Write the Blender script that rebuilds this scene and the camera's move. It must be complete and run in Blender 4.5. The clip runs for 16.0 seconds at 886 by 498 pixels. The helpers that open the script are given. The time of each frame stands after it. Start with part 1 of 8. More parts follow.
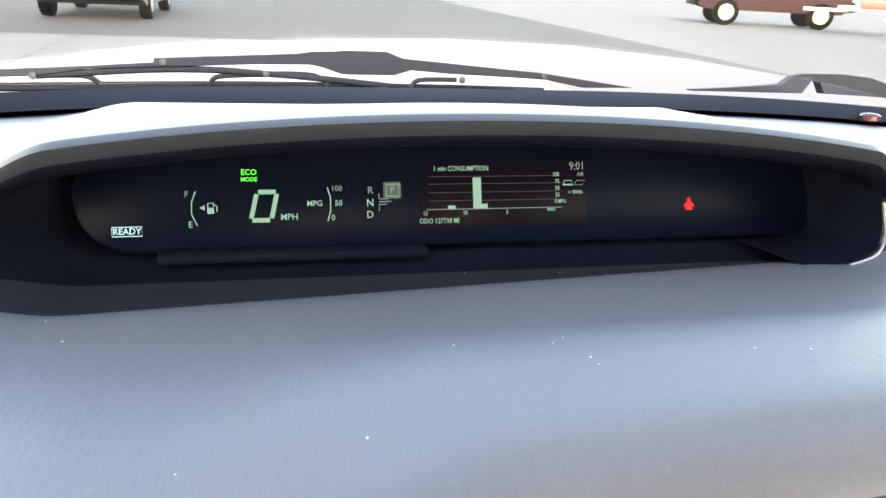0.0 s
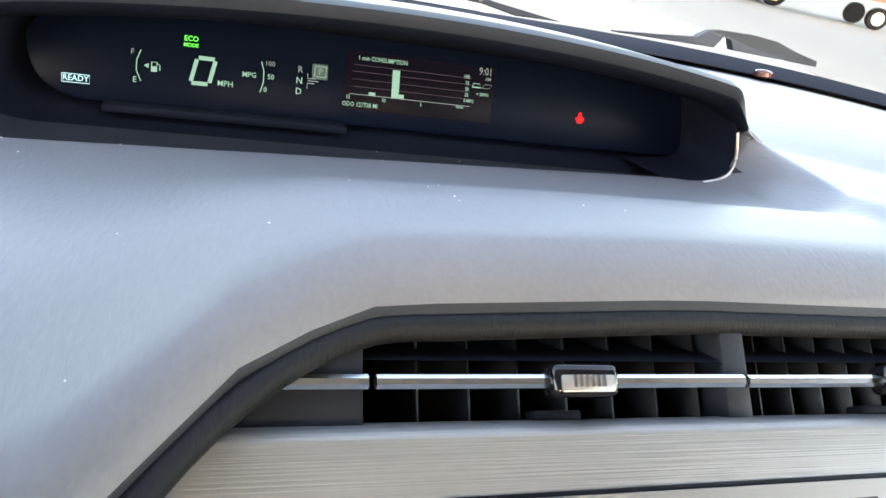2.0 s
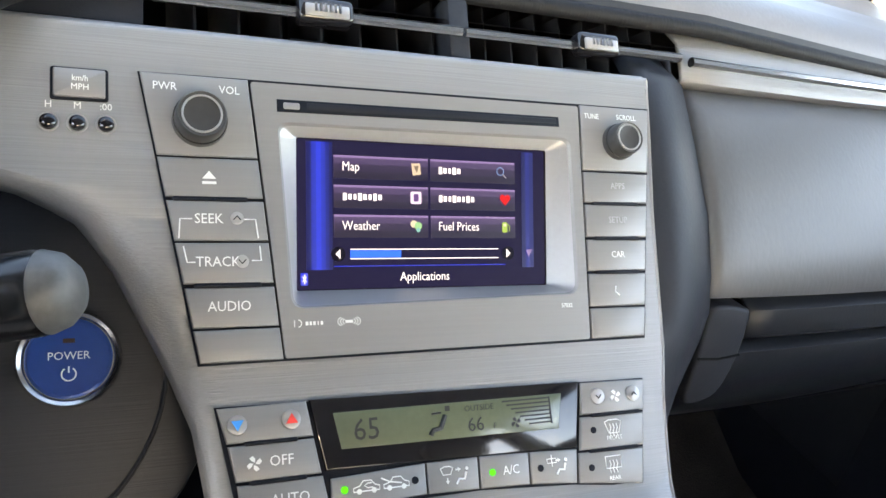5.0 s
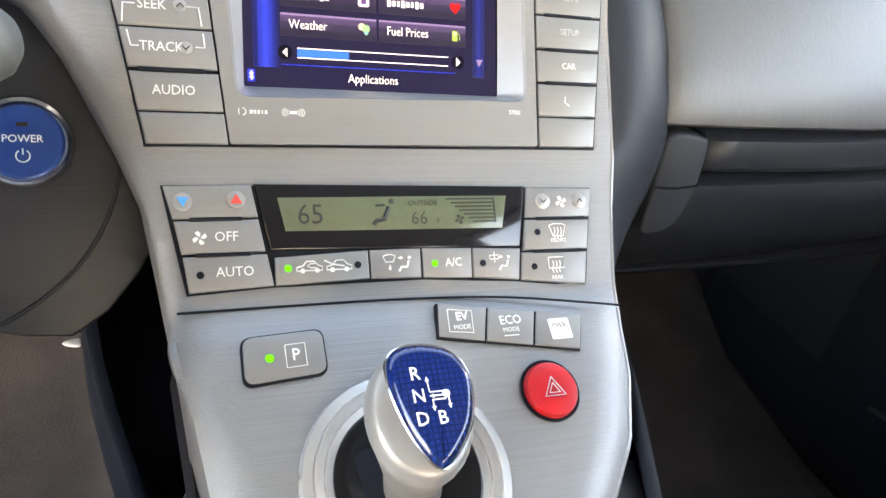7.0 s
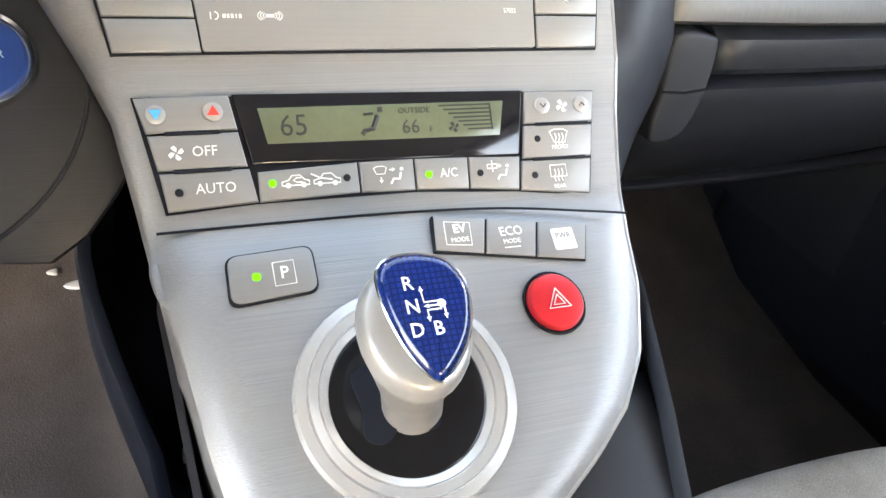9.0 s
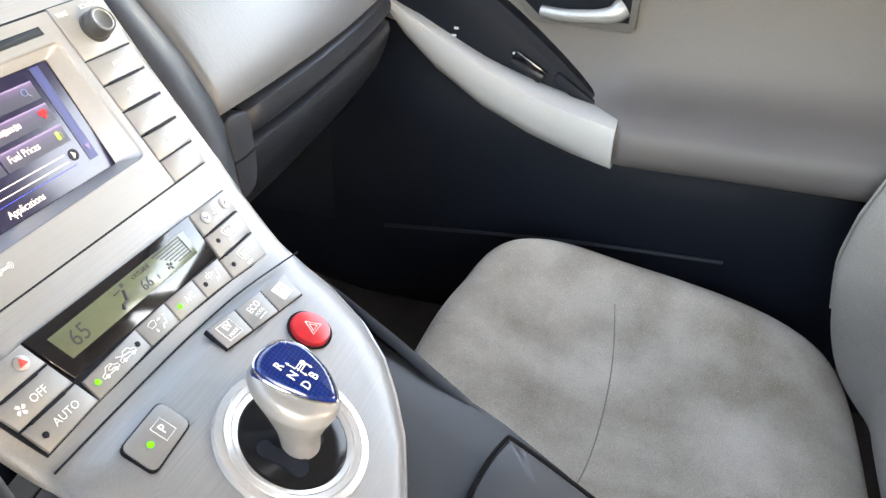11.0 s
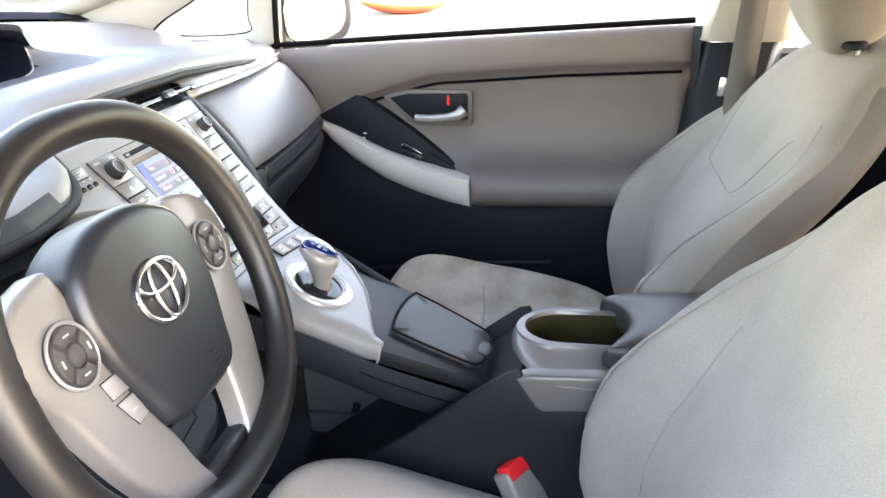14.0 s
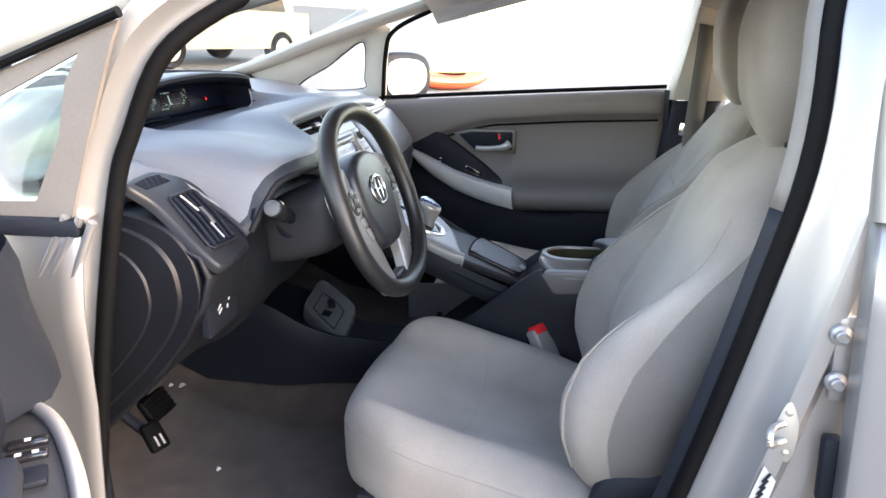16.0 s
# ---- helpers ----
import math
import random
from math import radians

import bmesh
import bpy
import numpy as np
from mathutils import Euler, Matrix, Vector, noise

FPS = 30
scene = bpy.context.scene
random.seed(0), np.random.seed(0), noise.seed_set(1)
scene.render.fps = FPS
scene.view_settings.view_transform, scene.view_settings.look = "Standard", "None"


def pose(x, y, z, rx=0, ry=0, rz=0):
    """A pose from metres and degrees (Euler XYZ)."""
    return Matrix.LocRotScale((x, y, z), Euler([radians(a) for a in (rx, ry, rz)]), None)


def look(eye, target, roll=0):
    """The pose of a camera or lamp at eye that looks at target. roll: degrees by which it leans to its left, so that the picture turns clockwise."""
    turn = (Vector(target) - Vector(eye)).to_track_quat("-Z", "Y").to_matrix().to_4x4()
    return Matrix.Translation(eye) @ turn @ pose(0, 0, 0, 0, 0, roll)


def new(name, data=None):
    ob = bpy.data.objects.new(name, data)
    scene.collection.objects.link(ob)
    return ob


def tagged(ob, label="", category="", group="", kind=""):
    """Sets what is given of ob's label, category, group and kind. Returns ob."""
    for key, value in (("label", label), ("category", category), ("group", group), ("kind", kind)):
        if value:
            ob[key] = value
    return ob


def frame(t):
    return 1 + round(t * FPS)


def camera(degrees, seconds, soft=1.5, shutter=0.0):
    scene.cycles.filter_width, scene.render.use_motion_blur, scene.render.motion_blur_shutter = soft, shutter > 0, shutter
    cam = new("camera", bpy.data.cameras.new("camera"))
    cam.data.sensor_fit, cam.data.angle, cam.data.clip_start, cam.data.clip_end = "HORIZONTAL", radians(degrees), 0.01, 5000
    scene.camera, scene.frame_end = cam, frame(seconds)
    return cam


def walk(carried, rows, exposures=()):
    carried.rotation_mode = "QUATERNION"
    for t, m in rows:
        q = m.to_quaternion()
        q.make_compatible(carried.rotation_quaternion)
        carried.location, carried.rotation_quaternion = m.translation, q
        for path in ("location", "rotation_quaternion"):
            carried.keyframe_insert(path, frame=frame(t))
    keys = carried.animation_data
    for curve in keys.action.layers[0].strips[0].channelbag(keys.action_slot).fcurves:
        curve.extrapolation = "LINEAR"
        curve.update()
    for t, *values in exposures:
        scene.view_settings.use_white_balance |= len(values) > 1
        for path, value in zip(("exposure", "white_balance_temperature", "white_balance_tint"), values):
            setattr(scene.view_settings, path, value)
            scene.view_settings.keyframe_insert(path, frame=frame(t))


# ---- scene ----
EXPOSURES = ((0, 4.48, 9150, 17), (1.6, 4.58, 9050, 17), (2.7, 4.68, 8600, 17), (4.2, 4.70, 8400, 16), (7, 5.28, 9500, 17), (9, 5.52, 9800, 17), (12.5, 5.45, 9900, 20), (14.2, 4.92, 9300, 21), (15, 4.62, 9100, 21), (16, 4.08, 8300, 20))
# PATH BEGIN
cam = camera(59.95, 16.0, soft=1.5)
walk(cam, [
    (0, look((-0.1948, 0.2590, 1.1689), (0.0215, 1.1747, 0.8300), 2.79)),
    (0.5, look((-0.1944, 0.2594, 1.1692), (0.0195, 1.1741, 0.8265), 2.53)),
    (1, look((-0.1946, 0.2515, 1.1699), (0.0256, 1.1632, 0.8231), 2.96)),
    (1.5, look((-0.1915, 0.2013, 1.1730), (0.0560, 1.1001, 0.8112), 5.81)),
    (2, look((-0.1930, 0.1719, 1.1614), (0.1044, 1.0362, 0.7556), 10.87)),
    (2.5, look((-0.1875, 0.1262, 1.1555), (0.1425, 0.9606, 0.7141), 13.06)),
    (3, look((-0.1841, 0.0981, 1.1426), (0.1759, 0.9070, 0.6776), 13.67)),
    (3.5, look((-0.1733, 0.0712, 1.1330), (0.2099, 0.8596, 0.6518), 14.11)),
    (4, look((-0.1662, 0.0535, 1.1249), (0.2299, 0.8304, 0.6354), 14.82)),
    (4.2, look((-0.1623, 0.0451, 1.1215), (0.2351, 0.8210, 0.6315), 14.82)),
    (6.3, look((-0.1312, -0.0255, 1.0854), (0.2490, 0.7268, 0.5474), 13.16)),
    (6.5, look((-0.1281, -0.0312, 1.0806), (0.2510, 0.7143, 0.5324), 13.49)),
    (7, look((-0.1212, -0.0418, 1.0693), (0.2495, 0.6861, 0.4924), 14.16)),
    (7.5, look((-0.1147, -0.0473, 1.0602), (0.2409, 0.6653, 0.4554), 14.05)),
    (8, look((-0.1082, -0.0491, 1.0524), (0.2330, 0.6558, 0.4306), 13.55)),
    (8.5, look((-0.1050, -0.0483, 1.0475), (0.2282, 0.6501, 0.4142), 13.08)),
    (9, look((-0.1091, -0.0376, 1.0482), (0.2459, 0.6439, 0.4082), 12.37)),
    (9.5, look((-0.1267, -0.0187, 1.0644), (0.3287, 0.6123, 0.4364), 11.27)),
    (10, look((-0.1620, -0.0201, 1.0831), (0.4482, 0.4960, 0.4821), 10.01)),
    (10.2, look((-0.1816, -0.0247, 1.0903), (0.4866, 0.4279, 0.4998), 9.79)),
    (12.3, look((-0.5400, 0.0239, 1.2259), (0.3171, 0.0500, 0.7114), 1.62)),
    (12.5, look((-0.5808, 0.0121, 1.2299), (0.2778, 0.0355, 0.7179), 1.76)),
    (13, look((-0.6442, -0.0248, 1.2381), (0.2285, 0.0200, 0.7518), 1.52)),
    (13.5, look((-0.7286, -0.0867, 1.2295), (0.1670, -0.0039, 0.7924), 2.28)),
    (14, look((-0.8747, -0.1539, 1.2315), (0.0383, -0.0125, 0.8489), 2.60)),
    (14.5, look((-1.0736, -0.1603, 1.2366), (-0.1487, -0.0111, 0.8871), 2.70)),
    (15, look((-1.2809, -0.1675, 1.2404), (-0.3479, -0.0201, 0.9120), 3.88)),
    (15.5, look((-1.4733, -0.2135, 1.2495), (-0.5374, -0.0403, 0.9428), 3.80)),
    (16, look((-1.6228, -0.2240, 1.2573), (-0.6859, -0.0352, 0.9632), 3.75)),
], exposures=EXPOSURES)
# PATH END

# The car stands nose-down on a slight slope: CAR turns the car's own frame (x right, y ahead, z up) into the world.
CAR = Matrix.Translation((0, 0, 0.02)) @ Matrix.Rotation(radians(-5), 4, "X")

# ---- light ----
world = bpy.data.worlds.new("sky")
scene.world = world
world.use_nodes = True
wn = world.node_tree.nodes
sky = wn.new("ShaderNodeTexSky")
sky.sky_type, sky.sun_disc = "NISHITA", False
SUN_EL, SUN_AZ = radians(27), radians(184)
sky.sun_elevation, sky.sun_rotation = SUN_EL, SUN_AZ
wn["Background"].inputs["Strength"].default_value = 0.15
world.node_tree.links.new(sky.outputs[0], wn["Background"].inputs["Color"])
sun_data = bpy.data.lights.new("sun", "SUN")
sun_data.energy, sun_data.angle, sun_data.color = 0.6, radians(10), (1.0, 0.95, 0.87)
sun = new("sun", sun_data)
to_sun = Vector((math.sin(SUN_AZ) * math.cos(SUN_EL), math.cos(SUN_AZ) * math.cos(SUN_EL), math.sin(SUN_EL)))
sun.rotation_euler = to_sun.to_track_quat("Z", "Y").to_euler()


# ---- materials ----
def principled(name):
    m = bpy.data.materials.new(name)
    m.use_nodes = True
    return m, m.node_tree.nodes, m.node_tree.links, m.node_tree.nodes["Principled BSDF"]


def mat(name, base, rough=0.5, metal=0.0, var=0.15, big=6.0, fine=300.0, bump=0.0, dist=0.0004, stretch=(1, 1, 1), coat=0.0, sheen=0.0, rvar=0.12, spec=0.5, stain=None):
    """Two scales of noise in colour and roughness, and a fine relief."""
    m, nodes, links, b = principled(name)
    tc = nodes.new("ShaderNodeTexCoord")
    mp = nodes.new("ShaderNodeMapping")
    mp.inputs["Scale"].default_value = stretch
    links.new(tc.outputs["Object"], mp.inputs["Vector"])
    n1, n2 = nodes.new("ShaderNodeTexNoise"), nodes.new("ShaderNodeTexNoise")
    n1.inputs["Scale"].default_value, n1.inputs["Detail"].default_value = big, 5
    n2.inputs["Scale"].default_value, n2.inputs["Detail"].default_value = fine, 3
    links.new(tc.outputs["Object"], n1.inputs["Vector"])
    links.new(mp.outputs[0], n2.inputs["Vector"])
    mix = nodes.new("ShaderNodeMath")
    mix.operation = "MULTIPLY_ADD"
    mix.inputs[1].default_value = 0.45
    links.new(n2.outputs["Fac"], mix.inputs[0])
    half = nodes.new("ShaderNodeMath")
    half.operation = "MULTIPLY"
    half.inputs[1].default_value = 0.55
    links.new(n1.outputs["Fac"], half.inputs[0])
    links.new(half.outputs[0], mix.inputs[2])
    ramp = nodes.new("ShaderNodeValToRGB")
    ramp.color_ramp.elements[0].position, ramp.color_ramp.elements[1].position = 0.3, 0.7
    lo, hi = [c * (1 - var) for c in base], [min(1.0, c * (1 + var)) for c in base]
    ramp.color_ramp.elements[0].color, ramp.color_ramp.elements[1].color = (*(stain or lo), 1), (*hi, 1)
    links.new(mix.outputs[0], ramp.inputs[0])
    links.new(ramp.outputs[0], b.inputs["Base Color"])
    rr = nodes.new("ShaderNodeMapRange")
    rr.inputs["To Min"].default_value, rr.inputs["To Max"].default_value = max(0.02, rough - rvar), min(1, rough + rvar)
    links.new(mix.outputs[0], rr.inputs["Value"])
    links.new(rr.outputs[0], b.inputs["Roughness"])
    b.inputs["Metallic"].default_value = metal
    b.inputs["Coat Weight"].default_value = coat
    b.inputs["Sheen Weight"].default_value = sheen
    b.inputs["Specular IOR Level"].default_value = spec
    if bump:
        bp = nodes.new("ShaderNodeBump")
        bp.inputs["Strength"].default_value, bp.inputs["Distance"].default_value = bump, dist
        links.new(n2.outputs["Fac"], bp.inputs["Height"])
        links.new(bp.outputs[0], b.inputs["Normal"])
    return m


def glow(name, color, strength, spec=0.12):
    m, nodes, links, b = principled(name)
    b.inputs["Base Color"].default_value = (*[c * 0.04 for c in color], 1)
    b.inputs["Roughness"].default_value = 0.32
    b.inputs["Specular IOR Level"].default_value = spec
    b.inputs["Emission Color"].default_value = (*color, 1)
    b.inputs["Emission Strength"].default_value = strength * 0.085
    return m


def glass(name, tint=(1, 1, 1), rough=0.0, ior=1.45):
    m, nodes, links, b = principled(name)
    b.inputs["Base Color"].default_value = (*tint, 1)
    b.inputs["Roughness"].default_value = rough
    b.inputs["Transmission Weight"].default_value = 1.0
    b.inputs["IOR"].default_value = ior
    return m


PAD = mat("grained_dash_vinyl", (0.138, 0.140, 0.153), 0.47, spec=0.42, rvar=0.06, var=0.10, fine=420, bump=0.5, dist=0.0005, stretch=(1, 0.3, 1))
DARK = mat("dark_grey_plastic", (0.0126, 0.0146, 0.0198), 0.55, spec=0.13, var=0.15, fine=700, bump=0.2, dist=0.0003)
BLACK = mat("black_plastic", (0.0090, 0.0110, 0.0160), 0.5, spec=0.09, var=0.2, fine=500, bump=0.1, dist=0.0002)
GLOSS = mat("gloss_black", (0.008, 0.008, 0.01), 0.08, var=0.2, rvar=0.04, fine=200)
RUBBER = mat("black_rubber_seal", (0.0026, 0.0027, 0.0032), 0.65, spec=0.06, var=0.2, fine=300, bump=0.2)
SILVER = mat("brushed_silver_plastic", (0.248, 0.250, 0.255), 0.40, metal=0.35, var=0.14, big=1.5, fine=210, bump=0.65, dist=0.0003, stretch=(0.05, 7, 7))
SILVER_S = mat("satin_silver_paint", (0.34, 0.335, 0.33), 0.33, metal=0.45, var=0.05, fine=400, bump=0.04)
CHROME = mat("chrome", (0.72, 0.72, 0.72), 0.2, metal=1.0, var=0.04, rvar=0.05)
FABRIC = mat("grey_seat_fabric", (0.208, 0.188, 0.170), 0.92, var=0.34, big=6, fine=900, bump=0.5, dist=0.0006, sheen=0.12, spec=0.2)
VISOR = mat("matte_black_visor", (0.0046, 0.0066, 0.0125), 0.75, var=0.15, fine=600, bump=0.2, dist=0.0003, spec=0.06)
# same cloth with brown stains; paler base stands in for stronger light
FABRIC_S = mat("stained_lit_seat_fabric", (0.45, 0.405, 0.355), 0.92, var=0.28, stain=(0.17, 0.135, 0.10), big=11, fine=900, bump=0.5, dist=0.0006, sheen=0.12, spec=0.2)
CARPET = mat("brown_grey_carpet", (0.046, 0.036, 0.033), 1.0, var=0.45, big=16, fine=500, bump=0.7, dist=0.0012, sheen=0.2, spec=0.1)
CREAM = mat("beige_pillar_trim", (0.37, 0.36, 0.335), 0.6, var=0.06, fine=500, bump=0.15)
HEADLINE = mat("beige_headliner_cloth", (0.5, 0.485, 0.45), 0.95, var=0.05, fine=900, bump=0.4)
DOOR_GREY = mat("grey_door_vinyl", (0.1140, 0.1010, 0.0990), 0.55, var=0.10, fine=500, bump=0.35, dist=0.0004)
PAINT = mat("silver_car_paint", (0.21, 0.212, 0.22), 0.38, metal=0.6, var=0.03, coat=0.35, rvar=0.05, fine=900)
LEATHER = mat("black_wheel_leather", (0.0098, 0.0095, 0.0103), 0.42, var=0.2, big=14, fine=600, bump=0.3, dist=0.0003, spec=0.45, rvar=0.12)
GLOVE = mat("grained_silver_grey_plastic", (0.068, 0.0695, 0.072), 0.42, metal=0.0, spec=0.45, var=0.10, fine=330, bump=0.35, dist=0.0005, stretch=(1, 1, 0.18))
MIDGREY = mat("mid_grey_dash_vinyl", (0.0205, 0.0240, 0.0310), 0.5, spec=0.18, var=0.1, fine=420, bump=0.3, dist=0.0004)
def sheet_glass(name, tint, gloss, dust=0.0):
    """Laminated glass whose two faces run parallel: it passes the view straight, with a faint gloss and smeared dust."""
    m, nodes, links, b = principled(name)
    clear, shine, mix = nodes.new("ShaderNodeBsdfTransparent"), nodes.new("ShaderNodeBsdfGlossy"), nodes.new("ShaderNodeMixShader")
    clear.inputs["Color"].default_value = (*tint, 1)
    shine.inputs["Roughness"].default_value = 0.03
    mix.inputs[0].default_value = gloss
    links.new(clear.outputs[0], mix.inputs[1])
    links.new(shine.outputs[0], mix.inputs[2])
    out = mix.outputs[0]
    if dust:
        film, smear, fac, over = nodes.new("ShaderNodeBsdfDiffuse"), nodes.new("ShaderNodeTexNoise"), nodes.new("ShaderNodeMapRange"), nodes.new("ShaderNodeMixShader")
        tc, mp = nodes.new("ShaderNodeTexCoord"), nodes.new("ShaderNodeMapping")
        mp.inputs["Scale"].default_value = (1, 4, 4)
        mp.inputs["Rotation"].default_value = (0, 0, 0.5)
        film.inputs["Color"].default_value = (0.55, 0.56, 0.58, 1)
        smear.inputs["Scale"].default_value, smear.inputs["Detail"].default_value = 5.0, 6
        fac.inputs["From Min"].default_value, fac.inputs["From Max"].default_value = 0.35, 0.75
        fac.inputs["To Min"].default_value, fac.inputs["To Max"].default_value = 0.3 * dust, 1.8 * dust
        links.new(tc.outputs["Object"], mp.inputs["Vector"])
        links.new(mp.outputs[0], smear.inputs["Vector"])
        links.new(smear.outputs["Fac"], fac.inputs["Value"])
        links.new(fac.outputs[0], over.inputs[0])
        links.new(out, over.inputs[1])
        links.new(film.outputs[0], over.inputs[2])
        out = over.outputs[0]
    links.new(out, nodes["Material Output"].inputs["Surface"])
    return m


SHIELD = sheet_glass("tinted_windshield_glass", (0.70, 0.72, 0.715), 0.03, 0.03)
GLASS = sheet_glass("clear_window_glass", (0.93, 0.945, 0.94), 0.03)
ASPHALT = mat("worn_asphalt", (0.028, 0.027, 0.0257), 0.9, var=0.22, big=0.4, fine=60, bump=0.5, dist=0.004)
CONCRETE = mat("pale_concrete", (0.10, 0.098, 0.092), 0.9, var=0.10, big=0.7, fine=40, bump=0.3, dist=0.003)


# ---- mesh helpers ----
PLACE = {}


def base(name, x, y, z):
    """A thing's empty, given in the car's frame."""
    e = new(name)
    e.empty_display_size = 0.05
    e.matrix_basis = CAR @ Matrix.Translation((x, y, z))
    PLACE[e] = Matrix.Translation((x, y, z))
    return e


def finish(me, angle):
    me.shade_smooth()
    me.set_sharp_from_angle(angle=radians(angle))


def part(name, bm, material, parent=None, label="", angle=38):
    """Links a bmesh, drawn in the car's frame, as one mesh object under a thing or a part."""
    me = bpy.data.meshes.new(name)
    bmesh.ops.recalc_face_normals(bm, faces=bm.faces)
    bm.to_mesh(me)
    bm.free()
    finish(me, angle)
    me.materials.append(material)
    ob = new(name, me)
    if parent is None:
        ob.matrix_basis = CAR
        PLACE[ob] = Matrix()
    else:
        ob.parent = parent
        ob.matrix_parent_inverse = PLACE[parent].inverted()
        PLACE[ob] = Matrix()
    if label:
        tagged(ob, label)
    return ob


def solid(ob, thickness, offset=-1):
    s = ob.modifiers.new("thickness", "SOLIDIFY")
    s.thickness, s.offset = thickness, offset
    return ob


def frame_at(origin, up, right=(1, 0, 0)):
    """Local frame: x right, y up along the face, z out of it."""
    u = Vector(right).normalized()
    v = Vector(up)
    v = (v - u * v.dot(u)).normalized()
    n = u.cross(v)
    m = Matrix((u, v, n)).transposed().to_4x4()
    return Matrix.Translation(origin) @ m


def box(size, m=None, bevel=0.0, seg=2, bm=None):
    b = bmesh.new()
    bmesh.ops.create_cube(b, size=1, matrix=Matrix.Diagonal((*size, 1)))
    if bevel:
        bmesh.ops.bevel(b, geom=b.edges[:], offset=bevel, segments=seg, profile=0.5, affect="EDGES")
    b.transform(m or Matrix())
    return merge(bm, b)


def merge(bm, b):
    if bm is None:
        return b
    me = bpy.data.meshes.new("tmp")
    b.to_mesh(me)
    bm.from_mesh(me)
    b.free()
    bpy.data.meshes.remove(me)
    return bm


def prism(outline, depth, m=None, bevel=0.0, seg=2, bm=None):
    """A plate with that outline (local x, y), its face at z = 0 and its back at -depth; the face's edge rounded."""
    b = bmesh.new()
    vs = [b.verts.new((x, y, -depth)) for x, y in outline]
    f = b.faces.new(vs)
    r = bmesh.ops.extrude_face_region(b, geom=[f])
    top = [v for v in r["geom"] if isinstance(v, bmesh.types.BMVert)]
    bmesh.ops.translate(b, verts=top, vec=(0, 0, depth))
    if bevel:
        tops = set(top)
        es = [e for e in b.edges if e.verts[0] in tops and e.verts[1] in tops]
        bmesh.ops.bevel(b, geom=es, offset=bevel, segments=seg, profile=0.5, affect="EDGES")
    b.transform(m or Matrix())
    return merge(bm, b)


def rrect(x0, y0, x1, y1, r, n=5):
    pts = []
    for cx, cy, a in ((x1 - r, y1 - r, 0), (x0 + r, y1 - r, 90), (x0 + r, y0 + r, 180), (x1 - r, y0 + r, 270)):
        for k in range(n + 1):
            t = radians(a + 90 * k / n)
            pts.append((cx + r * math.cos(t), cy + r * math.sin(t)))
    return pts


def circle(cx, cy, r, n=32, ry=None):
    return [(cx + r * math.cos(2 * math.pi * k / n), cy + (ry or r) * math.sin(2 * math.pi * k / n)) for k in range(n)]


def spline(pts, n=8, closed=False):
    """Points along a smooth curve through pts."""
    pts = [Vector(p) for p in pts]
    out, m = [], len(pts)
    for i in range(m if closed else m - 1):
        a, b_, c, d = (pts[(i + k) % m] if closed else pts[min(max(i + k, 0), m - 1)] for k in (-1, 0, 1, 2))
        for k in range(n):
            t = k / n
            out.append(0.5 * ((2 * b_) + (c - a) * t + (2 * a - 5 * b_ + 4 * c - d) * t * t + (3 * b_ - a - 3 * c + d) * t ** 3))
    if not closed:
        out.append(pts[-1])
    return out


def loft(rows, closed_u=False, closed_v=False, caps=False, bm=None):
    """A skin over rows of points. closed_u: each row is a ring; closed_v: the last row meets the first."""
    b = bm or bmesh.new()
    vs = [[b.verts.new(p) for p in row] for row in rows]
    nu, nv = len(rows[0]), len(rows)
    for i in range(nv if closed_v else nv - 1):
        for j in range(nu if closed_u else nu - 1):
            b.faces.new((vs[i][j], vs[i][(j + 1) % nu], vs[(i + 1) % nv][(j + 1) % nu], vs[(i + 1) % nv][j]))
    if caps:
        b.faces.new(vs[0][::-1])
        b.faces.new(vs[-1])
    return b


def tube(path, radius, seg=10, bm=None, closed=False, flat=1.0):
    """A round bar along a path; radius a number or one for each point."""
    path = [Vector(p) for p in path]
    rows, m = [], len(path)
    up = Vector((0.13, 0.21, 1)).normalized()
    for i, p in enumerate(path):
        a, c = (path[(i - 1) % m], path[(i + 1) % m]) if closed else (path[max(i - 1, 0)], path[min(i + 1, m - 1)])
        d = (c - a).normalized()
        s = d.cross(up).normalized()
        w = s.cross(d)
        r = radius[i] if isinstance(radius, (list, tuple)) else radius
        rows.append([p + s * (r * math.cos(2 * math.pi * k / seg)) + w * (r * flat * math.sin(2 * math.pi * k / seg)) for k in range(seg)])
    return loft(rows, closed_u=True, closed_v=closed, caps=not closed, bm=bm)


def lathe(profile, m=None, seg=36, bm=None):
    """Turns (radius, height) points about local z."""
    rows = [[Vector((r * math.cos(2 * math.pi * k / seg), r * math.sin(2 * math.pi * k / seg), z)) for k in range(seg)] for r, z in profile]
    b = loft(rows, closed_u=True, caps=True)
    b.transform(m or Matrix())
    return merge(bm, b)


def blob(fn, power=5.0, cuts=14, bm=None, pick=None):
    """A rounded block: the faces of a unit block, rounded by a power norm, then placed by fn(x, y, z). pick: faces of the second material."""
    b = bmesh.new()
    bmesh.ops.create_cube(b, size=2)
    bmesh.ops.subdivide_edges(b, edges=b.edges[:], cuts=cuts, use_grid_fill=True)
    if pick:
        for f in b.faces:
            f.material_index = int(pick(f.calc_center_median()))
    for v in b.verts:
        x, y, z = (math.sin(c * math.pi / 2) * 0.35 + c * 0.65 for c in v.co)
        n = (abs(x) ** power + abs(y) ** power + abs(z) ** power) ** (1 / power)
        v.co = fn(x / n, y / n, z / n)
    return merge(bm, b)


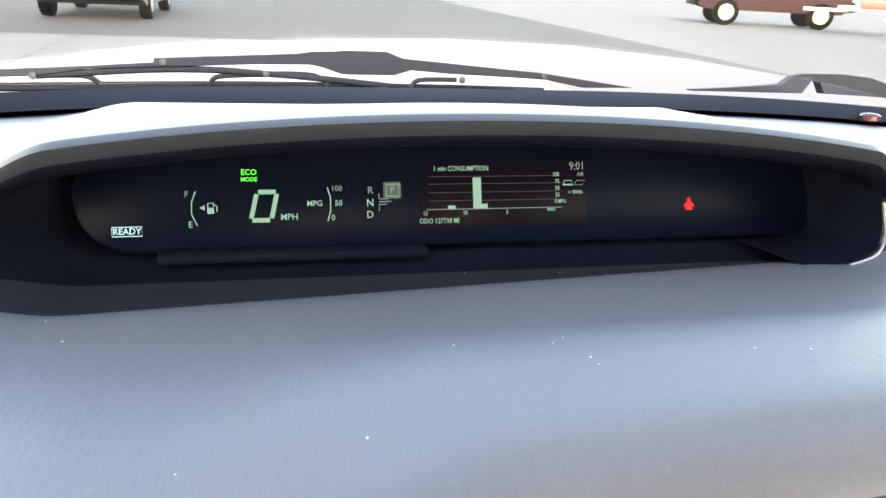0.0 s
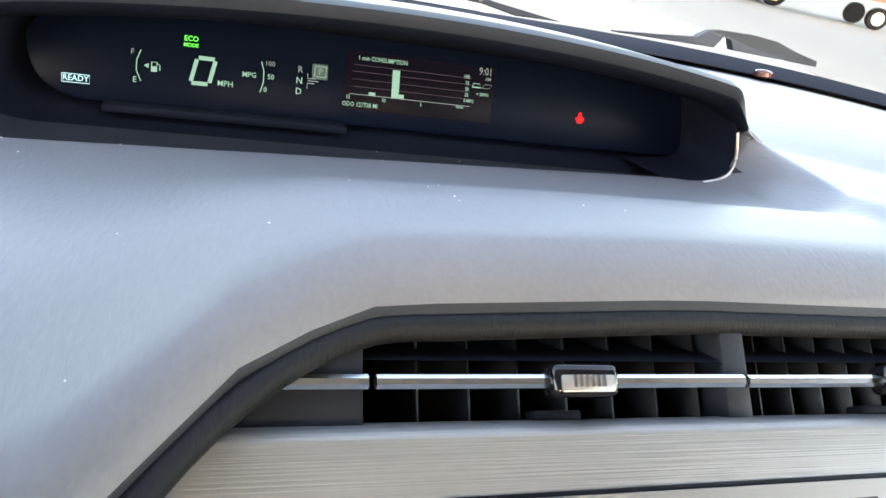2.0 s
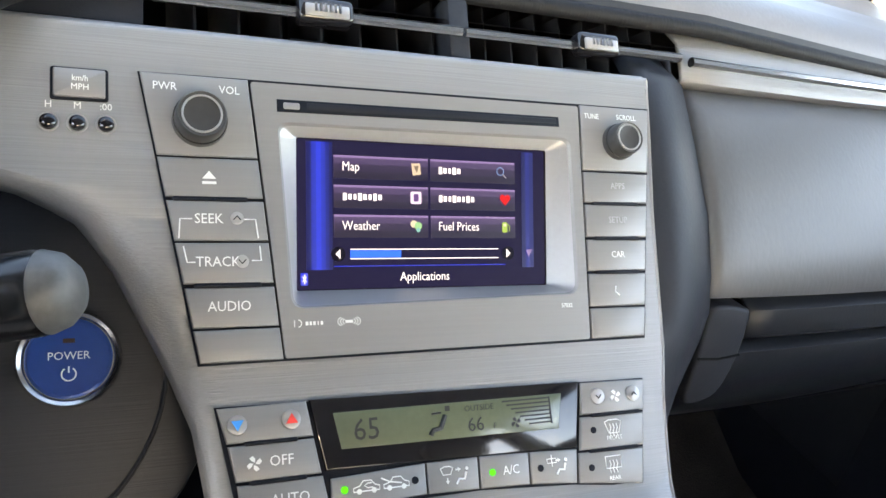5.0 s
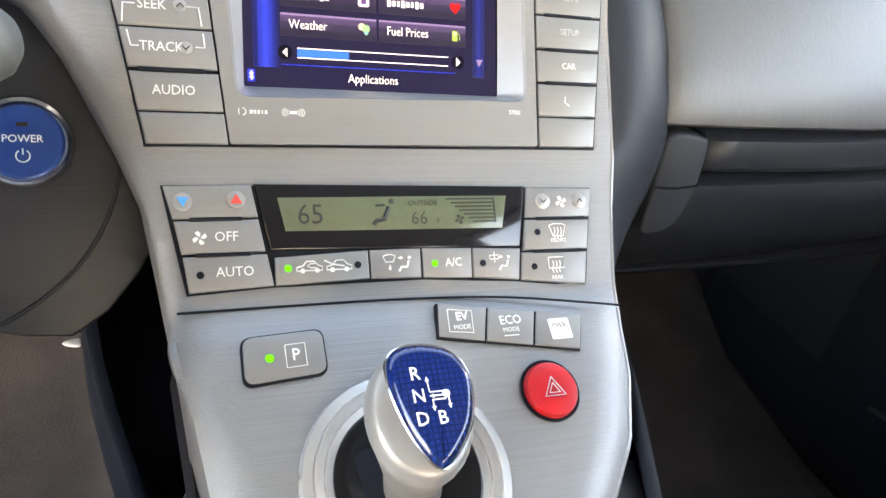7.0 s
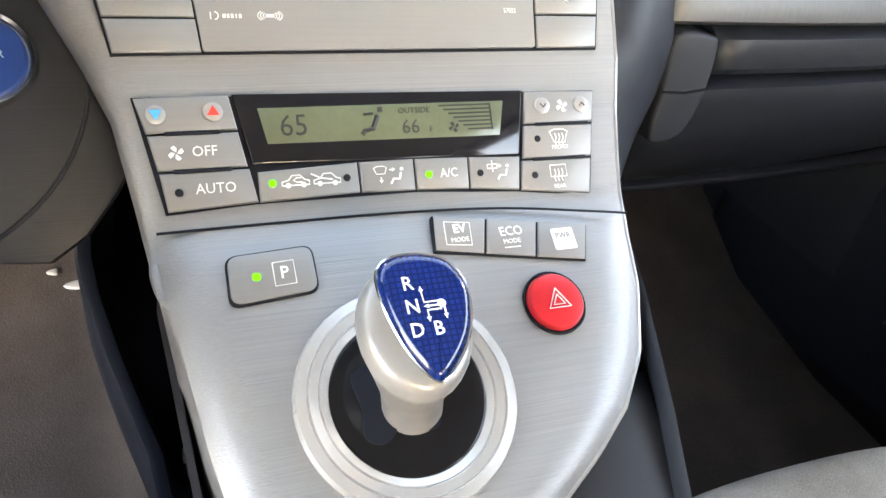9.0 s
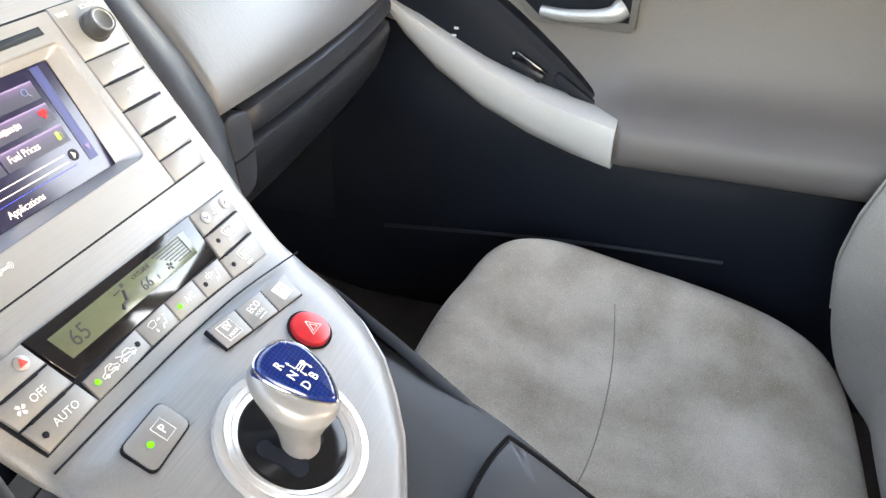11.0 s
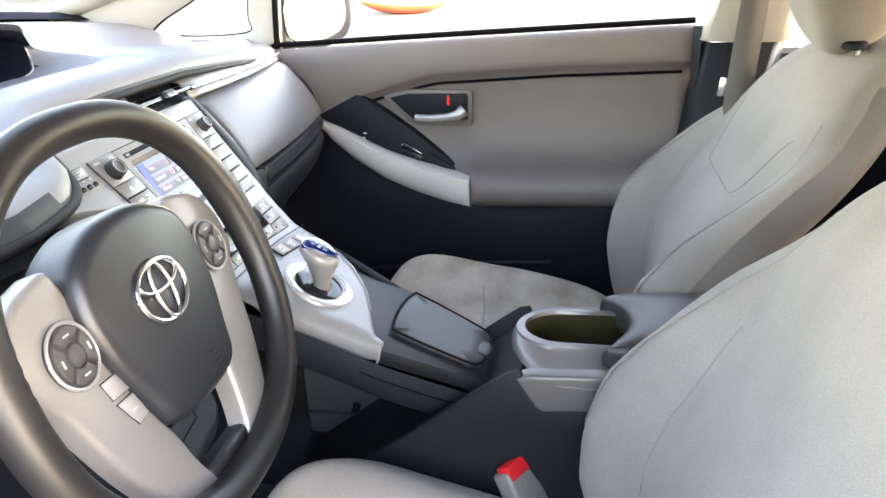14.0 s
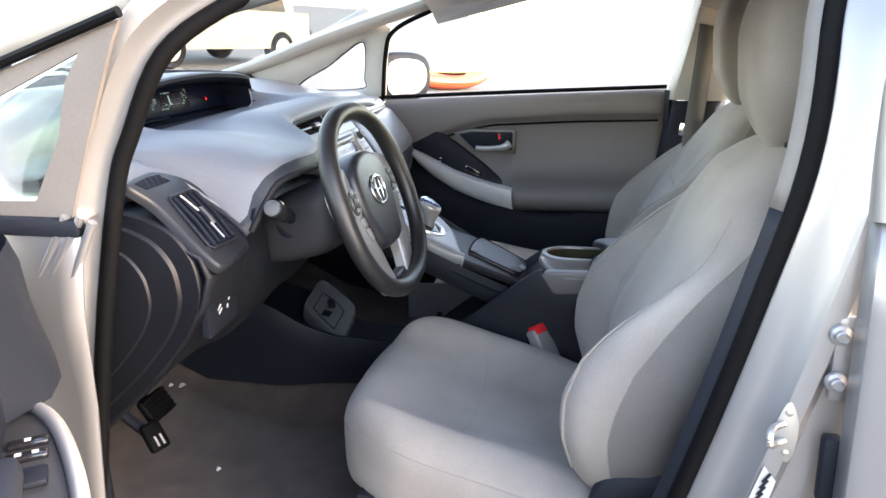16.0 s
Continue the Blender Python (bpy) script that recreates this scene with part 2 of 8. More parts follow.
def pillow(outline, depth, m=None, r=0.004, crown=0.0015, bm=None):
    """A plate with a softly rounded edge and a slightly domed face."""
    cx, cy = sum(p[0] for p in outline) / len(outline), sum(p[1] for p in outline) / len(outline)
    size = max(abs(p[0] - cx) + abs(p[1] - cy) for p in outline)
    rows = []
    for inset, z in ((0, -depth), (0, -r), (r * 0.3, -r * 0.3), (r, 0.0), (size * 0.4, crown * 0.7), (size * 0.98, crown)):
        k = 1 - inset / size
        rows.append([Vector((cx + (x - cx) * k, cy + (y - cy) * k, z)) for x, y in outline])
    b = loft(rows, closed_u=True, caps=True)
    b.transform(m or Matrix())
    return merge(bm, b)


def lerp(table, x):
    xs, ys = zip(*table)
    return float(np.interp(x, xs, ys))


def smooth(a, b, x):
    t = min(1, max(0, (x - a) / (b - a)))
    return t * t * (3 - 2 * t)

# ---- ground and distance (world frame) ----
def world_part(name, bm, material, parent=None, label="", angle=38):
    ob = part(name, bm, material, parent, label, angle)
    if parent is None:
        ob.matrix_basis = Matrix()
    return ob


def sheet(x0, y0, x1, y1, z, nx=1, ny=1):
    return loft([[(x0 + (x1 - x0) * i / nx, y0 + (y1 - y0) * j / ny, z) for i in range(nx + 1)] for j in range(ny + 1)])


tagged(world_part("ground", sheet(-400, -400, 400, 400, 0.0), CONCRETE), "pale sunlit concrete lot reaching the horizon", "ground", kind="structure")

# ---- car shell: floor, roof, pillars, glass ----
def wall_strip(name, rows, material, label, category, thick=0.02, kind="structure", **kw):
    return tagged(solid(part(name, loft(rows), material), thick), label, category, kind=kind)


# floor pan with the toe board rising ahead of the pedals
rows = []
for y, z in ((-1.6, 0.36), (-0.6, 0.36), (0.0, 0.355), (0.35, 0.36), (0.52, 0.39), (0.66, 0.46), (0.80, 0.60), (0.86, 0.80), (0.88, 1.0)):
    rows.append([(x, y, z + 0.012 * noise.noise((x * 5, y * 5, 0)) + 0.085 * (1 - smooth(0.09, 0.175, abs(x))) * smooth(-0.1, 0.1, y)) for x in np.linspace(-0.76, 0.76, 76)])
wall_strip("floor", rows, CARPET, "worn brown-grey carpet with dirt and lint", "carpet", 0.03)

wall_strip("wall_front", [[(x, 0.93, z) for x in (-0.76, 0, 0.76)] for z in (0.28, 0.7, 1.07)], BLACK, "black firewall ahead of the footwells", "panel", 0.03)
wall_strip("wall_left", [[(-0.725, y, z) for y in (0.42, 0.7, 0.95)] for z in (0.30, 0.7, 1.0)], DARK, "dark kick panel beside the driver's feet", "panel", 0.02)
wall_strip("wall_kick", [[(0.715, y, z) for y in (0.40, 0.7, 0.95)] for z in (0.30, 0.7, 1.0)], DARK, "dark kick panel beside the passenger's feet", "panel", 0.02)
# headliner
rows = []
for y, z in ((0.16, 1.315), (-0.1, 1.375), (-0.5, 1.41), (-1.0, 1.40), (-1.5, 1.33), (-1.75, 1.25)):
    rows.append([(x, y - (0.09 * abs(x / 0.62) ** 2 if y > 0 else 0), z + 0.008 - 0.02 * abs(x / 0.62) ** 3.2) for x in np.linspace(-0.63, 0.63, 22)])
wall_strip("ceiling", rows, HEADLINE, "beige cloth headliner under the roof", "headliner", 0.03)

# outer roof skin and tail, which close the cabin
rows = []
for y, z in ((0.20, 1.345), (-0.1, 1.41), (-0.5, 1.45), (-1.0, 1.44), (-1.5, 1.37), (-1.8, 1.28)):
    rows.append([(x, y, z - 0.11 * abs(x / 0.70) ** 3.2) for x in np.linspace(-0.70, 0.70, 18)])
wall_strip("roof", rows, PAINT, "silver painted steel roof of the car", "car roof", 0.012)
wall_strip("wall_rear_left", [[(-0.765, y, z) for y in (-0.62, -1.1, -1.7)] for z in (0.30, 0.65, 0.99)], DARK, "dark inner panel of the rear door", "panel", 0.02)
# added plain wall, stepped forward to keep sun from the rear window off the floor
rows = [[(x, y, z) for x in np.linspace(-0.72, 0.72, 8)] for y, z in ((-1.02, 0.36), (-1.06, 0.60), (-1.16, 0.92), (-1.20, 0.98), (-1.28, 0.985), (-1.70, 0.97), (-1.72, 1.0))]
wall_strip("wall_rear", rows, DARK, "dark wall added to close the rear of the cabin and block sun", "panel", 0.03)


def pane(name, corners, label, n=6, bow=0.0, material=None):
    """A window pane between four corners: lower left, lower right, upper right, upper left."""
    a, b_, c, d = (Vector(p) for p in corners)
    nrm = (b_ - a).cross(d - a).normalized()
    rows = []
    for j in range(n + 1):
        v = j / n
        rows.append([(a.lerp(b_, i / n)).lerp(d.lerp(c, i / n), v) + nrm * bow * (1 - (2 * i / n - 1) ** 2) for i in range(n + 1)])
    ob = solid(part(name, loft(rows), material or GLASS, angle=0.5), 0.004)
    ob.visible_shadow = False
    return tagged(ob, label, "window", kind="structure")


pane("window_1", ((-0.722, 0.98, 1.0816), (0.722, 0.98, 1.0816), (0.56, 0.17, 1.33), (-0.56, 0.17, 1.33)), "raked clear windshield above the dashboard", 10, -0.10, SHIELD).visible_shadow = True
pane("window_2", ((0.735, 0.665, 1.035), (0.735, 0.455, 1.035), (0.71, 0.44, 1.17), (0.72, 0.62, 1.08)), "small fixed quarter window ahead of the passenger door")
pane("window_3", ((0.746, 0.42, 0.99), (0.746, -0.50, 1.02), (0.64, -0.56, 1.36), (0.670, 0.40, 1.30)), "closed clear glass of the passenger door", 6, 0.01)
pane("window_4", ((0.725, -0.60, 1.02), (0.71, -1.10, 1.05), (0.62, -1.06, 1.33), (0.60, -0.66, 1.36)), "clear glass of the rear passenger door")
pane("window_5", ((-0.735, 0.665, 1.035), (-0.735, 0.42, 1.0), (-0.71, 0.30, 1.2), (-0.72, 0.58, 1.10)), "small fixed quarter window ahead of the driver's door")
pane("window_6", ((-0.70, -1.72, 1.0), (0.70, -1.72, 1.0), (0.58, -1.75, 1.25), (-0.58, -1.75, 1.25)), "rear window closing the cabin")


def pillar(name, path, widths, material, label, flat=0.55, seg=12):
    rows_ = spline(path, 6)
    w = [lerp(list(zip(np.linspace(0, 1, len(widths)), widths)), k / (len(rows_) - 1)) for k in range(len(rows_))]
    return tagged(part(name, tube(rows_, w, seg, flat=flat), material), label, "pillar trim", kind="structure")


# right windshield pillar, quarter-window post and header
pillar("trim_1", ((0.715, 0.94, 1.075), (0.70, 0.78, 1.115), (0.67, 0.52, 1.20), (0.63, 0.25, 1.275), (0.60, 0.02, 1.335), (0.59, -0.4, 1.375)), (0.03, 0.035, 0.04, 0.04, 0.035, 0.03), CREAM, "beige padded windshield pillar trim on the passenger side")
win_in = [(0.655, 1.034), (0.645, 1.062), (0.56, 1.105), (0.50, 1.145), (0.446, 1.176), (0.431, 1.158), (0.442, 1.07), (0.458, 1.034)]
win_out = [(0.93, 1.035), (0.93, 1.072), (0.76, 1.135), (0.58, 1.208), (0.412, 1.285), (0.335, 1.22), (0.362, 1.134), (0.380, 1.0)]
ring_in = [(p.x, p.y) for p in spline([(a, b_, 0) for a, b_ in win_in], 6, True)]
ring_out = [(win_out[i][0] + (win_out[(i + 1) % 8][0] - win_out[i][0]) * k / 6, win_out[i][1] + (win_out[(i + 1) % 8][1] - win_out[i][1]) * k / 6) for i in range(8) for k in range(6)]


def lean_x(z, d):
    return 0.735 - 0.16 * (z - 1.03) - d


rows = []
for t, d in ((0.0, -0.012), (0.0, 0.004), (0.08, 0.014), (0.3, 0.022), (0.7, 0.024), (0.92, 0.016), (1.0, 0.0)):
    rows.append([(lean_x(b_ + (d_ - b_) * t, d), a + (c - a) * t, b_ + (d_ - b_) * t) for (a, b_), (c, d_) in zip(ring_in, ring_out)])
tagged(part("trim_2", loft(rows, closed_u=True), CREAM), "beige pillar trim framing the quarter window", "pillar trim", kind="structure")
tagged(part("trim_7", tube([(lean_x(b_, 0.004), a, b_) for a, b_ in ring_in], 0.0026, 6, closed=True), RUBBER), "black rubber edge of the quarter window", "seal", kind="structure")
# added rear pillars, set forward to keep sun off the seats
for sx, nm, side in ((1, "trim_8", "passenger"), (-1, "trim_9", "driver")):
    rows = [[(sx * (0.735 - 0.30 * max(0, z - 1.0)), y, z) for y in (-1.05 - 0.12 * (1.36 - z), -1.3, -1.6, -1.78)] for z in (0.96, 1.1, 1.25, 1.38)]
    wall_strip(nm, rows, CREAM, "beige rear pillar trim on the %s side" % side, "pillar trim", 0.03)
pillar("trim_3", ((0.735, 0.93, 1.05), (0.738, 0.68, 1.02), (0.735, 0.42, 1.005)), (0.02, 0.02, 0.018), DARK, "dark sill under the quarter window", 1.0)
# right centre pillar: dark below, beige above
rows = [[(x - 0.10 * max(0, z - 1.0), y - (z - 1.0) * 0.22, z) for x, y in ((0.69, -0.475), (0.655, -0.49), (0.645, -0.54), (0.65, -0.60), (0.69, -0.63))] for z in (1.004, 1.1, 1.2, 1.3, 1.38)]
wall_strip("trim_4", rows, CREAM, "beige upper trim of the passenger side centre pillar", "pillar trim", 0.012)
rows = [[(x, y + (1.0 - z) * 0.16, z) for x, y in ((0.69, -0.475), (0.65, -0.49), (0.64, -0.54), (0.645, -0.60), (0.69, -0.63))] for z in (0.36, 0.6, 0.8, 1.002)]
wall_strip("trim_5", rows, DARK, "dark grey lower trim of the passenger side centre pillar", "pillar trim", 0.012)
# left side: windshield pillar inside
pillar("trim_6", ((-0.715, 0.94, 1.075), (-0.70, 0.78, 1.115), (-0.67, 0.52, 1.20), (-0.63, 0.25, 1.275), (-0.60, 0.02, 1.335), (-0.59, -0.5, 1.375)), (0.03, 0.035, 0.04, 0.04, 0.035, 0.03), CREAM, "beige padded windshield pillar trim on the driver's side")


# ---- dashboard ----
dashboard = tagged(base("dashboard", 0, 0.5, 0.6), "grained dark grey vinyl dashboard with a hooded instrument recess", "dashboard")


def pad_section(x):
    """One cut through the upper pad: (y, z) from the windshield to the lower lip."""
    k = smooth(-0.385, -0.30, x) * (1 - smooth(0.175, 0.215, x))          # inside the instrument recess
    edge = min(1, abs(x) / 0.72)
    front_y = 0.965 - 0.14 * edge ** 2.5
    front_z = 1.103 - 0.035 * edge ** 3
    arch = max(0.0, 1 - ((x + 0.07) / 0.29) ** 2)                          # height of the hood's lip
    lip_z = 1.104 + 0.028 * arch ** 0.8
    side = 1.072 - 0.10 * max(0, (abs(x + 0.07) - 0.25)) if x > 0 else 1.075 - 0.16 * max(0, (abs(x + 0.07) - 0.25))
    # rear lip of the pad
    ly = lerp(((-0.72, 0.345), (-0.60, 0.332), (-0.585, 0.31), (-0.574, 0.25), (-0.562, 0.224), (-0.550, 0.216), (-0.544, 0.206), (-0.53, 0.192), (-0.50, 0.178), (-0.45, 0.172), (-0.36, 0.177), (-0.28, 0.195), (-0.235, 0.222), (-0.205, 0.262), (-0.175, 0.30), (-0.13, 0.322), (0.0, 0.326), (0.2, 0.328), (0.45, 0.34), (0.72, 0.385)), x)
    lz = lerp(((-0.72, 0.985), (-0.60, 0.998), (-0.585, 0.990), (-0.574, 0.945), (-0.562, 0.912), (-0.550, 0.922), (-0.544, 0.955), (-0.53, 0.978), (-0.50, 0.992), (-0.45, 0.995), (-0.36, 0.990), (-0.28, 0.990), (-0.235, 0.998), (-0.205, 1.010), (-0.175, 1.023), (-0.13, 1.031), (0.0, 1.035), (0.2, 1.033), (0.45, 1.014), (0.72, 0.99)), x)
    top_z = lz + 0.0265 - 0.003 * smooth(-0.35, -0.1, x)                                                     # crown just ahead of the lip
    ty = ly + 0.048
    mid_z = 0.5 * (top_z + 1.032) + 0.006
    foot = 0.560 + 0.055 * min(1, max(0, (x + 0.35) / 0.55))                # near edge of the recess floor
    closed = [(front_y, front_z), (0.85, 1.113), (0.64, lip_z - 0.0008), (0.572, lip_z - 0.0014), (0.5630, lip_z - 0.0044), (0.5655, lip_z - 0.0125), (0.575, lip_z - 0.0190),
              (0.60, lip_z - 0.023), (0.668, 1.100), (0.672, 1.07), (0.664, 1.040), (0.615, 1.0265), (foot, 1.0262), (foot - 0.014, 1.0302), (foot - 0.036, 1.0352), (min(0.47, foot - 0.085), 0.5 * (1.034 + mid_z) + 0.001)]
    ys = [front_y, 0.85, 0.72, 0.60, 0.580, 0.572, 0.568, 0.565, 0.562, 0.559, 0.556, 0.535, 0.515, 0.50, 0.485, 0.47]
    zs = [lerp(((0.40, mid_z), (0.56, side), (0.66, front_z - 0.010), (front_y, front_z)), y) for y in ys]
    zs[0] = front_z
    ys = [min(y, front_y - 0.01 * i) for i, y in enumerate(ys)]
    pts = [(yo + (yc - yo) * k, zo + (zc - zo) * k) for (yc, zc), yo, zo in zip(closed, ys, zs)]
    far = 0.47 - ty
    for t in (0.25, 0.5, 0.75):
        y = 0.47 - far * t
        z = pts[15][1] * (1 - t) + top_z * t + (0.012 - 0.005 * smooth(-0.35, -0.1, x)) * math.sin(math.pi * t)
        pts.append((y, z))
    pts += [(ty, top_z), (ly + 0.025, lz + 0.0245), (ly + 0.010, lz + 0.0165), (ly + 0.001, lz + 0.006), (ly - 0.0005, lz - 0.003), (ly + 0.007, lz - 0.008), (ly + 0.09, lz - 0.02)]
    return [(x, y, z) for y, z in pts]


xs = sorted(set(np.linspace(-0.71, 0.71, 60).round(4)) | set(np.linspace(-0.39, -0.29, 22).round(4)) | set(np.linspace(0.17, 0.22, 16).round(4)) | set(np.linspace(-0.61, -0.52, 16).round(4)))
pad = part("upper_pad", loft([pad_section(float(x)) for x in xs]), PAD, dashboard, "grained grey vinyl pad with leather-like creases", 60)
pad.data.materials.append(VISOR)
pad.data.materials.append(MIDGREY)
cols = len(pad_section(0.0)) - 1
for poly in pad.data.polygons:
    # black recess interior; the pad's underside is painted black for its shade
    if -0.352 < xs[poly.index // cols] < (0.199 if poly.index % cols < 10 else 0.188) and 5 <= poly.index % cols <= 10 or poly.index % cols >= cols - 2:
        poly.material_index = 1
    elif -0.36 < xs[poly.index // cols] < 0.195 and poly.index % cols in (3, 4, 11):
        poly.material_index = 2                                            # shade put into the colour: rolled visor edge and foot of the recess
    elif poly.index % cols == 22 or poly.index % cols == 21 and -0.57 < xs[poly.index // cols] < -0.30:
        poly.material_index = 2                                            # shade put into the colour: turned-under lip
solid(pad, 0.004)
# rolled lip as a tube, its shade put into the dark colour
part("rolled_edge", tube(spline([Vector(pad_section(float(x))[23]) + Vector((0, -0.001, 0.0)) for x in np.linspace(-0.556, 0.66, 44)], 3), 0.0052, 10), mat("shaded_rolled_vinyl", (0.011, 0.0115, 0.0135), 0.6, spec=0.15, fine=700, bump=0.6, dist=0.0008, stretch=(1, 0.2, 0.2)), dashboard, "rolled edge of the pad, coloured dark for its shade")
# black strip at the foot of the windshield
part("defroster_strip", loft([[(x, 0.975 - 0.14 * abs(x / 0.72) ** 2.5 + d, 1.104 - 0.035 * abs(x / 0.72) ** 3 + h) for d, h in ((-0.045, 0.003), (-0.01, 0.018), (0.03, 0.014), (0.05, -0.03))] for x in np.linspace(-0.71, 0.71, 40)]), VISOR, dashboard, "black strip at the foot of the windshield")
# sunlight sensor
part("sun_sensor", lathe([(0.011, -0.006), (0.011, -0.001), (0.008, 0.0012), (0.003, 0.002)], Matrix.Translation((0.447, 0.885, 1.105))), mat("amber_sensor_lens", (0.035, 0.010, 0.010), 0.25), dashboard, "small reddish domed light sensor")

# lower dashboard: knee panel on the driver's side, from the pad down
rows = []
for x in np.linspace(-0.705, -0.20, 26):
    e = smooth(-0.70, -0.60, float(x))
    c = math.exp(-((x + 0.37) / 0.10) ** 2)
    w = 1 - smooth(-0.60, -0.54, float(x))
    g = smooth(-0.40, -0.26, float(x))
    rows.append([(x, y, z) for y, z in ((0.36 - 0.06 * w, 0.985 - 0.03 * w), (0.27 - 0.035 * (1 - e) - 0.012 * w, 0.93 - 0.015 * w), (0.235 + 0.02 * c - 0.022 * w, 0.885), (0.232 + 0.022 * c - 0.004 * w, 0.84), (0.252 + 0.014 * c + 0.02 * w + 0.015 * g, 0.775), (0.290 + 0.008 * c + 0.02 * w + 0.02 * g, 0.728), (0.36 + 0.02 * w + 0.02 * g, 0.700), (0.50, 0.66), (0.70, 0.64))])
KNEE = mat("charcoal_knee_plastic", (0.0082, 0.0095, 0.0128), 0.5, spec=0.16, var=0.12, fine=500, bump=0.25, dist=0.0003)
solid(part("knee_panel", loft(rows), KNEE, dashboard, "dark grey knee panel under the steering column"), 0.006)
# end of the dashboard beside the open door
endp = [(0.326, 0.975), (0.287, 0.963), (0.259, 0.947), (0.237, 0.919), (0.228, 0.891), (0.228, 0.850), (0.253, 0.797), (0.317, 0.722), (0.393, 0.654), (0.47, 0.59), (0.62, 0.55), (0.84, 0.60), (0.88, 0.8), (0.84, 1.0), (0.6, 1.0), (0.42, 0.99)]
ENDCAP = mat("black_dash_end_plastic", (0.0056, 0.0066, 0.0092), 0.42, spec=0.2, fine=600, bump=0.15)
for sx, shift, end_mat in ((-0.706, 0.0, ENDCAP), (0.70, 0.07, BLACK)):
    m = Matrix(((0, 0, -1 if sx < 0 else 1, sx), (1, 0, 0, 0), (0, 1, 0, 0), (0, 0, 0, 1)))
    outline = [(p.x + shift, p.y) for p in spline([(a, b_, 0) for a, b_ in endp], 3, True)]
    cap = part("dash_end", pillow(outline, 0.045, m, 0.012, 0.005), end_mat, dashboard)
    if sx < 0:
        for grow, lift in ((0.93, 0.006), (0.80, 0.012)):
            inner = [(0.56 + (a - 0.56) * grow, 0.80 + (b_ - 0.80) * grow) for a, b_ in outline]
            part("end_panel", pillow(inner, 0.012, m @ Matrix.Translation((0, 0, lift)), 0.030, 0.007), end_mat, cap)

# outboard air vent panel on the driver's side
VENTGREY = mat("satin_vent_plastic", (0.0118, 0.0138, 0.0180), 0.42, spec=0.25, var=0.1, fine=500, bump=0.2, dist=0.0003)
OUT = frame_at((-0.635, 0.258, 0.951), (0.1, 0.69, 0.69), (1, 0.1, -0.05))
vent_pts = [(-0.075, 0.092), (-0.03, 0.099), (0.014, 0.098), (0.07, 0.069), (0.083, 0.028), (0.070, -0.035), (0.058, -0.071), (0.0, -0.078), (-0.058, -0.080), (-0.068, -0.045), (-0.064, 0.01), (-0.066, 0.05), (-0.082, 0.080)]
outer_vent = part("side_vent_panel", prism([(p.x, p.y) for p in spline([(a, b_, 0) for a, b_ in vent_pts], 4, True)], 0.014, OUT @ Matrix.Translation((0, 0, 0.002)), 0.006, 3), VENTGREY, dashboard, "dark grey panel with side air vents")
vf = [(-0.031, 0.046), (0.049, 0.046), (0.033, -0.050), (-0.047, -0.047)]
part("vent_frame", prism([(0.001 + (x - 0.001) * 1.06, y * 1.06) for x, y in vf], 0.006, OUT @ Matrix.Translation((0, 0, 0.0035)), 0.001), VENTGREY, outer_vent)
part("vent_mouth", prism(vf, 0.006, OUT @ Matrix.Translation((0, 0, 0.0045)), 0.0005), VISOR, outer_vent, "black louvred side vent")
bead = [(-0.033, 0.040), (-0.027, 0.048), (0.044, 0.048), (0.051, 0.041), (0.036, -0.045), (0.029, -0.052), (-0.043, -0.049), (-0.050, -0.042)]
part("vent_bead", tube([OUT @ Vector((x, y, 0.005)) for x, y in bead], 0.0024, 10, closed=True), VENTGREY, outer_vent)
for i in range(5):
    t = (i + 0.5) / 5
    a, b_ = OUT @ Vector((-0.031 + 0.080 * t, 0.044, 0.006)), OUT @ Vector((-0.047 + 0.080 * t, -0.046, 0.006))
    part("louvre", tube([a, (a + b_) / 2 + OUT.to_3x3() @ Vector((0, 0, 0.003)), b_], 0.0019, 8, flat=2.2), BLACK, outer_vent)
for (x0, y0), (x1, y1) in (((-0.010, 0.042), (-0.003, 0.010)), ((-0.002, -0.014), (-0.006, -0.043))):
    part("chrome_slider", tube([OUT @ Vector((x0, y0, 0.0105)), OUT @ Vector((x1, y1, 0.0105))], 0.0017, 8), SILVER_S, outer_vent)
part("vent_slider", box((0.011, 0.032, 0.006), OUT @ pose(0.006, -0.001, 0.0095, 0, 0, -8), 0.0015), mat("grey_slider_plastic", (0.075, 0.077, 0.082), 0.35), outer_vent, "grey slider of the side vent")
part("demister_vent", prism([(-0.068, 0.086), (-0.030, 0.090), (0.002, 0.090), (0.020, 0.074), (-0.054, 0.072)], 0.004, OUT @ Matrix.Translation((0, 0, 0.0035)), 0.001), VISOR, outer_vent, "small black demister vent")
for i in range(4):
    part("demister_fin", box((0.0018, 0.016, 0.003), OUT @ pose(-0.042 + i * 0.015, 0.081, 0.003, 0, 0, -20), 0.0006), DARK, outer_vent)

# glovebox side
def strip_rows(table, x0, x1, n=16, dy=0.05, lean=0.0, rounded=False):
    """A strip across the dashboard with that (y, z) profile; rounded: its near end turns away over a small radius."""
    out = []
    if rounded:
        out = [[(x0 + a, y + b_, z - 0.4 * b_) for y, z in table] for a, b_ in ((0.0, 0.025), (0.0004, 0.008), (0.002, 0.003), (0.005, 0.0008))]
        x0 += 0.009
    for x in np.linspace(x0, x1, n):
        t = (x - x0) / (x1 - x0)
        out.append([(x, y + dy * t * t, z + lean * t) for y, z in table])
    return out


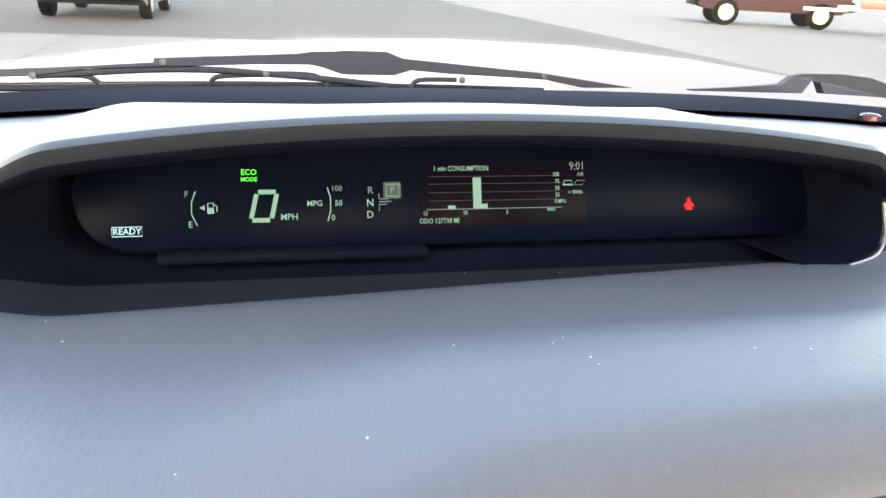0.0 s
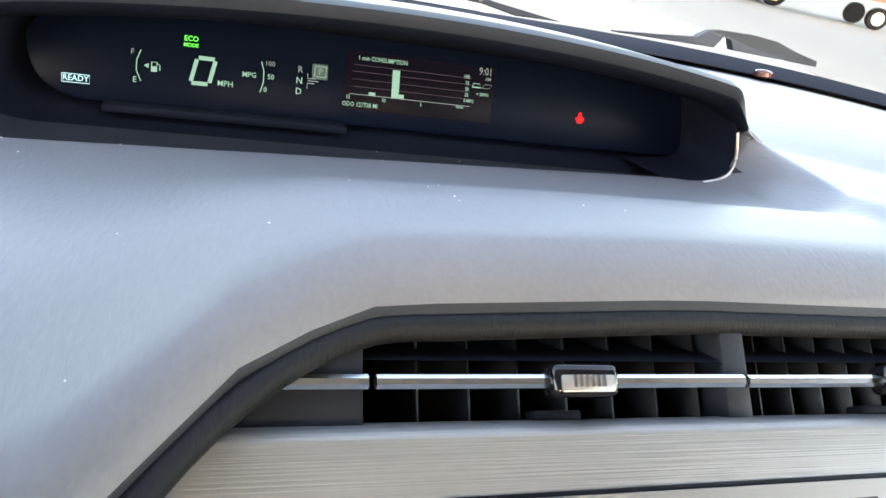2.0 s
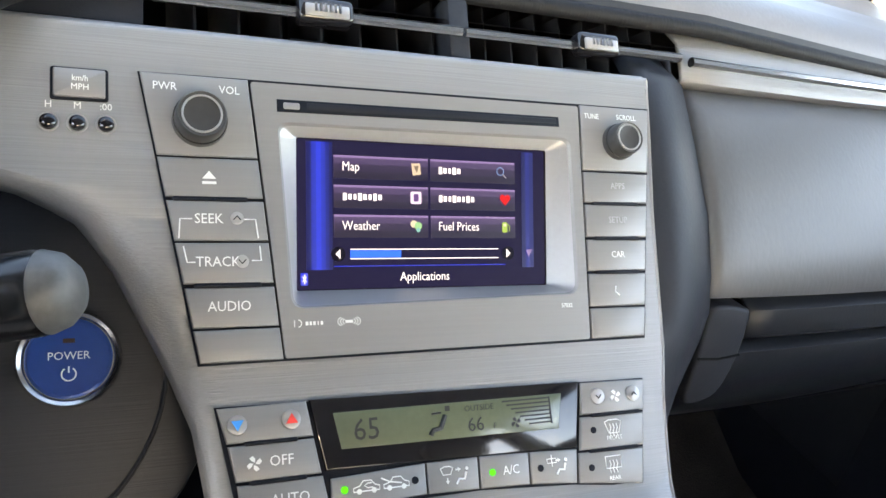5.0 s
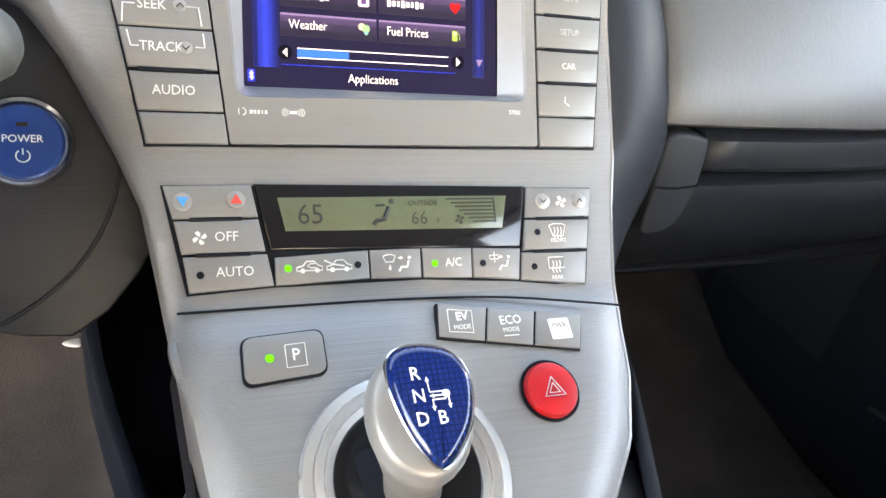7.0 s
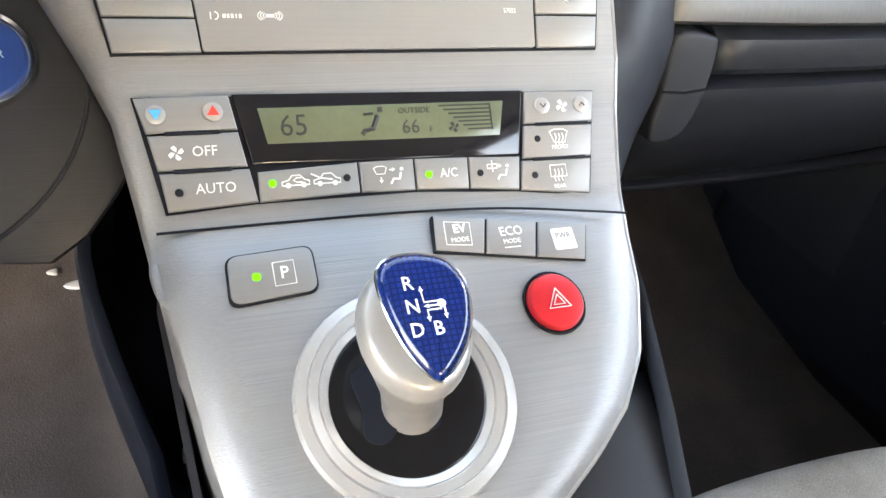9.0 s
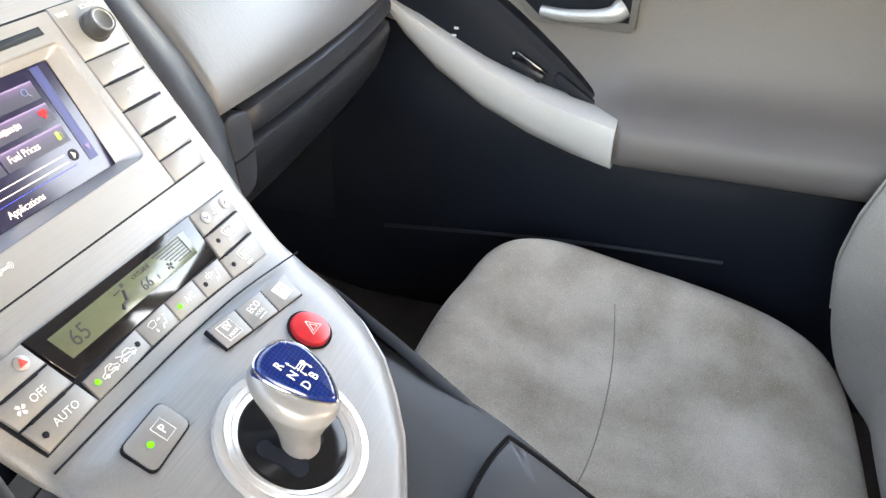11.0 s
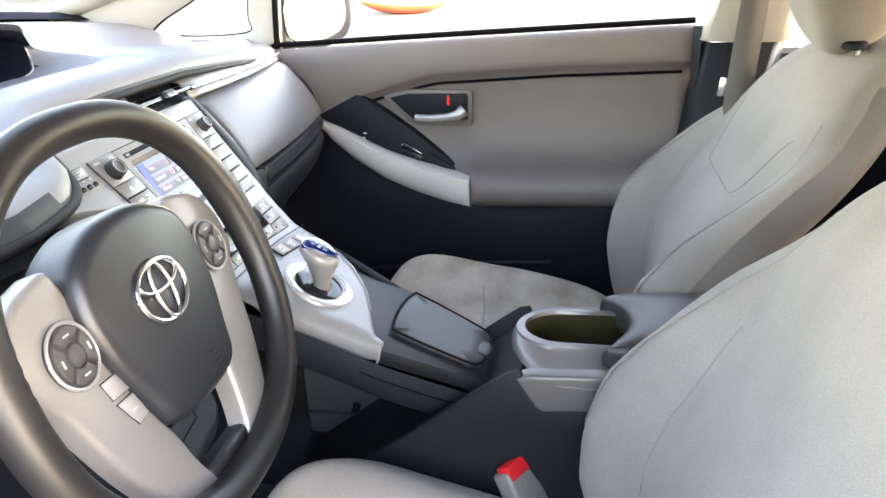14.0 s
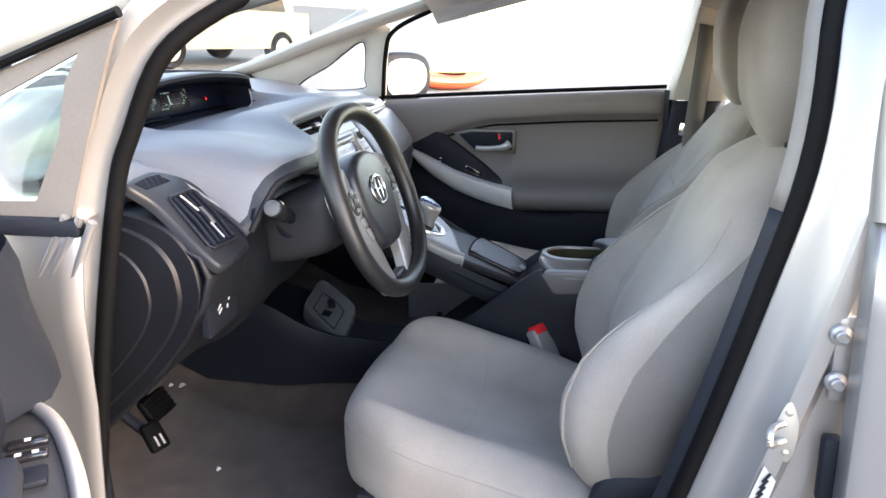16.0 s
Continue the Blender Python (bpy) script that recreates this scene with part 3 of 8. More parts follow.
LIDBLACK = mat("grained_black_lid", (0.0105, 0.0128, 0.0172), 0.42, spec=0.3, var=0.12, fine=420, bump=0.3, dist=0.0004)
glovebox = tagged(base("glovebox", 0.4, 0.26, 0.88), "closed upper and lower glovebox with grained grey lids", "glovebox")
up_prof = [(0.335, 0.992), (0.312, 0.994), (0.292, 0.985), (0.262, 0.95), (0.240, 0.918), (0.230, 0.897), (0.229, 0.889), (0.236, 0.8845), (0.26, 0.882)]
solid(part("upper_lid", loft(strip_rows(up_prof, 0.1835, 0.63, 24, 0.04, -0.006, True)), GLOVE, glovebox, "grained silver-grey upper glovebox lid"), 0.006)
band_prof = [(0.275, 0.8825), (0.242, 0.8815), (0.233, 0.876), (0.2305, 0.867), (0.231, 0.8575), (0.237, 0.8515), (0.26, 0.849)]
solid(part("lid_band", loft(strip_rows(band_prof, 0.226, 0.64, 18, 0.04, -0.004)), LIDBLACK, glovebox, "dark band under the upper lid"), 0.004)
lo_prof = [(0.275, 0.8475), (0.243, 0.847), (0.234, 0.8425), (0.2325, 0.832), (0.239, 0.81), (0.254, 0.78), (0.282, 0.75), (0.32, 0.72), (0.36, 0.70)]
solid(part("lower_lid", loft(strip_rows(lo_prof, 0.192, 0.64, 18, 0.04, -0.004)), LIDBLACK, glovebox, "dark lower glovebox door"), 0.005)
tab = [(p.x, p.y) for p in spline([(0.191, 0.027, 0), (0.217, 0.027, 0), (0.2235, 0.021, 0), (0.2235, -0.005, 0), (0.218, -0.028, 0), (0.208, -0.039, 0), (0.189, -0.039, 0), (0.1895, -0.008, 0)], 4, True)]
latch = part("latch_tab", prism(tab, 0.03, frame_at((0, 0.2265, 0.853), (0, 0.10, 1)), 0.003, 3), MIDGREY, glovebox, "dark latch of the glovebox")
part("latch_seam", tube([frame_at((0, 0.2265, 0.853), (0, 0.10, 1)) @ Vector(q) for q in ((0.190, -0.007, 0.0), (0.206, -0.008, 0.0), (0.223, -0.006, 0.0))], 0.0009, 6), RUBBER, latch)
under = [(0.34, 0.70), (0.46, 0.685), (0.60, 0.62), (0.70, 0.55)]
solid(part("under_panel", loft(strip_rows(under, 0.13, 0.70, 10, 0.02)), BLACK, dashboard, "black panel over the passenger's feet"), 0.006)
# pale trim strip between pad and glovebox, with its bright line
strip = [(0.345, 1.028), (0.326, 1.022), (0.316, 1.010), (0.310, 1.0), (0.318, 0.992)]
solid(part("trim_strip", loft(strip_rows(strip, 0.181, 0.66, 14, 0.05, -0.012)), SILVER, dashboard, "satin silver trim strip over the glovebox"), 0.004)
part("bright_line", tube([(x, 0.308 + 0.05 * ((x - 0.181) / 0.479) ** 2, 1.0125 - 0.012 * (x - 0.181) / 0.479) for x in np.linspace(0.181, 0.655, 16)], 0.0032, 8), CHROME, dashboard)
# vent at the passenger's end
PV = frame_at((0.66, 0.335, 0.945), (0.0, 0.45, 0.9), (0.93, 0.33, 0))
part("end_vent", prism(rrect(-0.02, -0.065, 0.022, 0.045, 0.008), 0.03, PV, 0.003), BLACK, dashboard, "black air vent beside the door")
for i in range(5):
    part("louvre", box((0.032, 0.003, 0.012), PV @ pose(0.001, -0.05 + i * 0.02, 0.003, -20), 0.0006), DARK, dashboard)
# dark side trim between the silver stack and the glovebox: a broad rounded band above, a narrow side wall below
rows = []
for y, z, xl, xr, bulge, back_y in ((0.312, 1.012, 0.133, 0.170, 0.001, 0.330), (0.284, 1.000, 0.133, 0.178, 0.003, 0.306), (0.262, 0.970, 0.132, 0.181, 0.005, 0.281), (0.236, 0.935, 0.131, 0.184, 0.006, 0.254), (0.212, 0.902, 0.130, 0.187, 0.006, 0.236), (0.196, 0.880, 0.127, 0.188, 0.005, 0.229), (0.186, 0.862, 0.125, 0.189, 0.002, 0.229), (0.176, 0.846, 0.1225, 0.189, -0.002, 0.230), (0.162, 0.832, 0.120, 0.185, -0.006, 0.232), (0.140, 0.8215, 0.1165, 0.168, -0.010, 0.215), (0.10, 0.802, 0.112, 0.148, -0.010, 0.150), (0.05, 0.776, 0.104, 0.140, -0.010, 0.080), (0.0, 0.750, 0.093, 0.130, -0.010, 0.020), (-0.05, 0.722, 0.079, 0.112, -0.010, -0.04), (-0.10, 0.695, 0.066, 0.088, -0.008, -0.095)):
    w_, low = xr - xl, smooth(0.85, 0.80, z) if z > 0.8 else 1.0
    drop = 0.002 + 0.066 * low * (1 if z > 0.72 else 0.6)
    rows.append([Vector(q) for q in ((xl - 0.003, y + 0.006, z - 0.005), (xl + 0.001, y, z - 0.001), (xl + 0.25 * w_, y + 0.18 * (back_y - y) - 0.5 * bulge, z + 0.8 * bulge), (xl + 0.55 * w_, y + 0.50 * (back_y - y) - 0.5 * bulge, z + bulge - 0.22 * drop), (xl + 0.85 * w_, y + 0.84 * (back_y - y), z + 0.3 * bulge - 0.62 * drop), (xr, back_y, z - drop), (xr + 0.001, back_y + 0.014, z - drop - 0.010), (xr - 0.004, back_y + 0.04, z - drop - 0.030))])
solid(part("stack_cheek", loft(rows), MIDGREY, dashboard, "dark grained side of the centre stack", 50), 0.003)


# ---- centre stack and floating console ----
console = tagged(base("centre_console", 0, 0.05, 0.55), "brushed silver centre stack and floating console with dark storage lid", "console")
R = frame_at((0, 0.2365, 0.9355), (0, 0.594, 0.805))
C = frame_at((0, 0.1685, 0.8495), (0, 0.668, 0.744))
K = frame_at((0, 0.07, 0.793), (0, 0.886, 0.463))
PROFILE = [(0.3060, 0.9975), (0.2955, 1.0030), (0.2890, 1.0040), (0.2845, 1.0000), (0.2700, 0.9810), (0.2365, 0.9355), (0.2100, 0.8995), (0.1973, 0.8824), (0.1865, 0.8696), (0.1700, 0.8510), (0.1540, 0.8335), (0.1440, 0.8268), (0.1300, 0.8225), (0.1100, 0.8137), (0.0700, 0.7930), (0.0300, 0.7722), (0.0, 0.7565), (-0.0250, 0.7437)]
LEFT = ((0.0, -0.300), (0.05, -0.290), (0.066, -0.255), (0.076, -0.212), (0.085, -0.180), (0.098, -0.160), (0.12, -0.146), (0.170, -0.124), (0.195, -0.115), (0.25, -0.107), (0.30, -0.1005), (0.345, -0.095), (0.40, -0.085), (0.46, -0.076))
# header rail over the windshield
pillar("trim_10", [(x, 0.185 - 0.10 * abs(x / 0.62) ** 2, 1.325 - 0.012 * abs(x / 0.62) ** 2) for x in np.linspace(-0.62, 0.62, 9)], (0.028, 0.028), HEADLINE, "beige header trim over the windshield", 0.8)
RIGHT = ((0.0, 0.135), (0.09, 0.129), (0.17, 0.127), (0.20, 0.122), (0.25, 0.117), (0.30, 0.108), (0.335, 0.096), (0.36, 0.079), (0.38, 0.057), (0.40, 0.030), (0.415, 0.0), (0.43, -0.035), (0.44, -0.062), (0.46, -0.075))
prof = spline([(0, y, z) for y, z in PROFILE], 9)
run_, rows, edge_line = 0.0, [], []
for i, p in enumerate(prof):
    if i:
        run_ += (p - prof[i - 1]).length
    s = max(0.0, run_ - 0.0141) * 0.452 / 0.4227
    xl, xr = lerp(LEFT, s), lerp(RIGHT, s)
    t = (prof[min(i + 1, len(prof) - 1)] - prof[max(i - 1, 0)]).normalized()
    nrm = Vector((0, t.z, -t.y))
    if nrm.z < 0:
        nrm = -nrm
    skirt = 0.006 + 0.020 * smooth(0.26, 0.34, s) * (1 - 0.75 * smooth(0.415, 0.452, s))
    roll = 1 - smooth(0.10, 0.22, s)
    low = smooth(0.235, 0.275, s) * (1 - smooth(0.425, 0.452, s))         # both edges roll down round the lever
    f_ = min(1.0, max(0.0, xr - xl) / 0.036)                              # the rolled edge narrows where both sides meet
    row = [Vector((xl - 0.004, p.y, p.z)) - nrm * (skirt + 0.012 * roll) - Vector((0, 0, 0.010 * smooth(0.26, 0.34, s))), Vector((xl - 0.001, p.y, p.z)) - nrm * (0.0025 + 0.009 * roll + 0.006 * low), Vector((xl + 0.003 * f_, p.y, p.z)) - nrm * (0.0008 + 0.005 * roll + 0.0042 * low), Vector((xl + 0.009 * f_, p.y, p.z)) - nrm * (0.0022 * roll + 0.0018 * low)]
    for u in (0, 0.08, 0.16, 0.24, 0.32, 0.40, 0.48, 0.56, 0.64, 0.72, 0.80, 0.87, 0.925, 0.965, 1):
        across = (xr - xl - 0.018 * f_)
        row.append(Vector((xr - across * (1 - u), p.y, p.z)) - nrm * 0.0055 * low * max(0.0, 1 - across * (1 - u) / 0.022) ** 2)
    lean = 0.03 * smooth(0.34, 0.42, s)
    row += [Vector((xr + 0.0012, p.y, p.z)) - nrm * (0.0025 + 0.0055 * low), Vector((xr + 0.001, p.y, p.z)) - nrm * (0.012 + 0.0055 * low)]
    rows.append([v + Vector((0, 0, lean * (v.x + 0.08))) for v in row])
    if s > 0.004:
        edge_line.append(rows[-1][-2] + nrm * 0.0012)
rows.append([v + Vector((0, -0.001, -0.002)) for v in rows[-1]])
rows.append([v + Vector((0.002, 0.004, -0.010)) for v in rows[-1]])
bm = loft(rows)
hole = []
for f_ in bm.faces:
    q = R.inverted() @ f_.calc_center_median()
    if abs(q.x + 0.003) < 0.106 and abs(q.y) < 0.060:
        hole.append(f_)
bmesh.ops.delete(bm, geom=hole, context="FACES")
solid(part("silver_panel", bm, SILVER, console, "brushed satin silver panel", 30), 0.003)
part("edge_bead", tube(edge_line[:-10], 0.0014, 8), SILVER_S, console, "bright bead along the panel's edge")

# specks of dust on the pad
rng = random.Random(7)
bm = bmesh.new()
for _ in range(34):
    cut = pad_section(rng.uniform(-0.36, 0.20))
    k = rng.choice((11, 12, 13, 14, 15, 16, 17, 18))
    spot = Vector(cut[k]).lerp(Vector(cut[k + 1]), rng.random())
    r = rng.uniform(0.0003, 0.0006)
    bm = blob(lambda x, y, z: spot + Vector((r * x, 1.4 * r * y, 0.0002 + 0.0003 * z)), 2.0, 1, bm)
tagged(part("dust_specks", bm, mat("pale_dust", (0.5, 0.5, 0.48), 0.9)), "few pale dust specks lying on the dashboard pad", "dust", kind="stuff")

# bits of lint and paper on the carpet
lint_mat = mat("white_paper_scrap", (0.6, 0.58, 0.54), 0.8)
for x, y, size in ((-0.192, 0.615, 0.010), (-0.212, 0.63, 0.006), (-0.40, 0.42, 0.006)):
    z = lerp(((-0.6, 0.36), (0.0, 0.355), (0.35, 0.36), (0.52, 0.39), (0.66, 0.46)), y) + 0.012 * noise.noise((x * 5, y * 5, 0))
    scrap = part("paper_scrap", blob(lambda a, b_, c: (x + size * (a + 0.4 * b_ * b_), y + size * 0.7 * b_, z + 0.003 + 0.003 * c + 0.002 * a * b_), 2.2, 3), lint_mat)
    tagged(scrap, "tiny crumpled white paper scrap on the carpet", "litter", group="scraps on the carpet")

# side walls and dark storage lid of the floating console
rows = []
for y, z, xl, xr in ((0.15, 0.815, -0.107, 0.118), (0.10, 0.795, -0.103, 0.112), (0.05, 0.772, -0.099, 0.104), (0.0, 0.746, -0.093, 0.094), (-0.03, 0.728, -0.084, 0.086), (-0.08, 0.700, -0.066, 0.078), (-0.13, 0.676, -0.052, 0.062), (-0.150, 0.664, -0.044, 0.050)):
    rows.append([(xl, y, z - 0.012), (xl - 0.002, y, z - 0.03), (xl + 0.004, y, z - 0.055), (xl + 0.02, y, z - 0.075), (0, y, z - 0.08), (xr - 0.02, y, z - 0.075), (xr - 0.004, y, z - 0.055), (xr + 0.002, y, z - 0.03), (xr, y, z - 0.012)])
part("bridge_body", loft(rows, caps=True), DARK, console, "dark grey underside of the floating console")
part("bridge_seam", tube([(-0.0955, 0.0, 0.715), (-0.0865, -0.03, 0.697), (-0.0685, -0.08, 0.668), (-0.0545, -0.13, 0.645)], 0.0011, 6), RUBBER, console)
# dark deck behind the silver panel
deck = []
for t in np.linspace(0, 1, 12):
    y = 0.075 - 0.232 * t
    z = 0.7845 - 0.102 * t - 0.018 * smooth(0.86, 1.0, float(t))
    xl = lerp(((0, -0.085), (0.43, -0.079), (0.7, -0.064), (1, -0.046)), t)
    xr = lerp(((0, 0.106), (0.43, 0.092), (0.7, 0.077), (1, 0.052)), t)
    z -= 0.006 * (1 - smooth(0.15, 0.45, float(t)))
    deck.append([(xl - 0.002, y, z - 0.022), (xl, y, z - 0.004)] + [(xl + (xr - xl) * k / 8, y, z + 0.001 * math.sin(math.pi * k / 8) - 0.001) for k in range(1, 8)] + [(xr, y, z - 0.004), (xr + 0.002, y, z - 0.022)])
deck.append([(x * 0.9, y - 0.006, z - 0.03) for x, y, z in deck[-1]])
solid(part("deck", loft(deck), mat("satin_charcoal_deck", (0.0122, 0.0132, 0.0160), 0.45, spec=0.3, fine=700, bump=0.2, dist=0.0003), console, "dark grey deck around the storage lid"), 0.003)
LID = frame_at((0.012, -0.083, 0.7195), (0.10, 0.90, 0.405), (1, -0.10, 0))
lid_pts = [(p.x, p.y) for p in spline([(-0.045, 0.056, 0), (0.0, 0.062, 0), (0.045, 0.058, 0), (0.052, 0.045, 0), (0.046, -0.04, 0), (0.036, -0.062, 0), (0.0, -0.066, 0), (-0.036, -0.062, 0), (-0.046, -0.04, 0), (-0.054, 0.042, 0)], 4, True)]
lid = part("storage_lid", pillow(lid_pts, 0.012, LID @ Matrix.Translation((0, 0, 0.0036)), 0.005, 0.0006), mat("smooth_charcoal_plastic", (0.0155, 0.0166, 0.0196), 0.40, spec=0.4, var=0.1, fine=900, bump=0.1), console, "smooth charcoal lid of the storage bin")
part("lid_gap", tube([LID @ Vector((x * 1.02, y * 1.015, 0.0030)) for x, y in lid_pts], 0.0015, 6, closed=True), RUBBER, console, "dark gap round the lid")
part("pull_notch", blob(lambda x, y, z: LID @ Vector((0.018 * x, -0.0615 + 0.009 * y, 0.0034 + 0.0022 * z)), 2.6, 6), bpy.data.materials["smooth_charcoal_plastic"], lid, "raised finger notch")

# tall rear console between the seats with the cup holder and padded armrest
rear = tagged(base("rear_console", 0, -0.35, 0.36), "dark rear console with silver-rimmed cup holder and padded armrest", "console")
rows = []
for y, zt, ch in ((0.13, 0.49, 0.004), (0.06, 0.541, 0.006), (0.0, 0.588, 0.012), (-0.045, 0.618, 0.018), (-0.10, 0.663, 0.022), (-0.150, 0.700, 0.022), (-0.180, 0.721, 0.018), (-0.194, 0.724, 0.012), (-0.206, 0.700, 0.004), (-0.28, 0.690, 0.0), (-0.62, 0.690, 0.0)):
    w = lerp(((-0.62, 0.098), (-0.28, 0.092), (-0.1, 0.092), (0.13, 0.085)), y)
    rows.append([(-w - 0.010, y, 0.37), (-w - 0.004, y, zt - 0.05), (-w, y, zt - 0.006), (-w + 0.003, y, zt - 0.001), (-w + 0.008, y, zt), (-w + 0.012, y, zt - 0.003), (-w + 0.022, y, zt - ch), (0, y, zt - ch), (w - 0.022, y, zt - ch), (w - 0.012, y, zt - 0.003), (w - 0.008, y, zt), (w - 0.003, y, zt - 0.001), (w, y, zt - 0.006), (w + 0.004, y, zt - 0.05), (w + 0.010, y, 0.37)])
part("console_body", loft(rows, caps=True), mat("charcoal_console_plastic", (0.0092, 0.0106, 0.0142), 0.5, spec=0.15, var=0.12, fine=600, bump=0.25, dist=0.0003), rear, "dark side walls of the rear console")
# cup holder surround: a ring of silver, open at the back, with a dark well
def cup_ring(a, b_, ym, back):
    pts = []
    for k in range(25):
        t = math.pi * k / 24
        pts.append((a * math.cos(t), ym + b_ * math.sin(t)))
    return [(a, back)] + pts + [(-a, back)]


inner = cup_ring(0.041, 0.050, -0.243, -0.330)
outer = cup_ring(0.053, 0.060, -0.243, -0.330)
lower = cup_ring(0.0985, 0.066, -0.243, -0.330)
rows = []
for i in range(len(inner)):
    (xi, yi), (xo, yo), (xl, yl) = inner[i], outer[i], lower[i]
    tilt = 0.737 + 0.02 * (yi + 0.25)
    fr = smooth(-0.245, -0.195, yi)
    rows.append([(xi + 0.004, yi, tilt - 0.10), (xi + 0.004, yi, tilt - 0.012), (xi + 0.004, yi, tilt - 0.004), (xi * 1.06 + 0.004, yi, tilt), (xo + 0.004, yo, tilt - 0.001), (xo * 1.05 + 0.004, yo, tilt - 0.005), (xo * 0.5 + xl * 0.5 + 0.003, yo * 0.5 + yl * 0.5, tilt - 0.014 + 0.006 * fr), (xl + 0.002, yl, tilt - 0.028 + 0.012 * fr)])
solid(part("cup_holder", loft(rows), mat("satin_grey_silver", (0.175, 0.168, 0.165), 0.38, metal=0.4, var=0.04), rear, "satin silver surround of the cup holder", 35), 0.002)
for sx in (-1, 1):
    skirt = [(-0.330, 0.724), (-0.205, 0.721), (-0.190, 0.715), (-0.213, 0.676), (-0.222, 0.672), (-0.330, 0.680)]
    m = Matrix(((0, 0, sx, sx * 0.0955), (1, 0, 0, 0), (0, 1, 0, 0), (0, 0, 0, 1)))
    part("side_skirt", prism(skirt if sx > 0 else skirt[::-1], 0.02, m, 0.004, 3), mat("taupe_silver_plastic", (0.12, 0.113, 0.110), 0.42, metal=0.3, var=0.05), rear, "taupe side panel under the cup holder")
part("cup_well", loft([[(xi + 0.004, yi, 0.733), (xi * 0.98 + 0.004, yi, 0.64), (0.004, -0.26, 0.638)] for xi, yi in inner]), mat("olive_black_cup_liner", (0.022, 0.0205, 0.007), 0.35, var=0.4, big=22, fine=300), rear, "olive-black cup holder liner")
part("paper_corner", prism([(0, 0), (0.014, 0.002), (0.018, 0.038)], 0.0006, pose(-0.030, -0.262, 0.690, 75, 0, 30)), mat("yellow_paper", (0.75, 0.52, 0.02), 0.7), rear, "corner of yellow paper in the cup holder")
part("coin_ring", tube([(0.004 + 0.030 * math.cos(t), -0.232 + 0.030 * math.sin(t), 0.652) for t in np.linspace(0, 2 * math.pi, 30)], 0.0012, 6), CHROME, rear)


def armrest(x, y, z):
    yy = -0.435 + 0.170 * y
    dip = 0.036 * max(0.0, 1 - (x / 0.86) ** 2) ** 0.7 * smooth(0.2, 1.0, y)            # the scooped front edge
    return (0.002 + x * 0.082, yy - 1.6 * dip, 0.728 + 0.030 * z + 0.006 * (1 - x * x))


part("armrest_pad", blob(armrest, 4.6, 30), mat("dark_grey_armrest_vinyl", (0.0205, 0.0222, 0.0260), 0.45, var=0.12, fine=600, bump=0.35), rear, "padded dark grey vinyl armrest")

# lower tray and accessory panel under the stack
tray = tagged(base("lower_tray", -0.05, 0.3, 0.45), "black lower console tray with an accessory panel under the dash", "tray")
rows = []
for x, y, z in ((-0.155, 0.80, 0.66), (-0.158, 0.60, 0.66), (-0.161, 0.46, 0.655), (-0.162, 0.40, 0.636), (-0.158, 0.372, 0.620), (-0.148, 0.335, 0.594), (-0.137, 0.30, 0.575), (-0.125, 0.26, 0.560), (-0.117, 0.18, 0.553), (-0.112, 0.10, 0.549), (-0.108, 0.0, 0.546)):
    rows.append([(x + 0.012, y + 0.01, 0.44), (x - 0.002, y + 0.004, z - 0.06), (x - 0.002, y, z - 0.006), (x + 0.0005, y, z - 0.001), (x + 0.004, y, z), (x + 0.010, y, z - 0.002), (x + 0.024, y, z - 0.055), (0.13, y + 0.02, z - 0.065), (0.13, y + 0.02, 0.42)])
part("tray_shell", loft(rows, caps=True), BLACK, tray)
part("side_wall", loft([[(0.090, y, 0.530), (0.090, y, top), (0.102, y, top), (0.104, y, 0.44), (0.098, y, 0.44)] for y, top in ((0.15, 0.60), (0.13, 0.615), (0.05, 0.62), (-0.03, 0.62), (-0.10, 0.60))], closed_u=True, caps=True), mat("grey_bin_plastic", (0.045, 0.045, 0.047), 0.55, spec=0.2, fine=500, bump=0.2), tray, "grey inner wall under the floating console")
part("wall_rim", tube(spline([(0.089, 0.15, 0.526), (0.088, 0.10, 0.528), (0.084, 0.055, 0.532), (0.078, 0.03, 0.540)], 5), 0.0028, 8), MIDGREY, tray)
part("wall_clip", box((0.006, 0.012, 0.020), pose(0.088, 0.072, 0.538, 20), 0.002), GLOSS, tray)
AC = frame_at((0.0, 0.315, 0.5805), (0, 0.97, 0.23), (0.98, 0, 0.18))
acc = part("accessory_panel", pillow([(p.x, p.y) for p in spline([(-0.03, 0.058, 0), (0.04, 0.066, 0), (0.105, 0.062, 0), (0.07, 0.0, 0), (0.025, -0.052, 0), (-0.04, -0.062, 0), (-0.108, -0.060, 0), (-0.075, 0.0, 0)], 4, True)], 0.03, AC, 0.008, 0.003), mat("black_panel_plastic", (0.075, 0.078, 0.083), 0.42, spec=0.4), tray, "dark panel with a socket cover")
part("panel_cover", pillow([(-0.062, 0.0), (-0.030, 0.034), (0.040, 0.036), (0.018, -0.004), (-0.012, -0.034), (-0.088, -0.036)], 0.004, AC @ Matrix.Translation((0, 0, 0.0042)), 0.002, 0.001), bpy.data.materials["black_panel_plastic"], acc)
part("cover_seam", tube([AC @ Vector((x, y, 0.0035)) for x, y in ((-0.062, 0.0), (-0.030, 0.035), (0.041, 0.037), (0.019, -0.004), (-0.012, -0.035), (-0.089, -0.037))], 0.0011, 6, closed=True), RUBBER, acc)
part("socket_flap", box((0.026, 0.016, 0.014), AC @ pose(-0.004, 0.0, 0.011, 0, 0, 25), 0.004, 3), BLACK, acc)
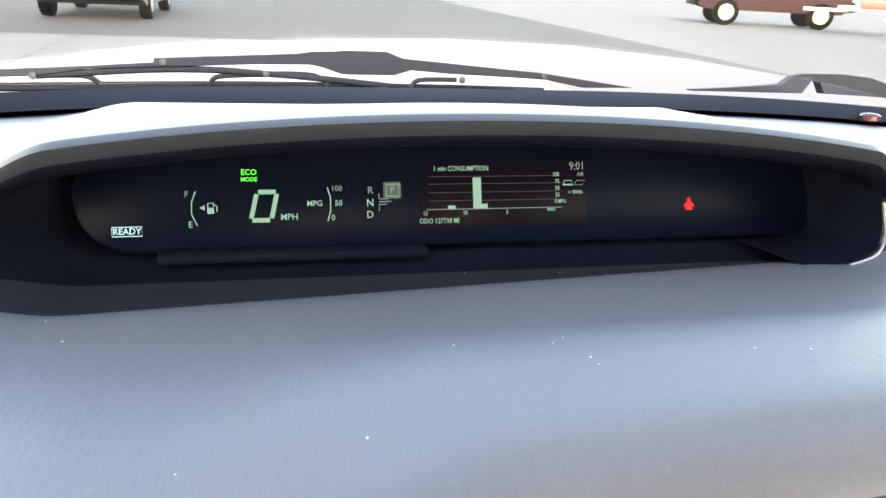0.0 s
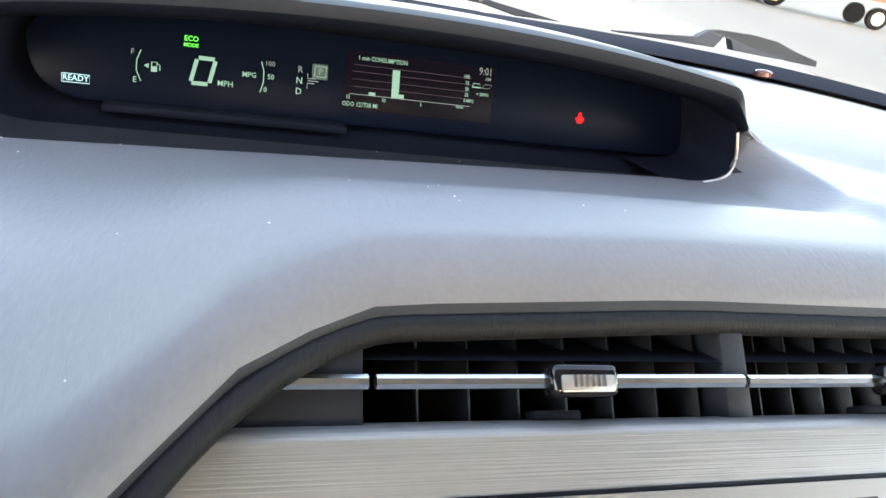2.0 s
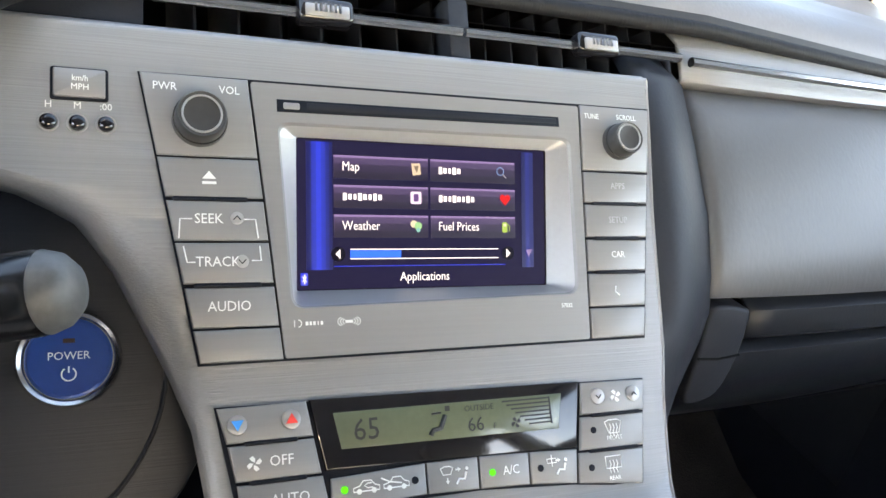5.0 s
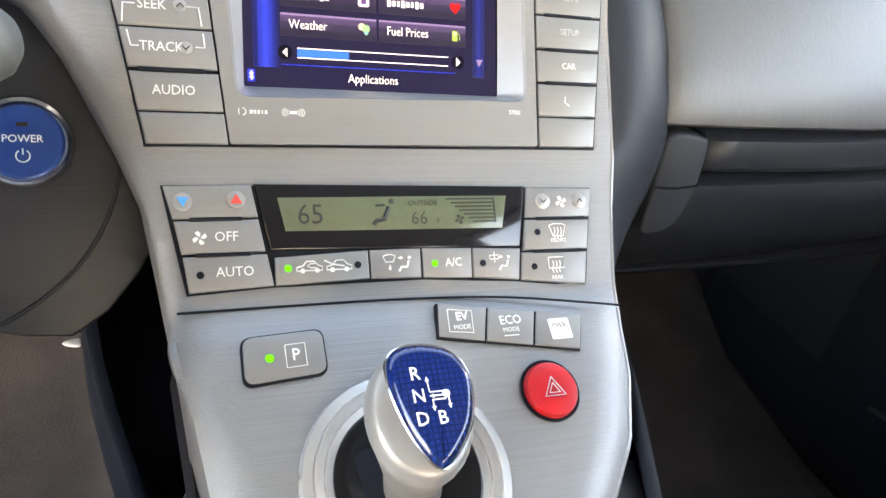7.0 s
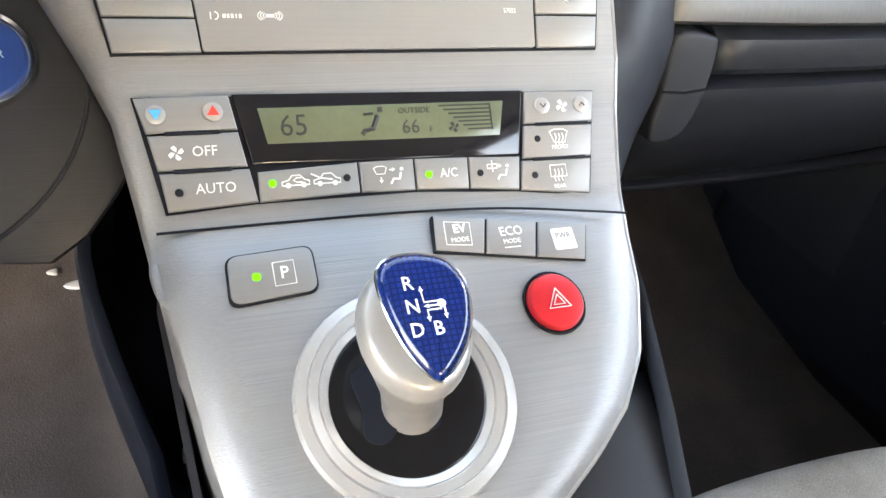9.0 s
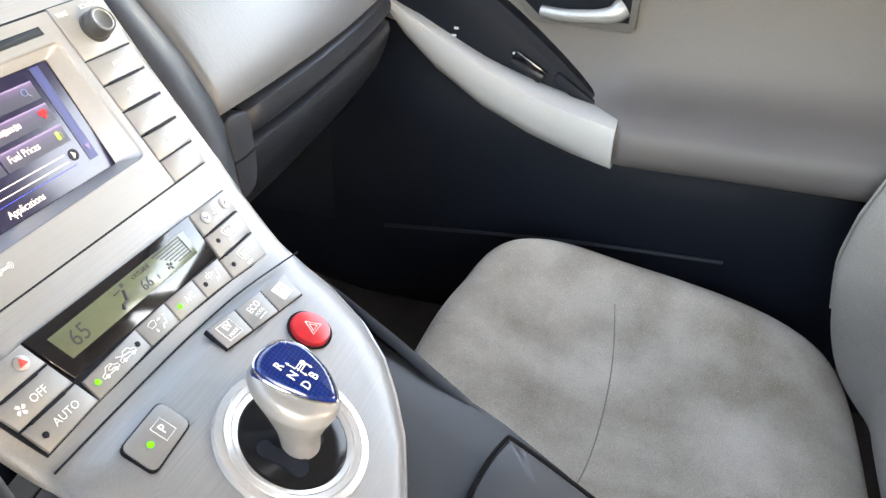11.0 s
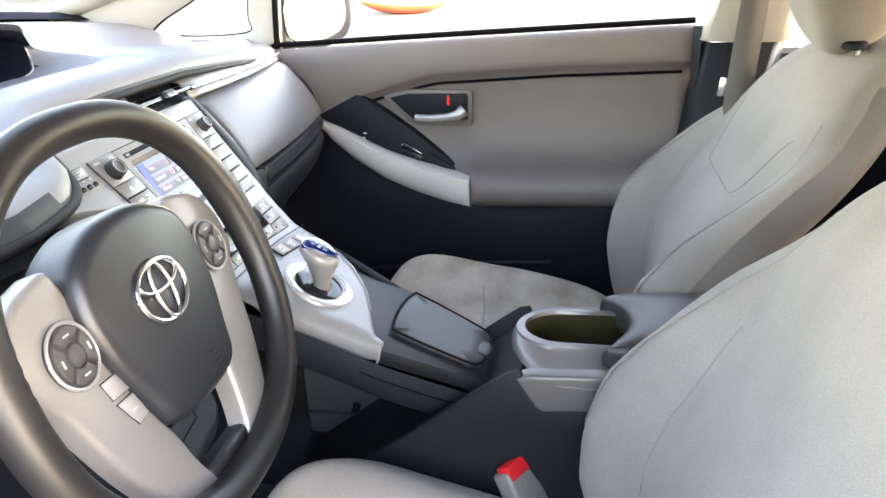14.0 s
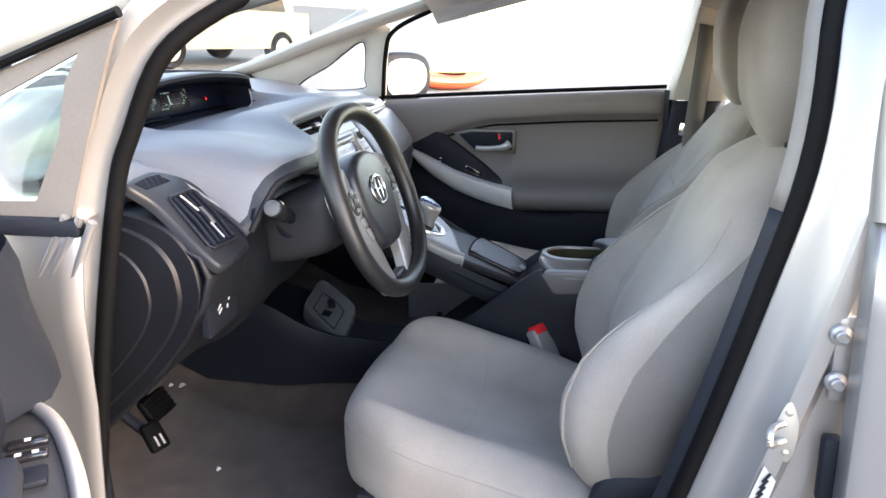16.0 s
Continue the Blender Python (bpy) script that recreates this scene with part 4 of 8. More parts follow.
part("switch_square", prism(rrect(-0.052, -0.012, -0.030, 0.008, 0.001), 0.002, AC @ Matrix.Translation((0, 0, 0.0075)), 0.0005), BLACK, acc)

# ---- steering wheel and column ----
mat("white_print", (0.72, 0.72, 0.70), 0.6, var=0.03)
W0 = frame_at((-0.366, 0.070, 0.930), (0, 0.334, 0.943))
W = W0 @ Matrix.Translation((0.005, 0.004, -0.026))
wheel = tagged(base("steering_wheel", -0.37, 0.07, 0.93), "black leather steering wheel with satin silver spokes", "steering wheel")


def wheel_point(t, a, b_, lift=0.0):
    c, s = math.cos(t), math.sin(t)
    e = 2 / 2.25
    return W0 @ Vector((a * math.copysign(abs(c) ** e, c), b_ * math.copysign(abs(s) ** e, s), lift))


SPOKE = mat("satin_spoke_paint", (0.235, 0.225, 0.222), 0.36, metal=0.4, var=0.06, fine=400, bump=0.05)
N = 96
ring = [wheel_point(2 * math.pi * k / N, 0.170, 0.158) for k in range(N)]
rad = []
for k in range(N):
    t = 2 * math.pi * k / N
    grip = math.exp(-((math.sin(t) - 0.25) / 0.3) ** 2) * 0.0015
    rad.append(0.0155 + grip)
part("rim", tube(ring, rad, 14, closed=True), LEATHER, wheel, "black leather rim worn shiny")
# airbag cover
hub = [(-0.083, 0.030), (-0.070, 0.062), (-0.035, 0.080), (0.0, 0.084), (0.035, 0.080), (0.070, 0.062), (0.083, 0.030), (0.080, -0.01), (0.066, -0.05), (0.050, -0.083), (0.0, -0.090), (-0.050, -0.083), (-0.066, -0.05), (-0.080, -0.01)]
hub_pts = [(p.x, p.y) for p in spline([(x, y, 0) for x, y in hub], 4, True)]
cover = part("airbag_cover", prism(hub_pts, 0.05, W @ Matrix.Translation((0, 0, 0.030)), 0.014, 4), mat("soft_charcoal_plastic", (0.0135, 0.0150, 0.0190), 0.38, var=0.1, fine=900, bump=0.25, spec=0.5), wheel, "charcoal airbag cover")
for sx in (-1, 1):
    sp = [(sx * x, y) for x, y in ((0.078, 0.064), (0.100, 0.068), (0.128, 0.058), (0.146, 0.034), (0.147, 0.002), (0.134, -0.018), (0.124, -0.046), (0.110, -0.088), (0.091, -0.128), (0.068, -0.160), (0.030, -0.164), (0.042, -0.122), (0.050, -0.088), (0.066, -0.045), (0.076, 0.0))]
    if sx < 0:
        sp = sp[::-1]
    sp = [(p.x, p.y) for p in spline([(x, y, 0) for x, y in sp], 4, True)]
    spoke = part("spoke", prism(sp, 0.022, W @ Matrix.Translation((0, 0, 0.017)), 0.006, 3), SPOKE, wheel, "satin silver spoke")
    pod = part("switch_pod", prism(circle(sx * 0.1045, 0.0115, 0.0215, 40, 0.0235), 0.01, W @ Matrix.Translation((0, 0, 0.0225)), 0.003), bpy.data.materials.get("charcoal_switch_plastic") or mat("charcoal_switch_plastic", (0.028, 0.027, 0.027), 0.42), spoke, "round charcoal switch pod")
    part("pod_ring", tube([W @ Vector((sx * 0.1045 + 0.0222 * math.cos(t), 0.0115 + 0.0242 * math.sin(t), 0.0215)) for t in np.linspace(0, 2 * math.pi, 40, endpoint=False)], 0.0014, 6, closed=True), SILVER_S, spoke)
    part("pod_button", prism(circle(sx * 0.1045, 0.0115, 0.0072, 24, 0.0078), 0.004, W @ Matrix.Translation((0, 0, 0.0255)), 0.001), bpy.data.materials.get("pod_key") or mat("pod_key", (0.050, 0.048, 0.047), 0.38), pod)
    for q in range(4):
        a0 = math.pi / 4 + q * math.pi / 2
        arc = [(sx * 0.1045 + r_ * math.cos(t), 0.0115 + r_ * 1.09 * math.sin(t)) for r_, ts in ((0.0192, np.linspace(a0 + 0.09, a0 + 1.48, 8)), (0.0092, np.linspace(a0 + 1.40, a0 + 0.17, 8))) for t in ts]
        part("pod_key", prism(arc, 0.003, W @ Matrix.Translation((0, 0, 0.0242)), 0.0008), bpy.data.materials["pod_key"], pod)
        c_, s_ = math.cos(a0 + math.pi / 4), math.sin(a0 + math.pi / 4)
        part("pod_mark", box((0.0058, 0.0012, 0.0006), W @ pose(sx * 0.1045 + 0.0142 * c_, 0.0115 + 0.0152 * s_, 0.0246, 0, 0, 90 * (q % 2))), bpy.data.materials.get("pod_print") or mat("pod_print", (0.42, 0.42, 0.41), 0.6, var=0.03), pod)
    if sx < 0:
        for pts in (((-93.5, -18.5), (-73, -19.5), (-71, -35.5), (-90.5, -34)), ((-89.5, -38.5), (-70.5, -39.3), (-65.5, -60), (-79.5, -61.5))):
            part("spoke_key", prism([(x / 1000, y / 1000) for x, y in pts][::-1], 0.004, W @ Matrix.Translation((0, 0, 0.0185)), 0.0008), SILVER_S, spoke)
            part("key_gap", tube([W @ Vector((x / 1000, y / 1000, 0.0172)) for x, y in pts], 0.0007, 6, closed=True), RUBBER, spoke)
        part("key_mark", box((0.006, 0.0012, 0.0004), W @ pose(-0.077, -0.050, 0.0187)), bpy.data.materials["pod_print"], spoke)
part("lower_bridge", prism([(-0.032, -0.140), (0.040, -0.140), (0.052, -0.170), (-0.040, -0.170)], 0.02, W @ Matrix.Translation((0, 0, 0.013)), 0.006, 3), mat("satin_charcoal_bridge", (0.022, 0.022, 0.023), 0.32, spec=0.4), wheel, "charcoal lower bridge between the spokes")
# plain oval badge
badge = part("badge_ring", tube([W @ Vector((0.032 * math.cos(t), 0.0105 + 0.0250 * math.sin(t), 0.0315)) for t in np.linspace(0, 2 * math.pi, 48, endpoint=False)], 0.0024, 16, closed=True), CHROME, wheel, "chrome oval badge")
part("badge_bar", tube([W @ Vector((0.0115 * math.cos(t), 0.0100 + 0.0236 * math.sin(t), 0.0325)) for t in np.linspace(0, 2 * math.pi, 40, endpoint=False)], 0.0018, 16, closed=True), CHROME, badge)
part("badge_bar", tube([W @ Vector((0.0270 * math.cos(t), 0.0225 + 0.0115 * math.sin(t), 0.0325)) for t in np.linspace(0, 2 * math.pi, 40, endpoint=False)], 0.0018, 16, closed=True), CHROME, badge)
for k in range(4):
    part("airbag_mark", box((0.012, 0.0012, 0.0004), W @ pose(0.022, -0.058 - 0.005 * k, 0.0303)), DARK, cover)

column = tagged(base("steering_column", -0.37, 0.17, 0.88), "dark plastic steering column cowl with two control stalks", "steering column")


def cowl(x, y, z):
    yy = 0.20 + 0.085 * y
    s = 1.0 - 0.10 * y
    return (-0.37 + 0.072 * x * (1.15 - 0.10 * y), yy, 0.890 + 0.064 * z * s - (yy - 0.2) * 0.30)


part("cowl", blob(cowl, 3.5, 12), mat("charcoal_cowl_plastic", (0.026, 0.0255, 0.029), 0.5, spec=0.2, fine=500, bump=0.25, dist=0.0003), column, "dark grey column cowl")
# light stalk with its round end, pointing to the driver's door; wiper stalk to the other side
for pts, r, nm in (([(-0.43, 0.205, 0.905), (-0.48, 0.192, 0.922), (-0.505, 0.188, 0.932)], (0.012, 0.010, 0.011), "light_stalk"), ([(-0.31, 0.215, 0.893), (-0.25, 0.203, 0.909), (-0.215, 0.192, 0.920)], (0.012, 0.010, 0.011), "wiper_stalk")):
    st = part(nm, tube(pts, list(r), 14), BLACK, column, "black control stalk")
    d = (Vector(pts[-1]) - Vector(pts[-2])).normalized()
    m = Matrix.Translation(pts[-1]) @ d.to_track_quat("Z", "Y").to_matrix().to_4x4()
    part("ribbed_collar", lathe([(0.0125, -0.004), (0.0145, 0.0), (0.0145, 0.012), (0.013, 0.014)], m, 28), BLACK, st)
    k_ = 0.95 if nm == "wiper_stalk" else 1.0
    part("stalk_end", lathe([(0.0125 * k_, 0.013), (0.0155 * k_, 0.018), (0.0165 * k_, 0.034), (0.0162 * k_, 0.046), (0.014 * k_, 0.054), (0.009 * k_, 0.0585), (0.003, 0.060)], m, 32), mat("satin_black_stalk", (0.009, 0.0095, 0.011), 0.2, var=0.2, rvar=0.06), st)
    if nm == "light_stalk":
        part("end_cap", lathe([(0.0135, 0.055), (0.0125, 0.0595), (0.005, 0.0612)], m, 28), mat("satin_grey_knob", (0.042, 0.041, 0.041), 0.4), st, "grey worn end cap")
    else:
        part("end_cap", lathe([(0.0144, 0.0485), (0.0150, 0.0490), (0.0132, 0.0548), (0.0089, 0.0592), (0.003, 0.0607)], m, 32), mat("worn_grey_knob", (0.075, 0.076, 0.075), 0.5, var=0.35, big=90), st, "grey worn end cap")
    part("stalk_boss", lathe([(0.036, -0.10), (0.036, -0.075), (0.030, -0.068)], m, 28), BLACK, st)

# print on the wiper stalk
def stalk_print():
    axis = Vector((0.0963, -0.0286, 0.0286)).normalized()
    return frame_at(Vector((-0.205, 0.189, 0.923)) + Vector((0, -0.0165, 0.002)), Vector((0.0, 0.25, 1.0)), axis)



# ---- seats ----
THREAD = mat("grey_seam_thread", (0.172, 0.156, 0.140), 0.9, var=0.1)


FABRIC_SIDE = mat("dark_grey_side_fabric", (0.125, 0.115, 0.108), 0.9, var=0.25, big=7, fine=700, bump=0.5, dist=0.0006, sheen=0.1, spec=0.2)


def seat(cx, dy, crest_line, rake, cloth, label, dip=0.0):
    s = tagged(base("front_seat", cx, dy - 0.15, 0.36), label, "car seat", group="front seats")

    def cushion(x, y, z):
        yy = -0.14 + 0.25 * y
        front = smooth(0.1, 1.0, y)
        bol = smooth(0.54, 0.80, abs(x)) * (0.040 + 0.010 * front) * (0.25 + 0.75 * smooth(-0.8, 0.3, y)) - 0.024 * (1 - smooth(0.3, 0.72, abs(x))) * (1 - 0.6 * front)
        w = 0.264 - 0.030 * smooth(0.4, 1.0, y)
        zc = 0.505 + 0.080 * z + (0.028 * front + bol) * max(0, z) - 0.05 * smooth(0.75, 1.0, y) * max(0, -z)
        return (cx + w * x, dy + yy + (0.010 * (1 - x * x) if y > 0 else 0), zc + 0.046 * y - 0.014 - dip * smooth(-0.9, 0.9, y))

    cush = part("cushion", blob(cushion, 3.8, 26), cloth, s, "grey cloth seat cushion, slightly stained", 60)

    def back_depth(h):
        """Front of the side bolsters and rear of the shell at height h, as y."""
        return dy + lerp(crest_line, 0.47 + 0.575 * h), dy + lerp(((0, -0.47), (0.3, -0.49), (0.6, -0.565), (0.85, -0.650), (1.0, -0.70)), h) - rake * smooth(0.2, 0.9, h)

    def back(x, y, z):
        h = 0.5 * (z + 1)
        w = lerp(((0, 0.225), (0.15, 0.258), (0.45, 0.270), (0.68, 0.262), (0.78, 0.246), (0.86, 0.228), (1.0, 0.185)), h)
        seam_u = lerp(((0, 0.50), (0.35, 0.55), (0.55, 0.64), (0.70, 0.78), (0.80, 0.95)), h)
        depth = lerp(((0, 0.035), (0.2, 0.075), (0.5, 0.088), (0.66, 0.066), (0.78, 0.034), (0.9, 0.012), (1.0, 0.0)), h)
        hollow = depth * (1 - smooth(seam_u - 0.06, seam_u + 0.26, abs(x)))
        front_y, rear_y = back_depth(h)
        t = 0.5 * (y + 1)
        return (cx + w * x, (rear_y + 0.03 * abs(x) ** 3) * (1 - t) + (front_y - hollow) * t, 0.47 + 0.575 * h)

    backrest = part("backrest", blob(back, 4.0, 39, pick=lambda c: c.y < 0.15 and (abs(c.x) > 0.999 or c.y < -0.999)), FABRIC, s, "grey cloth backrest with shaped side bolsters", 60)
    backrest.data.materials.append(FABRIC_SIDE)

    def head(x, y, z):
        h = 0.5 * (z + 1)
        w = lerp(((0, 0.105), (0.3, 0.130), (0.7, 0.136), (1, 0.115)), h)
        deep = lerp(((0, 0.056), (0.25, 0.078), (0.6, 0.088), (1, 0.078)), h)
        return (cx + w * x, dy - 0.580 - rake + deep * y - 0.012 * h - 0.016 * (1 - x * x) * y * (y > 0), 1.030 + 0.27 * h + 0.010 * (1 - x * x) * z)

    part("headrest", blob(head, 3.0, 20), FABRIC, s, "grey cloth headrest", 60)
    for sx in (-1, 1):
        part("headrest_post", tube([(cx + sx * 0.075, dy - 0.59 - rake, 0.98), (cx + sx * 0.075, dy - 0.595 - rake, 1.09)], 0.006, 10), CHROME, s)
        part("post_collar", lathe([(0.016, 0.0), (0.016, 0.008), (0.012, 0.011)], Matrix.Translation((cx + sx * 0.075, dy - 0.585 - rake, 1.035)) @ Matrix.Diagonal((1.3, 1, 1, 1)), 20), BLACK, s)
    # sewn seams of cushion and backrest
    def on_cushion(x, y):
        n = (abs(x) ** 3.8 + abs(y) ** 3.8 + 1) ** (1 / 3.8)
        return Vector(cushion(x / n, y / n, 1 / n))

    def on_back(x, z):
        n = (abs(x) ** 4 + abs(z) ** 4 + 1) ** 0.25
        return Vector(back(x / n, 1 / n, z / n))

    lines = [[on_cushion(x, 0.10 + 0.22 * abs(x) ** 2.2) for x in np.linspace(-0.62, 0.62, 22)]]
    back_lines = [[on_back(sx * lerp(((-1.0, 0.52), (-0.3, 0.57), (0.1, 0.67), (0.4, 0.82), (0.56, 1.0)), z), z) for z in np.linspace(-0.9, 0.30, 26)] for sx in (-1, 1)]
    if dip:
        back_lines.append([on_back(x, 0.26 + 0.40 * smooth(0.35, 0.78, abs(x))) for x in np.linspace(-0.76, 0.76, 30)])
    for sx in (-1, 1):
        side = []
        for z in np.linspace(-0.85, 0.86, 24):
            y = 0.1792
            n = (1 + abs(y) ** 4 + abs(z) ** 4) ** 0.25
            side.append(Vector(back(sx / n, y / n, z / n)))
        back_lines.append(side)
        lines.append([Vector(cushion(sx / m_, y / m_, 0.55 / m_)) for y in np.linspace(-0.9, 0.9, 20) for m_ in ((1 + abs(y) ** 3.8 + 0.55 ** 3.8) ** (1 / 3.8),)])
    lines.append([Vector(cushion(x / m_, 1 / m_, 0.35 / m_)) for x in np.linspace(-0.9, 0.9, 22) for m_ in ((1 + abs(x) ** 3.8 + 0.35 ** 3.8) ** (1 / 3.8),)])
    for sx in (-1, 1):
        crest = []
        for z in np.linspace(-0.8, 0.84, 26):
            n = (1 + 0.93 ** 4 + abs(z) ** 4) ** 0.25
            crest.append(Vector(back(sx * 1.008 / n, 0.945 / n, z / n)))
        part("bolster_welt", tube(crest, [0.0003 + 0.0027 * (1 - smooth(8, 22, k)) for k in range(26)], 8), FABRIC, s)
    for ln in lines:
        part("seam", tube(ln, 0.0008, 6), THREAD, cush)
    for ln in back_lines:
        part("seam", tube(ln, 0.0008, 6), THREAD, s)
    part("seat_base", loft([[(cx + sx * (0.235 - i), dy + y, z) for sx, y in ((-1, -0.33), (1, -0.33), (1, 0.055), (-1, 0.055))] for z, i in ((0.37, 0.02), (0.45, 0.0), (0.49, 0.0))], closed_u=True, caps=True), DARK, s, "dark plastic seat base")
    # plastic side shield and back shell
    part("side_shield", blob(lambda x, y, z: (cx - 0.262 + 0.014 * x, dy - 0.19 + 0.20 * y, 0.455 + 0.045 * z), 3, 8), DARK, s)
    # dark block added to hide the lit floor behind the cushion
    part("gap_block", blob(lambda x, y, z: (cx - 0.240 + 0.020 * x, dy - 0.40 + 0.09 * y, 0.50 + 0.085 * z), 3, 8), DARK, s, "dark block added to close the gap behind the cushion")
    return s


seat(-0.362, 0.0, ((0.47, -0.300), (0.55, -0.268), (0.63, -0.250), (0.69, -0.252), (0.75, -0.273), (0.81, -0.322), (0.88, -0.385), (0.94, -0.436), (0.99, -0.475), (1.045, -0.54)), 0.0, FABRIC, "light grey cloth driver's seat beside the open door")
seat(0.362, 0.02, ((0.47, -0.340), (0.55, -0.330), (0.63, -0.322), (0.69, -0.330), (0.74, -0.345), (0.80, -0.392), (0.86, -0.452), (0.93, -0.525), (0.99, -0.580), (1.045, -0.65)), 0.06, FABRIC_S, "stained light grey cloth passenger seat", 0.036)

# seat belt buckle
buckle = tagged(base("seat_belt_buckle", -0.10, -0.19, 0.5), "grey seat belt buckle with a red release button", "buckle")
BK = frame_at((-0.102, -0.188, 0.585), (0.25, 0.42, 0.87), (0.85, -0.50, 0))
part("buckle_body", box((0.050, 0.095, 0.028), BK @ Matrix.Translation((0, -0.034, 0)), 0.006, 3), mat("grey_buckle_plastic", (0.16, 0.155, 0.15), 0.5), buckle)
part("release_button", box((0.043, 0.020, 0.021), BK @ Matrix.Translation((0, 0.010, 0.005)), 0.003), mat("red_release_plastic", (0.62, 0.02, 0.025), 0.35), buckle, "red release button")
part("buckle_stem", tube([BK @ Vector((0, -0.07, 0)), (-0.125, -0.235, 0.50), (-0.12, -0.27, 0.44)], 0.010, 8, flat=0.5), BLACK, buckle)

# passenger's seat belt on the centre pillar
belt = tagged(base("seat_belt", 0.62, -0.55, 1.0), "grey seat belt hanging from its pillar guide", "seat belt")
web = mat("grey_belt_webbing", (0.075, 0.072, 0.07), 0.8, fine=900, bump=0.4, stretch=(1, 1, 0.3))
part("webbing", loft([[(x + 0.01 * (1 - z), y - 0.025, z), (x + 0.01 * (1 - z), y + 0.022, z)] for x, y, z in ((0.60, -0.56, 1.215), (0.602, -0.552, 1.1), (0.59, -0.54, 0.98), (0.57, -0.53, 0.90), (0.56, -0.56, 0.70))]), web, belt)
solid(bpy.data.objects["webbing"], 0.002)
part("guide_loop", box((0.018, 0.075, 0.045), pose(0.60, -0.565, 1.225, 12), 0.010, 3), CREAM, belt, "beige shoulder guide")
part("tongue", box((0.006, 0.03, 0.035), pose(0.588, -0.515, 0.93, 10), 0.002), CHROME, belt)

# ---- passenger door ----
door = tagged(base("door_1", 0.7, 0, 0.5), "closed passenger door with grey vinyl trim and silver armrest", "car door", kind="structure")
rows = []
for y in sorted(set(np.linspace(0.40, -0.47, 30).round(4)) | {-0.030, -0.034, -0.038, -0.042}, reverse=True):
    f_ = (0.40 - y) / 0.87
    sill = 1.000 + 0.030 * f_
    ridge = lerp(((-0.47, 0.955), (-0.2, 0.95), (0.05, 0.938), (0.2, 0.90), (0.40, 0.80)), y)
    bulge = 0.055 * smooth(0.02, -0.045, y)
    foot = lerp(((-0.47, 0.655), (-0.035, 0.672), (-0.02, 0.72), (0.15, 0.765), (0.285, 0.835), (0.40, 0.86)), y)
    rows.append([(0.735, y, sill - 0.004), (0.712, y, sill), (0.700, y, sill - 0.006), (0.690, y, sill - 0.03), (0.690, y, ridge + 0.012), (0.700, y, ridge), (0.712, y, ridge - 0.02), (0.716, y, 0.5 * (ridge + 0.76)), (0.708 - bulge * 0.25, y, 0.775), (0.690 - bulge * 0.9, y, 0.745), (0.682 - bulge, y, 0.725), (0.684 - bulge, y, 0.700), (0.692 - bulge * 0.8, y, 0.680), (0.712, y, 0.655)])
    rows[-1] = [(p.x, p.y, max(p.z, foot)) for p in spline(rows[-1], 3)]
solid(part("door_trim", loft(rows), DOOR_GREY, door, "mid-grey grained door trim"), 0.004)
rows = [[(0.722, y, lerp(((-0.47, 0.662), (-0.04, 0.67), (-0.02, 0.73), (0.15, 0.77), (0.285, 0.84), (0.62, 0.90)), y)), (0.712, y, 0.66), (0.700, y, 0.62), (0.700, y, 0.50), (0.690, y, 0.40), (0.70, y, 0.36)] for y in np.linspace(0.62, -0.47, 40)]
solid(part("lower_trim", loft(rows), BLACK, door, "black lower door panel"), 0.004)
part("trim_groove", tube(spline([(0.7085, y, lerp(((-0.47, 0.955), (-0.2, 0.95), (0.05, 0.938), (0.2, 0.90), (0.3, 0.85)), y) - 0.014) for y in np.linspace(-0.45, 0.22, 12)], 3), 0.0035, 6), RUBBER, door)
# black switch panel sweeping down from the dashboard
sw_out = [(0.385, 0.965), (0.33, 0.965), (0.268, 0.945), (0.20, 0.905), (0.15, 0.872), (0.10, 0.835), (0.05, 0.795), (0.0, 0.752), (-0.022, 0.733), (0.02, 0.735), (0.10, 0.760), (0.20, 0.800), (0.272, 0.838), (0.33, 0.86), (0.385, 0.86)]
DM = Matrix(((0, 0, -1, 0.702), (1, 0, 0, 0), (0, 1, 0, 0), (0, 0, 0, 1)))
sp = [(p.x, p.y) for p in spline([(a, b_, 0) for a, b_ in sw_out], 3, True)]
swp = part("switch_panel", prism(sp, 0.03, DM @ Matrix.Translation((0, 0, 0.012)), 0.004), BLACK, door, "black window switch panel")
part("window_switch", box((0.05, 0.02, 0.008), DM @ pose(0.095, 0.785, 0.016, 0, 0, 32), 0.003), GLOSS, swp)
for yy, zz in ((0.20, 0.815), (0.197, 0.825), (0.115, 0.80), (0.105, 0.795)):
    part("switch_mark", box((0.006, 0.003, 0.001), DM @ pose(yy, zz, 0.0135)), bpy.data.materials["white_print"], swp)
part("finger_cup", box((0.07, 0.016, 0.010), DM @ pose(0.03, 0.758, 0.016, 0, 0, 33), 0.004), DARK, swp)
# silver armrest sweep
arm = []
for y, z, w in ((0.290, 0.846, 0.012), (0.27, 0.828, 0.020), (0.22, 0.797, 0.028), (0.15, 0.762, 0.031), (0.08, 0.738, 0.032), (0.02, 0.722, 0.033), (-0.033, 0.712, 0.033)):
    x = lerp(((-0.033, 0.620), (0.10, 0.636), (0.285, 0.678)), y)
    arm.append([(0.715, y, z + w * 0.7), (x + 0.02, y, z + w), (x + 0.004, y, z + w * 0.8), (x, y, z + w * 0.3), (x + 0.002, y, z - w * 0.4), (x + 0.014, y, z - w * 0.95), (x + 0.035, y, z - w * 1.15), (0.715, y, z - w * 1.1)])
